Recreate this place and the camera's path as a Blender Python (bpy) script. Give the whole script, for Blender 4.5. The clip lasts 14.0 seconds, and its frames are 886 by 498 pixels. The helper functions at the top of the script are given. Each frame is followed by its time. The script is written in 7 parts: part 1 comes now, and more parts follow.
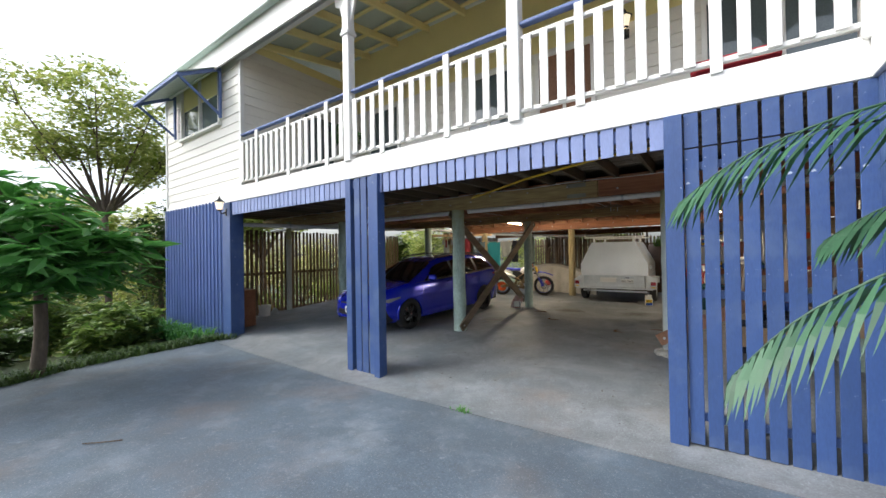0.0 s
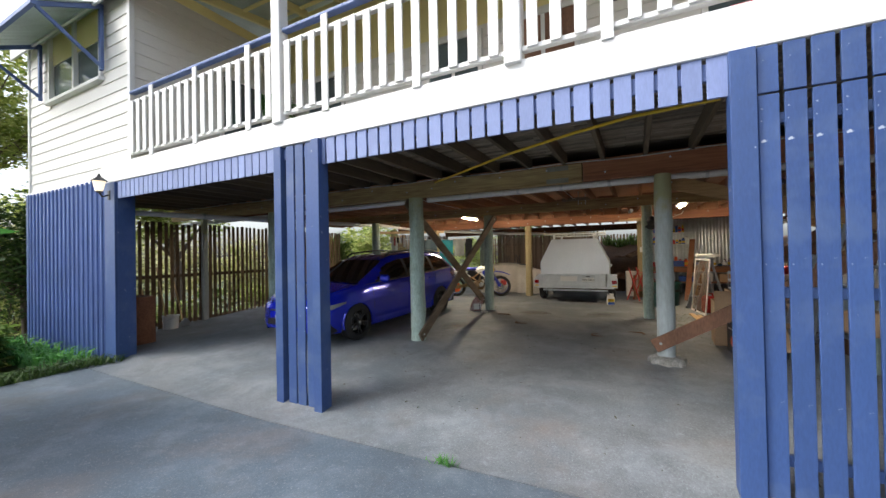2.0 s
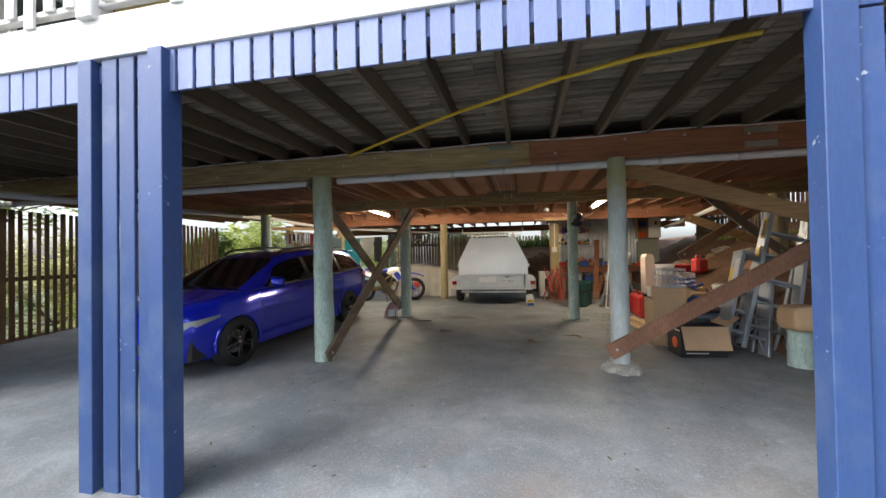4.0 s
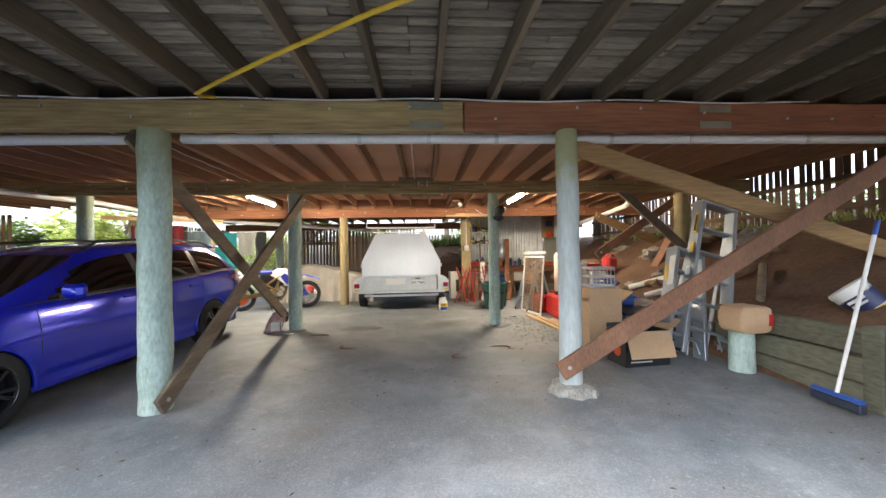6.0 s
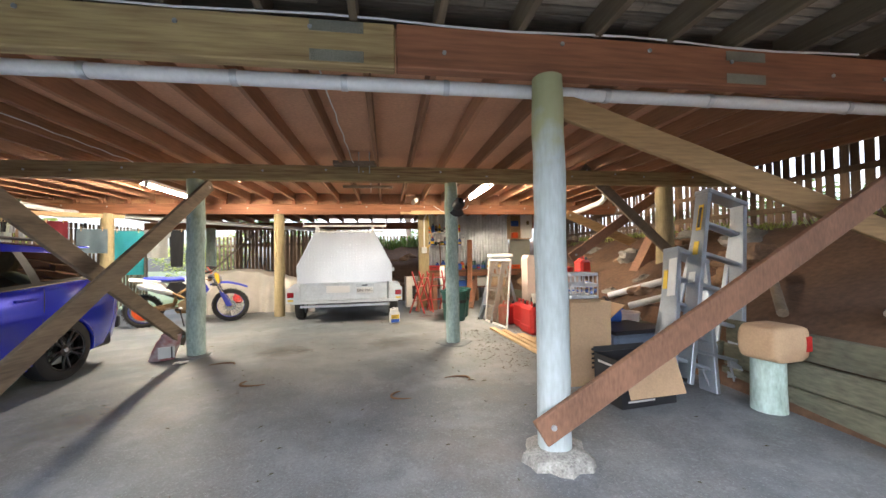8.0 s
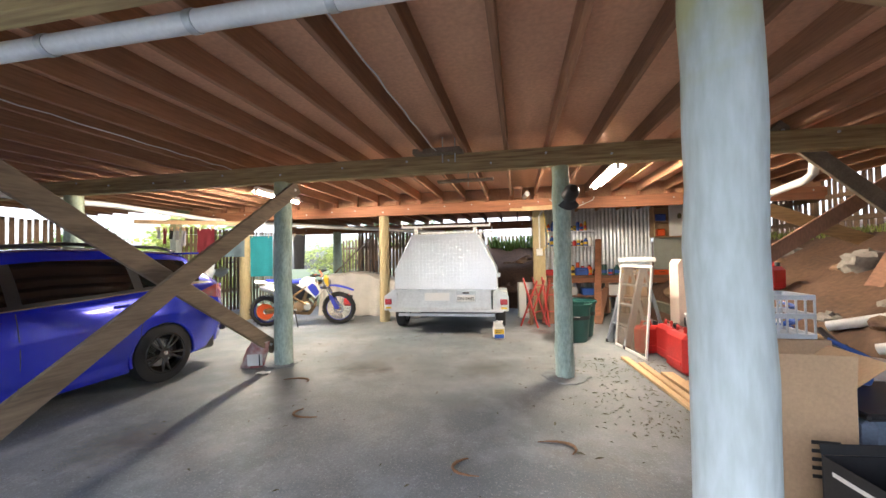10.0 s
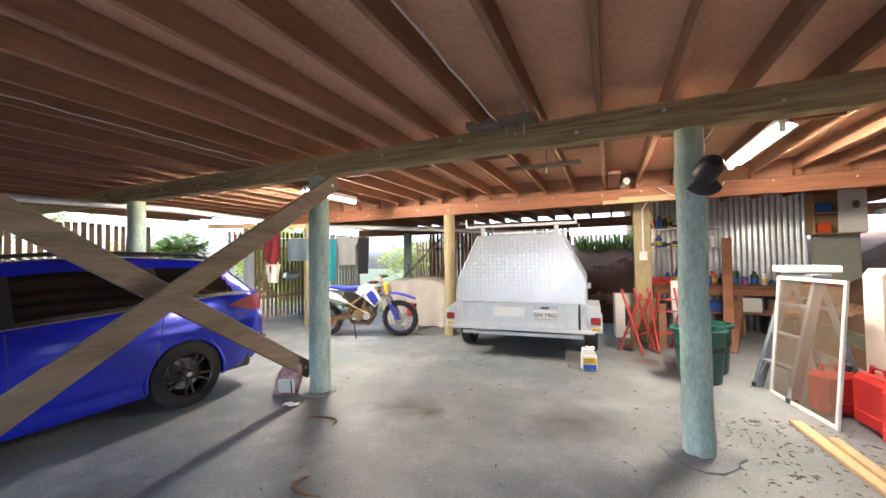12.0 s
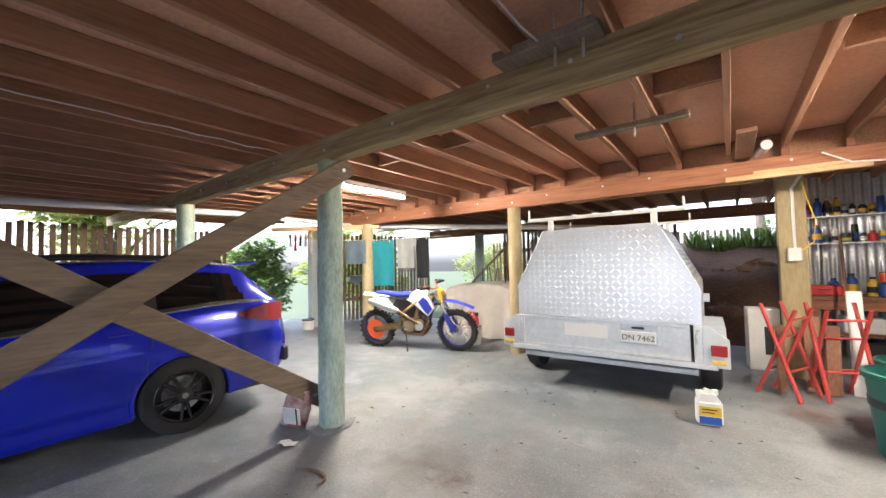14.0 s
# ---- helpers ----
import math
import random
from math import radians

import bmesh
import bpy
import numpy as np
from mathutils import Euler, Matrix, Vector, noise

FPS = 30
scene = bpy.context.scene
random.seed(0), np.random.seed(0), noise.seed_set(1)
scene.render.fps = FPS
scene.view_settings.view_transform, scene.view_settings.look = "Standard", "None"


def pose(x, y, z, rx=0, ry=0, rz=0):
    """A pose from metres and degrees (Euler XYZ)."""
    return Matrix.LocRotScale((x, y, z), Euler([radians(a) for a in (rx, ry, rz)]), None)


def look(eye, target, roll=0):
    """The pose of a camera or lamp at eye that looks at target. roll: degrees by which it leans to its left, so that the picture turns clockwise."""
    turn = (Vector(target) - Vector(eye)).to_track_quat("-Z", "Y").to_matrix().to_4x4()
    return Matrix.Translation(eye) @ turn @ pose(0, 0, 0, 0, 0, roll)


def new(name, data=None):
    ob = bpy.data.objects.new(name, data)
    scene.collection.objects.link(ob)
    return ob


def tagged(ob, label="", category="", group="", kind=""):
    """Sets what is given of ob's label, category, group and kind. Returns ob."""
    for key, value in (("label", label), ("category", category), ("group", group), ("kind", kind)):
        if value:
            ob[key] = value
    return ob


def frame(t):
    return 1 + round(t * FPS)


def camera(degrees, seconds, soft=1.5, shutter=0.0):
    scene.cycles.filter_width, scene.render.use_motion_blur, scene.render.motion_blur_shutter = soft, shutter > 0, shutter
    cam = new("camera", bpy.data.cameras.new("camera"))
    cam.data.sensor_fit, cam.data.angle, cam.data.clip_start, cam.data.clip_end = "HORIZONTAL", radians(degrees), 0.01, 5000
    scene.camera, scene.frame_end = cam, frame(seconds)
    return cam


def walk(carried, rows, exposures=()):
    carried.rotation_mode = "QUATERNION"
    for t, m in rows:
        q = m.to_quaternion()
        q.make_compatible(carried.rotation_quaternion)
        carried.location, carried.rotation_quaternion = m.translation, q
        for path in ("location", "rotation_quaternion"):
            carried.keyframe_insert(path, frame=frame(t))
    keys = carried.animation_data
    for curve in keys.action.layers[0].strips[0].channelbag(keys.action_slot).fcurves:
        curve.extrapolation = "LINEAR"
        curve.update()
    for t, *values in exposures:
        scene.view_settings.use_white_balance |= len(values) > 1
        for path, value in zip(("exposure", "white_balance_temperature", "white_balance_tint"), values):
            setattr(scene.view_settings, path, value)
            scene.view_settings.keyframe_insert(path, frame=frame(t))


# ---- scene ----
cam = camera(99.4, 14.0)
PATH = [
    (0, (0.034, 0.09, 1.58), (-1.14, 1.71, 1.598), -1.0),
    (0.5, (-0.214, 0.237, 1.543), (-1.388, 1.856, 1.563), -1.0),
    (1, (-0.456, 0.421, 1.526), (-1.587, 2.07, 1.545), -1.1),
    (1.5, (-0.668, 0.669, 1.509), (-1.689, 2.388, 1.527), -1.1),
    (2, (-0.889, 0.935, 1.474), (-1.798, 2.716, 1.495), -1.1),
    (2.5, (-1.136, 1.155, 1.428), (-1.88, 3.011, 1.45), -1.1),
    (3, (-1.355, 1.408, 1.399), (-1.966, 3.312, 1.424), -1.0),
    (5.5, (-1.913, 2.869, 1.312), (-1.965, 4.868, 1.342), -1.0),
    (6, (-1.96, 3.198, 1.297), (-1.848, 5.195, 1.325), -0.9),
    (6.5, (-1.952, 3.473, 1.285), (-1.732, 5.461, 1.311), -1.0),
    (7, (-1.878, 3.814, 1.261), (-1.562, 5.789, 1.3), -0.9),
    (9.5, (-1.212, 5.214, 1.364), (-1.253, 7.213, 1.401), -1.0),
    (10, (-1.145, 5.514, 1.367), (-1.536, 7.474, 1.415), -0.9),
    (10.5, (-1.133, 5.755, 1.406), (-1.719, 7.667, 1.46), -1.0),
    (11, (-1.11, 6.067, 1.435), (-1.84, 7.928, 1.49), -0.9),
    (11.5, (-1.14, 6.366, 1.43), (-1.922, 8.206, 1.488), -0.8),
    (12, (-1.217, 6.686, 1.453), (-2.025, 8.515, 1.508), -0.9),
    (12.5, (-1.257, 7.002, 1.44), (-2.147, 8.792, 1.5), -1.0),
    (13, (-1.261, 7.328, 1.442), (-2.313, 9.027, 1.504), -1.0),
    (13.5, (-1.271, 7.616, 1.445), (-2.428, 9.246, 1.513), -1.1),
    (14, (-1.285, 7.884, 1.44), (-2.499, 9.471, 1.517), -1.2),
]
EXPOSURE = [(0.0, 0.88, 6200, 9), (3.0, 0.98, 6200, 10), (5.5, 1.98, 6100, 10), (7.0, 2.4, 6000, 11), (9.5, 2.52, 5850, 12), (11.0, 2.55, 5650, 13), (14.0, 2.58, 5550, 14)]
walk(cam, [(t, look(eye, target, roll)) for t, eye, target, roll in PATH], EXPOSURE)

# ---- world and sun ----
SUN_ELEV, SUN_ROT = 46.0, 228.0
world = bpy.data.worlds.new("world")
scene.world = world
world.use_nodes = True
wn = world.node_tree
sky = wn.nodes.new("ShaderNodeTexSky")
sky.sky_type = "NISHITA"
sky.sun_disc = False
sky.sun_elevation, sky.sun_rotation = radians(SUN_ELEV), radians(SUN_ROT)
sky.air_density, sky.dust_density, sky.ozone_density = 1.0, 4.0, 1.0
wn.nodes["Background"].inputs["Strength"].default_value = 0.15
haze = wn.nodes.new("ShaderNodeHueSaturation")
haze.inputs["Saturation"].default_value, haze.inputs["Value"].default_value = 0.45, 1.3
wn.links.new(sky.outputs["Color"], haze.inputs["Color"])
wn.links.new(haze.outputs["Color"], wn.nodes["Background"].inputs["Color"])
sun = new("sun", bpy.data.lights.new("sun", "SUN"))
sun.data.energy, sun.data.angle, sun.data.color = 0.75, radians(18), (1.0, 0.96, 0.88)
sd = Vector((math.sin(radians(SUN_ROT)) * math.cos(radians(SUN_ELEV)), math.cos(radians(SUN_ROT)) * math.cos(radians(SUN_ELEV)), math.sin(radians(SUN_ELEV))))
sun.matrix_world = look(sd * 40, (0, 0, 0))


# ---- materials ----
def mat(name, col, rough=0.7, metal=0.0, var=0.25, scale=6.0, fine=60.0, bump=0.15, stretch=(1, 1, 1), col2=None, spec=0.5, rand=0.0, coat=0.0, trans=0.0, mottle=0.5):
    """A surface with broad stains, fine grain, relief and uneven gloss."""
    m = bpy.data.materials.new(name)
    m.use_nodes = True
    nt = m.node_tree
    N, L = nt.nodes, nt.links
    b = N["Principled BSDF"]
    b.inputs["Roughness"].default_value, b.inputs["Metallic"].default_value = rough, metal
    b.inputs["Specular IOR Level"].default_value = spec
    b.inputs["Coat Weight"].default_value = coat
    b.inputs["Coat Roughness"].default_value = 0.05
    b.inputs["Transmission Weight"].default_value = trans
    tc, mp = N.new("ShaderNodeTexCoord"), N.new("ShaderNodeMapping")
    mp.inputs["Scale"].default_value = stretch
    L.new(tc.outputs["Object"], mp.inputs["Vector"])
    if rand:
        oi, ad = N.new("ShaderNodeObjectInfo"), N.new("ShaderNodeVectorMath")
        sc = N.new("ShaderNodeMath")
        sc.operation = "MULTIPLY"
        sc.inputs[1].default_value = 37.0
        L.new(oi.outputs["Random"], sc.inputs[0])
        L.new(mp.outputs["Vector"], ad.inputs[0])
        L.new(sc.outputs[0], ad.inputs[1])
        vec = ad.outputs[0]
    else:
        vec = mp.outputs["Vector"]
    n1, n2 = N.new("ShaderNodeTexNoise"), N.new("ShaderNodeTexNoise")
    n1.inputs["Scale"].default_value, n1.inputs["Detail"].default_value = scale, 5
    n2.inputs["Scale"].default_value, n2.inputs["Detail"].default_value = fine, 3
    L.new(vec, n1.inputs["Vector"])
    L.new(vec, n2.inputs["Vector"])
    mx = N.new("ShaderNodeMix")
    mx.inputs["Factor"].default_value = 1.0 - mottle
    L.new(n1.outputs["Fac"], mx.inputs["A"])
    L.new(n2.outputs["Fac"], mx.inputs["B"])
    r = N.new("ShaderNodeValToRGB")
    c2 = col2 or tuple(c * (1 - var) for c in col)
    hi = tuple(min(1, c * (1 + var * 0.5)) for c in col)
    r.color_ramp.elements[0].position, r.color_ramp.elements[1].position = 0.34, 0.66
    r.color_ramp.elements[0].color, r.color_ramp.elements[1].color = (*c2, 1), (*hi, 1)
    L.new(mx.outputs["Result"], r.inputs["Fac"])
    out = r.outputs["Color"]
    if rand:
        hsv, mr = N.new("ShaderNodeHueSaturation"), N.new("ShaderNodeMapRange")
        mr.inputs["To Min"].default_value, mr.inputs["To Max"].default_value = 1 - rand, 1 + rand
        L.new(oi.outputs["Random"], mr.inputs["Value"])
        L.new(mr.outputs["Result"], hsv.inputs["Value"])
        L.new(out, hsv.inputs["Color"])
        out = hsv.outputs["Color"]
    L.new(out, b.inputs["Base Color"])
    if bump:
        bp = N.new("ShaderNodeBump")
        bp.inputs["Strength"].default_value, bp.inputs["Distance"].default_value = bump, 0.01
        L.new(n2.outputs["Fac"], bp.inputs["Height"])
        L.new(bp.outputs["Normal"], b.inputs["Normal"])
    return m


def leafy(name, a, c, back=0.35):
    """Leaf green, each leaf of its own shade, letting some light through."""
    m = bpy.data.materials.new(name)
    m.use_nodes = True
    N, L = m.node_tree.nodes, m.node_tree.links
    b, g, r = N["Principled BSDF"], N.new("ShaderNodeNewGeometry"), N.new("ShaderNodeValToRGB")
    r.color_ramp.elements[0].color, r.color_ramp.elements[1].color = (*a, 1), (*c, 1)
    L.new(g.outputs["Random Per Island"], r.inputs["Fac"])
    L.new(r.outputs["Color"], b.inputs["Base Color"])
    b.inputs["Roughness"].default_value = 0.45
    t, ms = N.new("ShaderNodeBsdfTranslucent"), N.new("ShaderNodeMixShader")
    L.new(r.outputs["Color"], t.inputs["Color"])
    ms.inputs["Fac"].default_value = back
    L.new(b.outputs["BSDF"], ms.inputs[1])
    L.new(t.outputs["BSDF"], ms.inputs[2])
    L.new(ms.outputs["Shader"], N["Material Output"].inputs["Surface"])
    return m


def glow(name, col, strength):
    m = bpy.data.materials.new(name)
    m.use_nodes = True
    b = m.node_tree.nodes["Principled BSDF"]
    b.inputs["Base Color"].default_value = (*col, 1)
    b.inputs["Emission Color"].default_value = (*col, 1)
    b.inputs["Emission Strength"].default_value = strength
    return m


def concrete_material(name, k, tint):
    m = mat(name, (tint[0] * k, tint[1] * k, tint[2] * k), 0.6, var=0.38, scale=1.6, fine=55, bump=0.2, mottle=0.55)
    N, L = m.node_tree.nodes, m.node_tree.links
    b = N["Principled BSDF"]
    src = b.inputs["Base Color"].links[0].from_socket
    tc = N.new("ShaderNodeTexCoord")
    for scale, lo, hi, col, amount in ((0.55, 0.46, 0.62, (0.10, 0.13, 0.16), 0.75), (1.7, 0.50, 0.68, (0.40, 0.44, 0.48), 0.4), (4.5, 0.5, 0.64, (0.13, 0.145, 0.16), 0.45), (13.0, 0.58, 0.7, (0.50, 0.54, 0.58), 0.3), (75.0, 0.55, 0.66, (0.50, 0.53, 0.56), 0.45), (0.8, 0.54, 0.74, (0.24, 0.16, 0.11), 0.45), (30.0, 0.6, 0.7, (0.1, 0.1, 0.11), 0.5)):
        n, r, mx = N.new("ShaderNodeTexNoise"), N.new("ShaderNodeMapRange"), N.new("ShaderNodeMix")
        n.inputs["Scale"].default_value, n.inputs["Detail"].default_value, n.inputs["Roughness"].default_value = scale, 8, 0.65
        n.noise_dimensions = "4D"
        n.inputs["W"].default_value = scale * 3
        L.new(tc.outputs["Object"], n.inputs["Vector"])
        r.inputs["From Min"].default_value, r.inputs["From Max"].default_value, r.inputs["To Max"].default_value = lo, hi, amount
        L.new(n.outputs["Fac"], r.inputs["Value"])
        mx.data_type = "RGBA"
        L.new(r.outputs["Result"], mx.inputs["Factor"])
        L.new(src, mx.inputs["A"])
        mx.inputs["B"].default_value = (*[c * (0.5 + 0.5 * k) for c in col], 1)
        src = mx.outputs["Result"]
    L.new(src, b.inputs["Base Color"])
    return m


CONCRETE = concrete_material("concrete", 0.57, (0.325, 0.345, 0.362))
# Same concrete as the floor, darkened and blued for shaded skylight in its colour.
DRIVE = concrete_material("weathered driveway concrete tinted by skylight", 0.36, (0.255, 0.345, 0.44))
BLUE = mat("blue paint", (0.037, 0.077, 0.215), 0.5, var=0.16, scale=3, fine=90, bump=0.12, stretch=(1, 1, 0.25), rand=0.1)


def chipped(m, col, scale, lo, hi, amount):
    """Small chips and scuffs through the paint."""
    N, L = m.node_tree.nodes, m.node_tree.links
    b = N["Principled BSDF"]
    src = b.inputs["Base Color"].links[0].from_socket
    tc, n, r, mx = N.new("ShaderNodeTexCoord"), N.new("ShaderNodeTexNoise"), N.new("ShaderNodeMapRange"), N.new("ShaderNodeMix")
    n.inputs["Scale"].default_value, n.inputs["Detail"].default_value, n.inputs["Roughness"].default_value = scale, 4, 0.6
    r.inputs["From Min"].default_value, r.inputs["From Max"].default_value, r.inputs["To Max"].default_value = lo, hi, amount
    mx.data_type = "RGBA"
    L.new(tc.outputs["Object"], n.inputs["Vector"])
    L.new(n.outputs["Fac"], r.inputs["Value"])
    L.new(r.outputs["Result"], mx.inputs["Factor"])
    L.new(src, mx.inputs["A"])
    mx.inputs["B"].default_value = (*col, 1)
    L.new(mx.outputs["Result"], b.inputs["Base Color"])


chipped(BLUE, (0.10, 0.145, 0.25), 2.2, 0.5, 0.68, 0.5)
chipped(BLUE, (0.45, 0.50, 0.58), 17.0, 0.70, 0.74, 0.9)
BLUE_V = mat("pale blue paint", (0.20, 0.25, 0.45), 0.55, var=0.14, scale=4, fine=90, bump=0.1, stretch=(1, 1, 0.25), rand=0.08)
BLUE_D = mat("blue trim paint", (0.10, 0.15, 0.33), 0.5, var=0.15, scale=3, fine=80, bump=0.08)
WHITE = mat("white paint", (0.80, 0.79, 0.76), 0.5, var=0.06, scale=3, fine=70, bump=0.06)
CREAM = mat("cream weatherboard", (0.78, 0.755, 0.70), 0.55, var=0.06, scale=2, fine=60, bump=0.06, stretch=(0.3, 0.3, 1))
YELLOW = mat("yellow paint", (0.86, 0.76, 0.36), 0.55, var=0.07, scale=2, fine=60, bump=0.05)
IRON = mat("grey-green iron", (0.52, 0.60, 0.55), 0.45, metal=0.1, var=0.15, scale=2, fine=50, bump=0.05)
IRON_B = mat("blue corrugated iron", (0.115, 0.175, 0.40), 0.45, metal=0.1, var=0.18, scale=2, fine=50, bump=0.05)
GALV = mat("galvanised iron", (0.56, 0.59, 0.60), 0.36, metal=0.75, var=0.25, scale=4, fine=30, bump=0.04)
POST = mat("green treated pole", (0.42, 0.53, 0.49), 0.8, var=0.35, scale=9, fine=45, bump=0.25, stretch=(1, 1, 0.4), col2=(0.26, 0.34, 0.29), rand=0.12)
POST_W = mat("whitened pole", (0.42, 0.47, 0.475), 0.8, var=0.2, scale=4, fine=45, bump=0.2, stretch=(1, 1, 0.2), col2=(0.33, 0.365, 0.35))
POST_T = mat("tan pole", (0.36, 0.29, 0.155), 0.8, var=0.3, scale=4, fine=45, bump=0.3, stretch=(1, 1, 0.2))
BEAM = mat("hardwood beam", (0.40, 0.31, 0.14), 0.75, var=0.4, scale=3, fine=40, bump=0.3, stretch=(0.07, 1, 1), col2=(0.16, 0.085, 0.035))
BEAM_R = mat("red hardwood", (0.30, 0.125, 0.06), 0.75, var=0.45, scale=3, fine=40, bump=0.25, stretch=(0.07, 1, 1))
JOIST = mat("joist wood", (0.33, 0.17, 0.09), 0.8, var=0.35, scale=3, fine=60, bump=0.25, stretch=(1, 0.06, 1), rand=0.25)
JOIST_G = mat("grey joist wood", (0.15, 0.115, 0.072), 0.85, var=0.35, scale=3, fine=60, bump=0.3, stretch=(1, 0.06, 1), rand=0.25)
BRACE_P = mat("pale brown brace wood", (0.33, 0.205, 0.09), 0.75, var=0.4, scale=4, fine=40, bump=0.3, stretch=(0.1, 1, 1))
BRACE = mat("brace wood", (0.24, 0.12, 0.07), 0.75, var=0.4, scale=4, fine=60, bump=0.3, stretch=(1, 0.3, 0.3), rand=0.15)
BRACE_G = mat("weathered brace wood", (0.19, 0.145, 0.10), 0.8, var=0.4, scale=9, fine=60, bump=0.3, stretch=(1, 0.1, 1), rand=0.12)
SHEET = mat("underfloor sheet", (0.60, 0.33, 0.20), 0.75, var=0.22, scale=1.2, fine=30, bump=0.08)
DECK = mat("weathered decking", (0.24, 0.20, 0.15), 0.9, var=0.45, scale=5, fine=50, bump=0.4, stretch=(0.15, 1, 1), rand=0.3)
SLAT = mat("weathered paling", (0.19, 0.125, 0.075), 0.85, var=0.35, scale=3, fine=60, bump=0.3, stretch=(1, 1, 0.2), rand=0.35)
SLEEPER = mat("green sleeper", (0.17, 0.17, 0.12), 0.9, var=0.45, scale=3, fine=45, bump=0.5, stretch=(1, 0.25, 1), rand=0.2)
PINE = mat("pale pine", (0.55, 0.37, 0.19), 0.7, var=0.25, scale=3, fine=60, bump=0.2, stretch=(1, 0.2, 1), rand=0.15)
PVC = mat("pvc pipe", (0.68, 0.69, 0.68), 0.4, var=0.1, scale=5, fine=40, bump=0.03)
DARK = mat("dark opening", (0.03, 0.035, 0.04), 0.3, var=0.2, bump=0)
BLACK = mat("black plastic", (0.018, 0.018, 0.02), 0.45, var=0.3, bump=0.05)
RUBBER = mat("tyre rubber", (0.02, 0.02, 0.021), 0.8, var=0.3, fine=120, bump=0.2)
CHROME = mat("bright steel", (0.65, 0.66, 0.67), 0.25, metal=1.0, var=0.12, bump=0.03)
ALU = mat("ladder aluminium", (0.36, 0.40, 0.45), 0.38, metal=0.6, var=0.15, fine=80, bump=0.05)
RED = mat("red plastic", (0.55, 0.03, 0.025), 0.4, var=0.2, scale=6, bump=0.05)
RED_P = mat("red metal paint", (0.45, 0.05, 0.04), 0.45, var=0.2, scale=10, bump=0.06)
CARD = mat("cardboard", (0.50, 0.34, 0.20), 0.85, var=0.15, scale=3, fine=60, bump=0.08)
CLOTH_G = mat("grey cover cloth", (0.48, 0.455, 0.41), 0.9, var=0.18, scale=4, fine=120, bump=0.15)
YEL = mat("yellow plastic", (0.72, 0.48, 0.03), 0.5, var=0.15, bump=0.03)
GREEN_P = mat("green plastic bin", (0.015, 0.085, 0.07), 0.42, var=0.2, bump=0.04)
PLASTIC_W = mat("white plastic", (0.74, 0.74, 0.71), 0.4, var=0.08, bump=0.03)
BLUE_P = mat("blue plastic", (0.03, 0.10, 0.42), 0.4, var=0.2, bump=0.03)
INK = mat("black ink", (0.02, 0.02, 0.02), 0.6, var=0.1, bump=0)
LEAF = leafy("broad leaf", (0.04, 0.16, 0.025), (0.13, 0.34, 0.07))
# Yellowed and paled leaf greens: sunlight, then haze too, put into the colour.
LEAF_L = leafy("leaf tinted sunlit", (0.20, 0.28, 0.04), (0.48, 0.50, 0.16), 0.5)
LEAF_P = leafy("leaf tinted by sun and haze", (0.40, 0.42, 0.16), (0.70, 0.66, 0.36), 0.5)
# Darkened copy of the leaf green, with shade put into its colour.
LEAF_D = leafy("leaf tinted for shade", (0.025, 0.06, 0.012), (0.08, 0.14, 0.03))
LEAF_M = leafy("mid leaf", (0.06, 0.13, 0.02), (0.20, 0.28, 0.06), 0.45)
PALM = leafy("palm leaf", (0.02, 0.075, 0.035), (0.05, 0.15, 0.07), 0.25)
BARK = mat("bark", (0.13, 0.10, 0.075), 0.9, var=0.4, scale=4, fine=30, bump=0.6, stretch=(1, 1, 0.3))


def ground_material():
    """Brown earth under the house, dark grassy soil on the open slope."""
    m = mat("earth and grass", (0.125, 0.07, 0.04), 0.95, var=0.45, scale=1.5, fine=18, bump=0.6)
    N, L = m.node_tree.nodes, m.node_tree.links
    b = N["Principled BSDF"]
    src = b.inputs["Base Color"].links[0].from_socket
    tc, sx, mr, mx = N.new("ShaderNodeTexCoord"), N.new("ShaderNodeSeparateXYZ"), N.new("ShaderNodeMapRange"), N.new("ShaderNodeMix")
    L.new(tc.outputs["Object"], sx.inputs[0])
    L.new(sx.outputs["X"], mr.inputs["Value"])
    mr.inputs["From Min"].default_value, mr.inputs["From Max"].default_value, mr.inputs["To Min"].default_value, mr.inputs["To Max"].default_value = -8.5, -7.0, 1.0, 0.0
    mx.data_type = "RGBA"
    L.new(mr.outputs["Result"], mx.inputs["Factor"])
    L.new(src, mx.inputs["A"])
    mx.inputs["B"].default_value = (0.055, 0.07, 0.025, 1)
    L.new(mx.outputs["Result"], b.inputs["Base Color"])
    return m


DIRT = ground_material()


def island_vary(m, lo, hi):
    """Each joined board of its own lightness."""
    N, L = m.node_tree.nodes, m.node_tree.links
    b = N["Principled BSDF"]
    src = b.inputs["Base Color"].links[0].from_socket
    g, mr, hsv = N.new("ShaderNodeNewGeometry"), N.new("ShaderNodeMapRange"), N.new("ShaderNodeHueSaturation")
    L.new(g.outputs["Random Per Island"], mr.inputs["Value"])
    mr.inputs["To Min"].default_value, mr.inputs["To Max"].default_value = lo, hi
    L.new(mr.outputs["Result"], hsv.inputs["Value"])
    L.new(src, hsv.inputs["Color"])
    L.new(hsv.outputs["Color"], b.inputs["Base Color"])


island_vary(DECK, 0.55, 1.35)


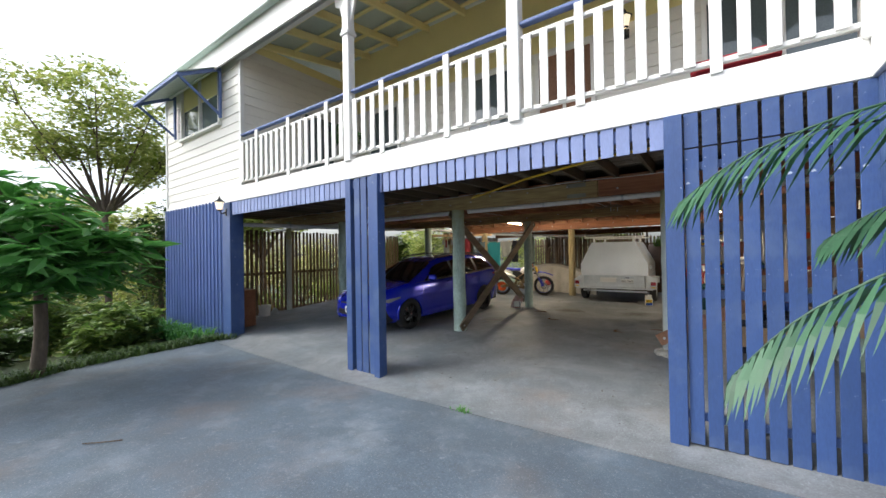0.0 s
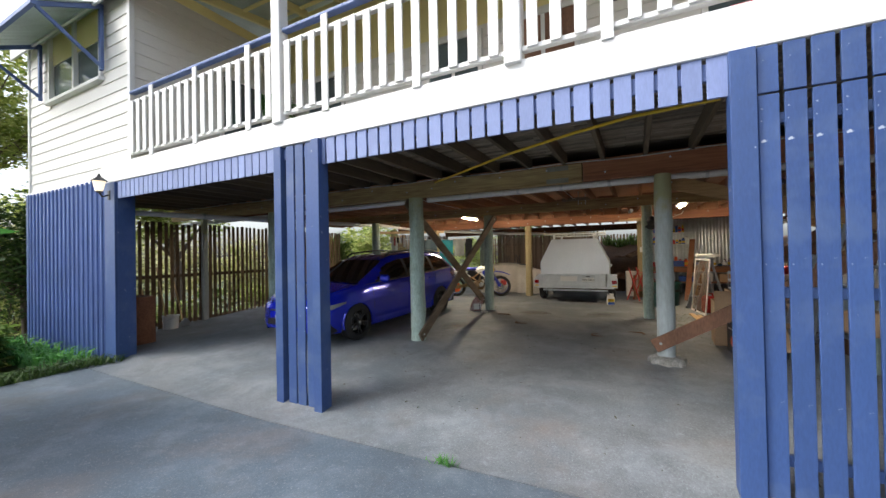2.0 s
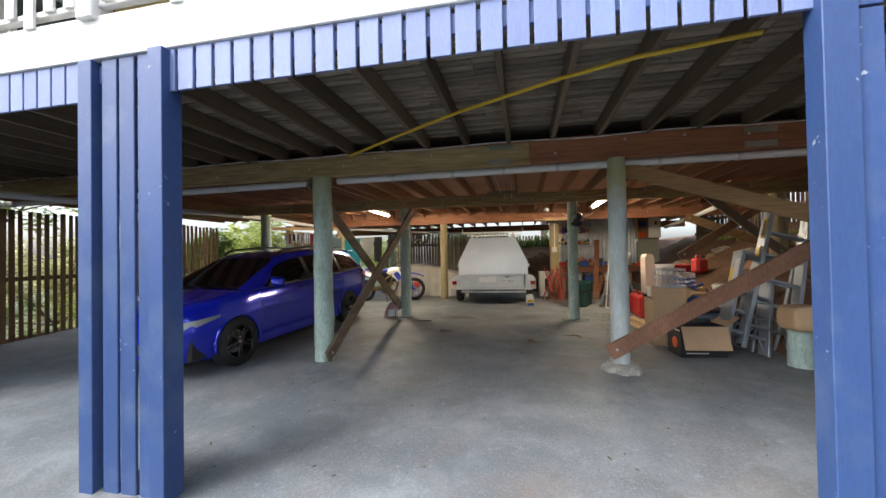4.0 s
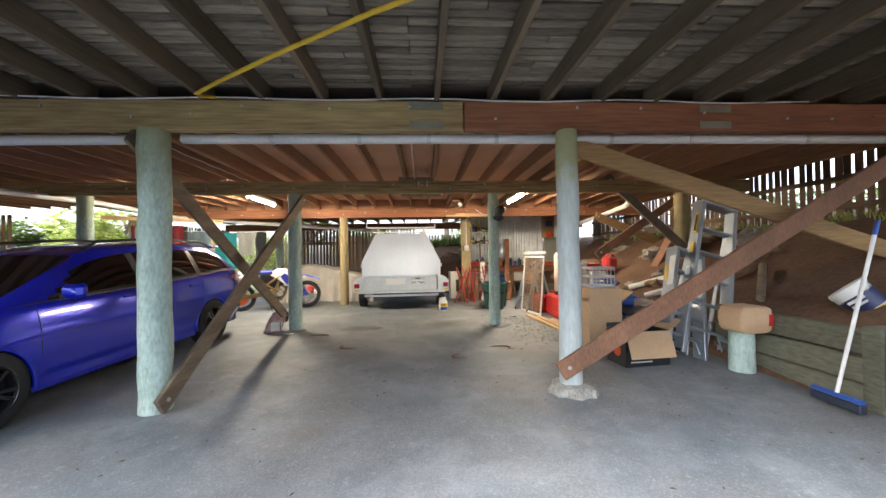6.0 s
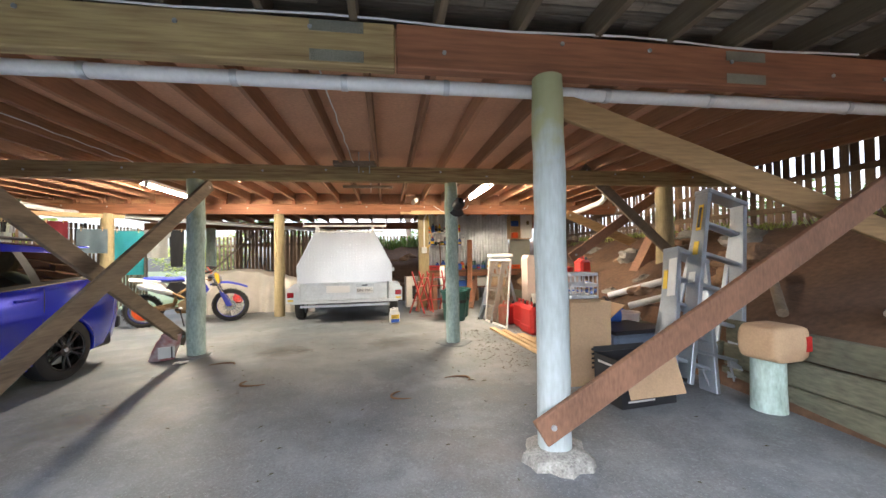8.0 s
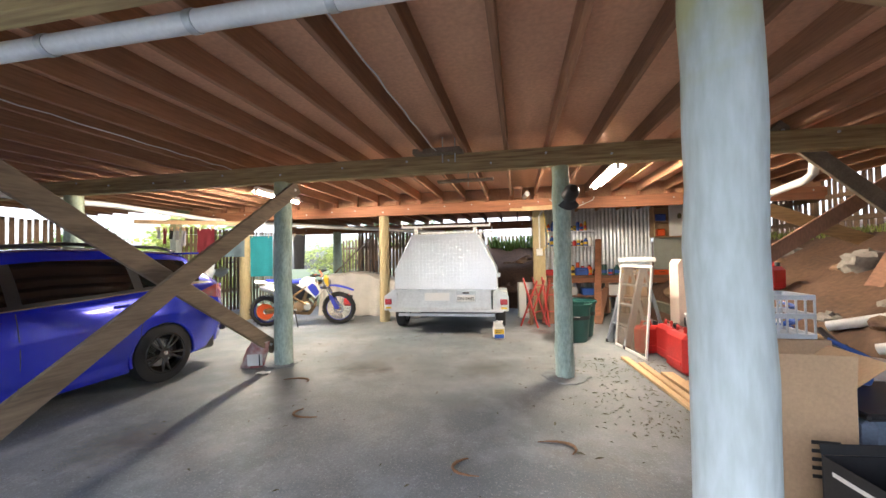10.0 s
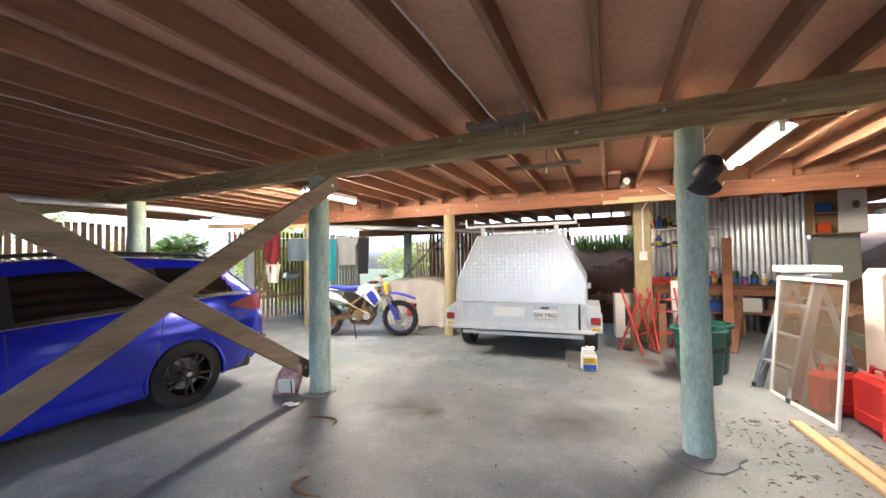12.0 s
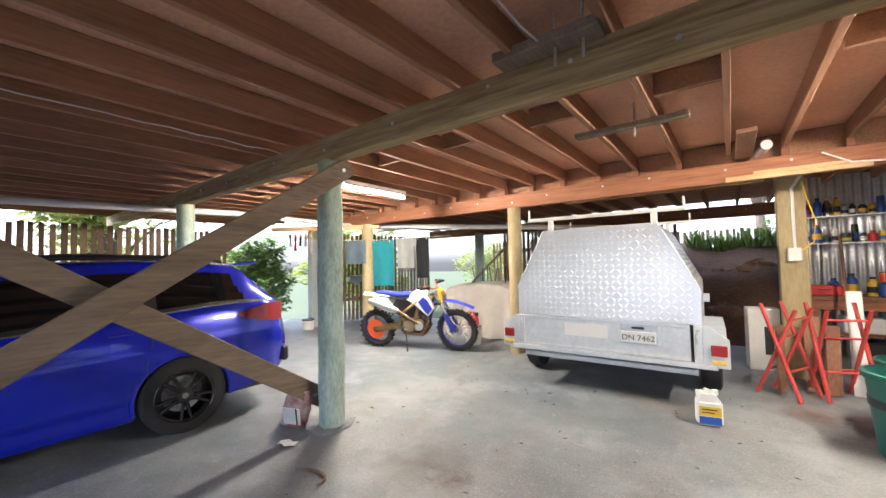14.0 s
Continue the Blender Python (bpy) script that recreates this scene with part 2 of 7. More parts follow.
def weathered_top(m, col, lo, hi):
    """A pole's unbleached upper end, with an uneven edge."""
    N, L = m.node_tree.nodes, m.node_tree.links
    b = N["Principled BSDF"]
    src = b.inputs["Base Color"].links[0].from_socket
    tc, sx, ns, ad, mr, mx = N.new("ShaderNodeTexCoord"), N.new("ShaderNodeSeparateXYZ"), N.new("ShaderNodeTexNoise"), N.new("ShaderNodeMath"), N.new("ShaderNodeMapRange"), N.new("ShaderNodeMix")
    L.new(tc.outputs["Object"], sx.inputs[0])
    L.new(tc.outputs["Object"], ns.inputs["Vector"])
    ns.inputs["Scale"].default_value, ns.inputs["Detail"].default_value = 7.0, 5
    ad.operation = "ADD"
    L.new(sx.outputs["Z"], ad.inputs[0])
    L.new(ns.outputs["Fac"], ad.inputs[1])
    mr.inputs["From Min"].default_value, mr.inputs["From Max"].default_value, mr.inputs["To Max"].default_value = lo + 0.5, hi + 0.5, 0.85
    L.new(ad.outputs[0], mr.inputs["Value"])
    mx.data_type = "RGBA"
    L.new(mr.outputs["Result"], mx.inputs["Factor"])
    L.new(src, mx.inputs["A"])
    mx.inputs["B"].default_value = (*col, 1)
    L.new(mx.outputs["Result"], b.inputs["Base Color"])


weathered_top(POST_W, (0.36, 0.36, 0.17), 1.85, 2.2)
weathered_top(POST, (0.34, 0.35, 0.18), 1.8, 2.5)

# ---- mesh helpers ----
class G:
    """Gathers faces for one mesh."""

    def __init__(self):
        self.v, self.f = [], []

    def add(self, vs, fs, m=None):
        k = len(self.v)
        self.v += [tuple(m @ Vector(p)) for p in vs] if m else [tuple(p) for p in vs]
        self.f += [tuple(k + i for i in f) for f in fs]
        return self

    def box(self, x0, x1, y0, y1, z0, z1, c=0.004, m=None):
        """A box with chamfered edges."""
        c = min(c, (x1 - x0) * 0.3, (y1 - y0) * 0.3, (z1 - z0) * 0.3)
        lo, hi = (x0, y0, z0), (x1, y1, z1)
        vs, idx = [], {}
        for s in range(8):
            sg = [(s >> a) & 1 for a in range(3)]
            for a in range(3):
                p = [(hi[i] if sg[i] else lo[i]) if i == a else (hi[i] - c if sg[i] else lo[i] + c) for i in range(3)]
                idx[(s, a)] = len(vs)
                vs.append(p)
        fs = []

        def face(ids):
            q = [Vector(vs[i]) for i in ids]
            n = (q[1] - q[0]).cross(q[2] - q[0])
            mid = sum(q, Vector()) / len(q) - (Vector(lo) + Vector(hi)) / 2
            fs.append(tuple(ids) if n.dot(mid) > 0 else tuple(reversed(ids)))
        for a in range(3):
            o = [i for i in range(3) if i != a]
            for side in (0, 1):
                face([idx[((side << a) | (u << o[0]) | (w << o[1]), a)] for u, w in ((0, 0), (1, 0), (1, 1), (0, 1))])
            for u in (0, 1):
                for w in (0, 1):
                    s0 = (u << o[0]) | (w << o[1])
                    s1 = s0 | (1 << a)
                    face([idx[(s0, o[0])], idx[(s1, o[0])], idx[(s1, o[1])], idx[(s0, o[1])]])
        for s in range(8):
            face([idx[(s, 0)], idx[(s, 1)], idx[(s, 2)]])
        return self.add(vs, fs, m)

    def beam(self, p0, p1, w, h, up=(0, 0, 1), c=0.005):
        """A board from p0 to p1, w wide across and h deep along up."""
        p0, p1 = Vector(p0), Vector(p1)
        d = (p1 - p0).normalized()
        s = d.cross(Vector(up)).normalized()
        u = s.cross(d)
        m = Matrix((s, d, u)).transposed().to_4x4()
        m.translation = p0
        return self.box(-w / 2, w / 2, 0, (p1 - p0).length, -h / 2, h / 2, c, m)

    def cyl(self, p0, p1, r0, r1=None, n=16, caps=True):
        return self.tube([p0, p1], [r0, r0 if r1 is None else r1], n, caps)

    def tube(self, pts, r, n=10, caps=True):
        """A round tube through points; r one radius or one for each."""
        pts = [Vector(p) for p in pts]
        rs = r if isinstance(r, (list, tuple)) else [r] * len(pts)
        up = Vector((0, 0, 1)) if abs((pts[1] - pts[0]).normalized().z) < 0.9 else Vector((1, 0, 0))
        vs, fs = [], []
        for i, p in enumerate(pts):
            d = (pts[min(i + 1, len(pts) - 1)] - pts[max(i - 1, 0)]).normalized()
            s = d.cross(up).normalized()
            u = s.cross(d)
            vs += [p + (s * math.cos(2 * math.pi * k / n) + u * math.sin(2 * math.pi * k / n)) * rs[i] for k in range(n)]
        for i in range(len(pts) - 1):
            fs += [(i * n + k, i * n + (k + 1) % n, (i + 1) * n + (k + 1) % n, (i + 1) * n + k) for k in range(n)]
        if caps:
            fs += [tuple(reversed(range(n))), tuple(range((len(pts) - 1) * n, len(pts) * n))]
        return self.add(vs, fs)

    def lathe(self, prof, n=24, m=None):
        """Turns a profile of (radius, height) about z."""
        vs = [(r * math.cos(2 * math.pi * k / n), r * math.sin(2 * math.pi * k / n), z) for r, z in prof for k in range(n)]
        fs = [(i * n + k, i * n + (k + 1) % n, (i + 1) * n + (k + 1) % n, (i + 1) * n + k) for i in range(len(prof) - 1) for k in range(n)]
        return self.add(vs, fs, m)

    def grid(self, xs, ys, fn):
        """A sheet over parameters; fn gives the place."""
        w = len(xs)
        vs = [fn(x, y) for y in ys for x in xs]
        fs = [(j * w + i, j * w + i + 1, (j + 1) * w + i + 1, (j + 1) * w + i) for j in range(len(ys) - 1) for i in range(w - 1)]
        return self.add(vs, fs)

    def prism(self, outline, y0, y1, m=None):
        """An outline in x and z, pushed from y0 to y1."""
        n = len(outline)
        vs = [(x, y0, z) for x, z in outline] + [(x, y1, z) for x, z in outline]
        fs = [tuple(range(n)), tuple(reversed(range(n, 2 * n)))] + [(i, n + i, n + (i + 1) % n, (i + 1) % n) for i in range(n)]
        return self.add(vs, fs, m)

    def mesh(self, name, material, smooth=False):
        me = bpy.data.meshes.new(name)
        me.from_pydata(self.v, [], self.f)
        me.materials.append(material)
        if len(self.f) > 3000 and not smooth:
            return me
        bm = bmesh.new()
        bm.from_mesh(me)
        if len(bm.faces) < 20000:
            bmesh.ops.recalc_face_normals(bm, faces=bm.faces)
        for f in bm.faces:
            f.smooth = smooth
        if smooth:
            for e in bm.edges:
                e.smooth = len(e.link_faces) != 2 or e.calc_face_angle(0) < radians(42)
        bm.to_mesh(me)
        bm.free()
        return me


def thing(name, label, category, m=None, group="", kind=""):
    """An Empty at a thing's base."""
    ob = tagged(new(name), label, category, group, kind)
    ob.empty_display_size = 0.1
    if m:
        ob.matrix_world = m
    return ob


def part(name, g, material, parent=None, label="", smooth=False, m=None):
    """One mesh as a part of a thing, or at top level."""
    ob = new(name, g if isinstance(g, bpy.types.Mesh) else g.mesh(name, material, smooth))
    if parent:
        ob.parent = parent
    if m:
        ob.matrix_basis = m
    if label:
        ob["label"] = label
    return ob


def solid(name, g, material, label, category, group="", kind="", smooth=False, m=None):
    """One mesh that is a whole thing."""
    return tagged(part(name, g, material, None, "", smooth, m), label, category, group, kind)


def lerp(a, b, t):
    return a + (b - a) * t


def ramp(x, pts):
    """Straight lines between (x, value) pairs."""
    if x <= pts[0][0]:
        return pts[0][1]
    for (a, u), (b, w) in zip(pts, pts[1:]):
        if x <= b:
            return u + (w - u) * (x - a) / (b - a)
    return pts[-1][1]

# ---- ground and slab ----
def slab_z(x, y):
    """Height of the concrete."""
    front = ramp(x, [(-12, -0.28), (-8.4, -0.14), (-4.4, -0.2), (-0.3, -0.1), (1.2, -0.05)])
    if y >= 4:
        return front * ramp(y, [(4, 1), (8.5, 0)])
    return lerp(front - 0.05, 0.0, min(1, (4 - y) / 4)) if y > 0 else -0.03 * y


def left_edge(y):
    return ramp(y, [(-8, -5.6), (0.6, -7.3), (1.5, -7.85), (3.4, -8.35), (3.9, -8.6), (3.95, -10.95), (20, -10.95)])


def bank_z(x, y):
    """Height of the natural ground."""
    inside = ramp(y, [(3.0, 0), (4.5, 1)])
    right = ramp(x, [(1.6, -0.2), (1.75, 0.5), (2.15, 0.72), (3.0, 1.15), (3.9, 1.62), (4.2, 1.72), (8, 2.2), (60, 6)]) * inside + (1 - inside) * ramp(x, [(1.0, -0.1), (3, 0.1), (20, 1.5)])
    back = ramp(y, [(15.6, -0.2), (17.0, 1.1), (19, 1.75), (24, 1.3), (60, -0.5), (400, -6)]) * ramp(x, [(-5.5, 0), (-3, 1)]) + ramp(x, [(-5.5, 1), (-3, 0)]) * -0.25
    low = ramp(x, [(-60, -9), (-20, -3.0), (-13, -0.9), (-11, -0.42), (-8.6, -0.3), (-7, -0.22)])
    z = max(right, back if y > 15 else -0.2) if x > -7 else (low if y < 15 else max(low, -0.6) if x > -12 else low)
    if -7 < x < 1.6 and y < 15.6:
        z = min(z, slab_z(x, y) - 0.06)
    if x <= -7:
        z = min(z, (slab_z(x, y) - 0.06) if x > left_edge(y) else 9)
    if -0.4 < x < 1.7 and 4 < y < 15.6:
        z = slab_z(x, y) - 0.06
    return z + (0.14 * noise.noise((x * 1.7, y * 1.7, 0)) + 0.07 * noise.noise((x * 4.3, y * 4.3, 5)) if x > 1.95 or y > 16.2 or x < -11.5 else 0)


def steps(lo, hi, d):
    n = max(1, round((hi - lo) / d))
    return [lo + (hi - lo) * i / n for i in range(n)]


gx = steps(-400, -60, 40) + steps(-60, -14, 3) + steps(-14, 7, 0.3) + steps(7, 60, 3) + steps(60, 400, 40) + [400]
gy = steps(-400, -60, 40) + steps(-60, -6, 3) + steps(-6, 22, 0.3) + steps(22, 60, 3) + steps(60, 400, 40) + [400]
solid("ground", G().grid(gx, gy, lambda x, y: (x, y, bank_z(x, y))), DIRT, "bare brown earth bank and leaf litter round the slab", "ground", kind="structure", smooth=True)


def slab(y0, y1, x1fn):
    g = G()
    ys = steps(y0, y1, 0.3) + [y1]
    n = 40
    g.grid([i / n for i in range(n + 1)], ys, lambda u, y: (lerp(left_edge(y), x1fn(y), u), y, slab_z(lerp(left_edge(y), x1fn(y), u), y)))
    w, k = n + 1, len(g.v)
    top = list(g.v)
    rim = [i for i in range(w)] + [j * w + n for j in range(1, len(ys))] + [(len(ys) - 1) * w + i for i in range(n - 1, -1, -1)] + [j * w for j in range(len(ys) - 2, 0, -1)]
    g.v += [(top[i][0], top[i][1], top[i][2] - 0.1) for i in rim]
    g.f += [(rim[i], k + i, k + (i + 1) % len(rim), rim[(i + 1) % len(rim)]) for i in range(len(rim))]
    return g


solid("floor", slab(3.56, 15.7, lambda y: 1.75), CONCRETE, "stained grey concrete floor under the raised house", "floor", kind="structure", smooth=True)
solid("driveway", slab(-8, 3.545, lambda y: 1.6), DRIVE, "weathered grey concrete driveway", "driveway", kind="structure", smooth=True)

# ---- posts, beams, joists ----
POLES = [(-4.40, 6.78, 2.47, 0.132, POST), (-0.54, 6.77, 2.475, 0.105, POST_W), (-8.2, 6.8, 2.46, 0.12, POST), (-4.21, 10.0, 2.40, 0.112, POST), (-0.65, 10.0, 2.40, 0.1, POST),
         (-7.75, 10.0, 2.40, 0.12, POST), (-4.04, 13.4, 2.31, 0.11, POST_T), (-7.47, 13.3, 2.31, 0.12, POST_T), (3.08, 10.2, 2.4, 0.135, POST_T), (3.3, 6.9, 2.46, 0.12, POST_T), (-7.2, 17.4, 2.31, 0.14, POST)]
def pole(x, y, top, r, material):
    z0 = min(slab_z(x, y), bank_z(x, y) if x > 1.7 or y > 15.7 else 9) - 0.03
    z0 = bank_z(x, y) - 0.05 if x > 1.7 or y > 15.7 else z0
    rnd = random.Random(int(x * 100 + y * 7))
    pts, rs = [], []
    for i in range(15):
        t = i / 14
        pts.append((x + rnd.uniform(-0.006, 0.006), y + rnd.uniform(-0.006, 0.006), lerp(z0, top, t)))
        rs.append(r * (1.03 - 0.06 * t) * rnd.uniform(0.97, 1.03))
    return solid("post", G().tube(pts, rs, 20), material, "round treated timber pole carrying the floor beams" if material is not POST_W else "whitewashed round timber pole carrying the floor beams", "post", group="poles under the house", smooth=True)


for p in POLES:
    pole(*p)


def collar(x, y, r, h, seed, material):
    rnd = random.Random(seed)
    rr = [r * rnd.uniform(0.85, 1.15) for _ in range(20)]
    g = G()
    z = slab_z(x, y)
    n = 20
    vs = []
    for f, zz in ((1.0, -0.02), (0.93, h * 0.6), (0.7, h), (0.3, h * 1.1)):
        vs += [(x + rr[k] * f * math.cos(k * 2 * math.pi / n), y + rr[k] * f * math.sin(k * 2 * math.pi / n), z + zz + rnd.uniform(-0.006, 0.006)) for k in range(n)]
    g.add(vs, [(i * n + k, i * n + (k + 1) % n, (i + 1) * n + (k + 1) % n, (i + 1) * n + k) for i in range(3) for k in range(n)] + [tuple(range(3 * n, 4 * n))])
    solid("concrete_collar", g, material, "rough lumpy concrete collar at a pole's foot", "collar", smooth=True)


ROUGH = mat("rough concrete", (0.34, 0.33, 0.30), 0.95, var=0.5, scale=20, fine=70, bump=1.0)
ROUGH_D = mat("dark patched concrete", (0.19, 0.205, 0.22), 0.9, var=0.35, scale=9, fine=70, bump=0.6)
collar(-0.53, 6.77, 0.225, 0.085, 1, ROUGH)
collar(-0.65, 10.0, 0.27, 0.012, 2, ROUGH_D)
collar(-4.24, 10.0, 0.22, 0.015, 3, ROUGH_D)


def bearer(x0, x1, y, z0, z1, w, material, label):
    b = thing("bearer", label, "beam", group="floor beams")
    part("timber", G().box(x0, x1, y - w / 2, y + w / 2, z0, z1, 0.008), material, b)
    rb = random.Random(int(y * 10))
    x = x0 + 0.3
    while x < x1 - 0.2:
        z = lerp(z0, z1, rb.uniform(0.35, 0.8))
        part("bolt_head", G().cyl((x, y - w / 2 - 0.008, z), (x, y - w / 2 + 0.01, z), 0.014, n=8), GALV, b)
        x += rb.uniform(0.45, 0.9)


bearer(-12.2, -1.55, 6.78, 2.47, 2.745, 0.10, BEAM, "pale greenish hardwood floor beam on poles")
bearer(-1.54, 4.3, 6.78, 2.475, 2.75, 0.10, BEAM_R, "reddish hardwood floor beam on poles")
bearer(-12.2, 4.3, 10.0, 2.40, 2.62, 0.12, BEAM, "dark hardwood floor beam on poles")
solid("rim_board", G().box(-9.2, 4.3, 13.475, 13.5, 2.51, 2.80, 0.004), JOIST, "dark board closing the step in the floor", "board")
bearer(-9.2, 4.3, 13.4, 2.31, 2.535, 0.12, BEAM_R, "red stained hardwood floor beam on poles")
bearer(-9.2, 4.3, 17.55, 2.26, 2.50, 0.12, BEAM_R, "dark hardwood floor beam at the back")

def joist(x, y0, y1, z0, z1, w, material, label):
    solid("joist", G().box(x - w / 2, x + w / 2, y0, y1, z0, z1, 0.004), material, label, "joist", group="floor joists")


for i in range(34):
    x = -12.08 + i * 0.49
    xd = -11.965 + i * 0.535
    if xd < 4.2:
        joist(xd, 4.1, 6.9, 2.755, 2.93, 0.05, JOIST_G, "grey weathered deck joist")
    joist(x + 0.04, 6.95, 13.46, 2.625, 2.80, 0.045, JOIST, "brown hardwood floor joist")
    if -8.5 < x < 3.5:
        solid("packer", G().box(x + 0.005, x + 0.075, 13.345, 13.455, 2.536, 2.624, 0.004), BEAM_R, "small red timber packer between beam and joist", "packer", group="joist packers")
    if x > -9.3:
        joist(x + 0.16, 13.5, 17.8, 2.505, 2.66, 0.045, JOIST, "dark hardwood floor joist")
solid("ceiling_inner", G().box(-12.3, 4.4, 6.92, 13.47, 2.805, 2.83), SHEET, "brown underside of the floor sheeting", "ceiling", kind="structure")
solid("ceiling_back", G().box(-9.4, 4.4, 13.48, 18.0, 2.665, 2.69), SHEET, "dark underside of the rear floor", "ceiling", kind="structure")
gdeck = G()
rd = random.Random(5)
for i in range(30):
    y = 4.12 + i * 0.093
    x = -12.2
    while x < 4.3:
        x2 = min(4.3, x + rd.choice((1.605, 2.14, 2.675)))
        gdeck.box(x + 0.003, x2 - 0.003, y + rd.uniform(0, 0.008), y + rd.uniform(0.07, 0.083), 2.932 + rd.uniform(0, 0.009), 2.96, 0.005)
        x = x2
solid("ceiling_deck", gdeck, DECK, "weathered decking boards seen from below", "ceiling", kind="structure")

# ---- facade: fascia, valance, pier, slatted screen ----
solid("fascia", G().box(-8.9, 0.94, 3.97, 4.03, 2.75, 3.05, 0.006), WHITE, "long white painted fascia board of the verandah", "fascia", kind="structure")
solid("fascia_return", G().box(0.94, 1.0, 1.6, 4.03, 2.75, 3.05, 0.006), WHITE, "white painted fascia board turning forward", "fascia", kind="structure")


def upright(name, x, z0, z1, w, y0, y1, material, parent, label=""):
    return part(name, G().box(x - w / 2, x + w / 2, y0, y1, z0, z1, 0.004), material, parent, label)


val = thing("valance", "row of short pale blue vertical boards under the fascia", "valance", kind="structure")
vm = G().box(-0.059, 0.059, -0.011, 0.011, 2.47, 2.75, 0.003).mesh("board", BLUE_V)
for i in range(26):
    part("board", vm, None, val, m=pose(-3.93 + 0.1422 * i, 4.0, 0))
for i in range(28):
    part("board", vm, None, val, m=pose(-8.34 + 0.1335 * i, 4.0, 0))
part("backing_rail", G().box(-8.5, -0.32, 4.012, 4.05, 2.6, 2.72), BLUE_D, val)

pier = thing("pier", "blue painted timber pier of posts and narrow boards", "pier", kind="structure")
zp = -0.25
upright("post", -4.59, zp, 2.745, 0.12, 3.96, 4.08, BLUE, pier)
upright("board", -4.415, zp + .02, 2.745, 0.127, 3.99, 4.01, BLUE, pier)
upright("board", -4.267, zp + .03, 2.745, 0.127, 3.99, 4.01, BLUE, pier)
upright("board", -4.105, zp + .02, 2.745, 0.14, 3.99, 4.01, BLUE, pier)
upright("post", -3.967, zp, 2.745, 0.115, 3.93, 4.08, BLUE, pier)

scr = thing("slatted_screen", "tall blue painted screen of vertical timber slats", "screen", kind="structure")
upright("post", -0.25, -0.13, 2.745, 0.14, 3.94, 4.06, BLUE, scr)
sm = G().box(-0.053, 0.053, -0.011, 0.011, -0.10, 2.435, 0.003).mesh("slat", BLUE)
sm2 = G().box(-0.053, 0.053, -0.011, 0.011, 2.447, 2.745, 0.003).mesh("short_slat", BLUE)
for i in range(9):
    x = -0.118 + 0.131 * i
    part("slat", sm, None, scr, m=pose(x, 3.985, 0))
    part("short_slat", sm2, None, scr, m=pose(x, 3.985, 0))
for z in (0.1, 1.15, 2.25):
    part("rail", G().box(-0.18, 1.0, 4.0, 4.035, z, z + 0.07), BLUE, scr)
side = thing("slatted_screen", "blue painted slatted screen turning forward beside the palm", "screen", kind="structure")
for i in range(8):
    part("slat", G().box(0.975, 0.997, 3.9 - 0.131 * i - 0.106, 3.9 - 0.131 * i, -0.05, 2.745, 0.003), BLUE, side)
part("post", G().box(0.97, 1.08, 3.86, 3.97, -0.1, 2.745), BLUE, side)

# ---- left wing base: corrugated cladding ----
def corrugated(x0, x1, z0, z1, y, pitch=0.076, amp=0.009, n=6):
    g = G()
    k = int((x1 - x0) / pitch * n)
    us = [i / k for i in range(k + 1)]
    g.grid(us, [z0, z1], lambda u, z: (lerp(x0, x1, u), y + amp * math.sin(2 * math.pi * (x1 - x0) * u / pitch), z))
    g.grid(us, [z0, z1], lambda u, z: (lerp(x0, x1, u), y + 0.003 + amp * math.sin(2 * math.pi * (x1 - x0) * u / pitch), z))
    return g


WING = Matrix.Translation((-0.366, 0, 0)) @ Matrix.Diagonal((0.9425, 1, 1, 1))
base = thing("wall_base", "blue corrugated iron cladding below the wing", "wall", WING, kind="structure")
part("cladding", corrugated(-12.4, -8.92, -0.7, 2.83, 4.0, 0.19, 0.03), IRON_B, base, smooth=True)
for i in range(18):
    part("rib", G().box(-12.3 + i * 0.19, -12.255 + i * 0.19, 3.945, 3.985, -0.7, 2.83, 0.012), IRON_B, base)
upright("corner_post", -12.43, -0.8, 2.83, 0.12, 3.95, 4.07, BLUE, base)
upright("corner_post", -8.75, -0.25, 2.745, 0.36, 3.96, 4.0, BLUE, base)
part("side_board", G().box(-8.61, -8.57, 4.0, 4.25, -0.25, 2.745), BLUE, base)

# ---- upper storey ----
def weatherboards(name, a, b, z0, z1, out, parent, pitch=0.19, openings=()):
    """Lapped boards along the line a to b, with gaps for openings given as (u0, u1, z0, z1)."""
    a, b = Vector((*a, 0)), Vector((*b, 0))
    ln = (b - a).length
    d, o = (b - a) / ln, Vector((*out, 0))
    z = z0
    while z < z1 - 0.02:
        h = min(pitch, z1 - z)
        cuts = [(0, ln)]
        for u0, u1, q0, q1 in openings:
            if z + h / 2 > q0 and z + h / 2 < q1:
                cuts = [c for s, e in cuts for c in ((s, min(e, u0)), (max(s, u1), e)) if c[1] - c[0] > 0.02]
        for s, e in cuts:
            g = G()
            ps = [(s, 0.0, z), (e, 0.0, z), (e, 0.022, z), (s, 0.022, z), (s, 0.0, z + h + 0.01), (e, 0.0, z + h + 0.01), (e, 0.006, z + h + 0.01), (s, 0.006, z + h + 0.01)]
            g.add([a + d * u + o * v + Vector((0, 0, w)) for u, v, w in ps], [(0, 1, 2, 3), (7, 6, 5, 4), (3, 2, 6, 7), (0, 4, 5, 1), (0, 3, 7, 4), (1, 5, 6, 2)])
            part("weatherboard", g, CREAM, parent)
        z += h


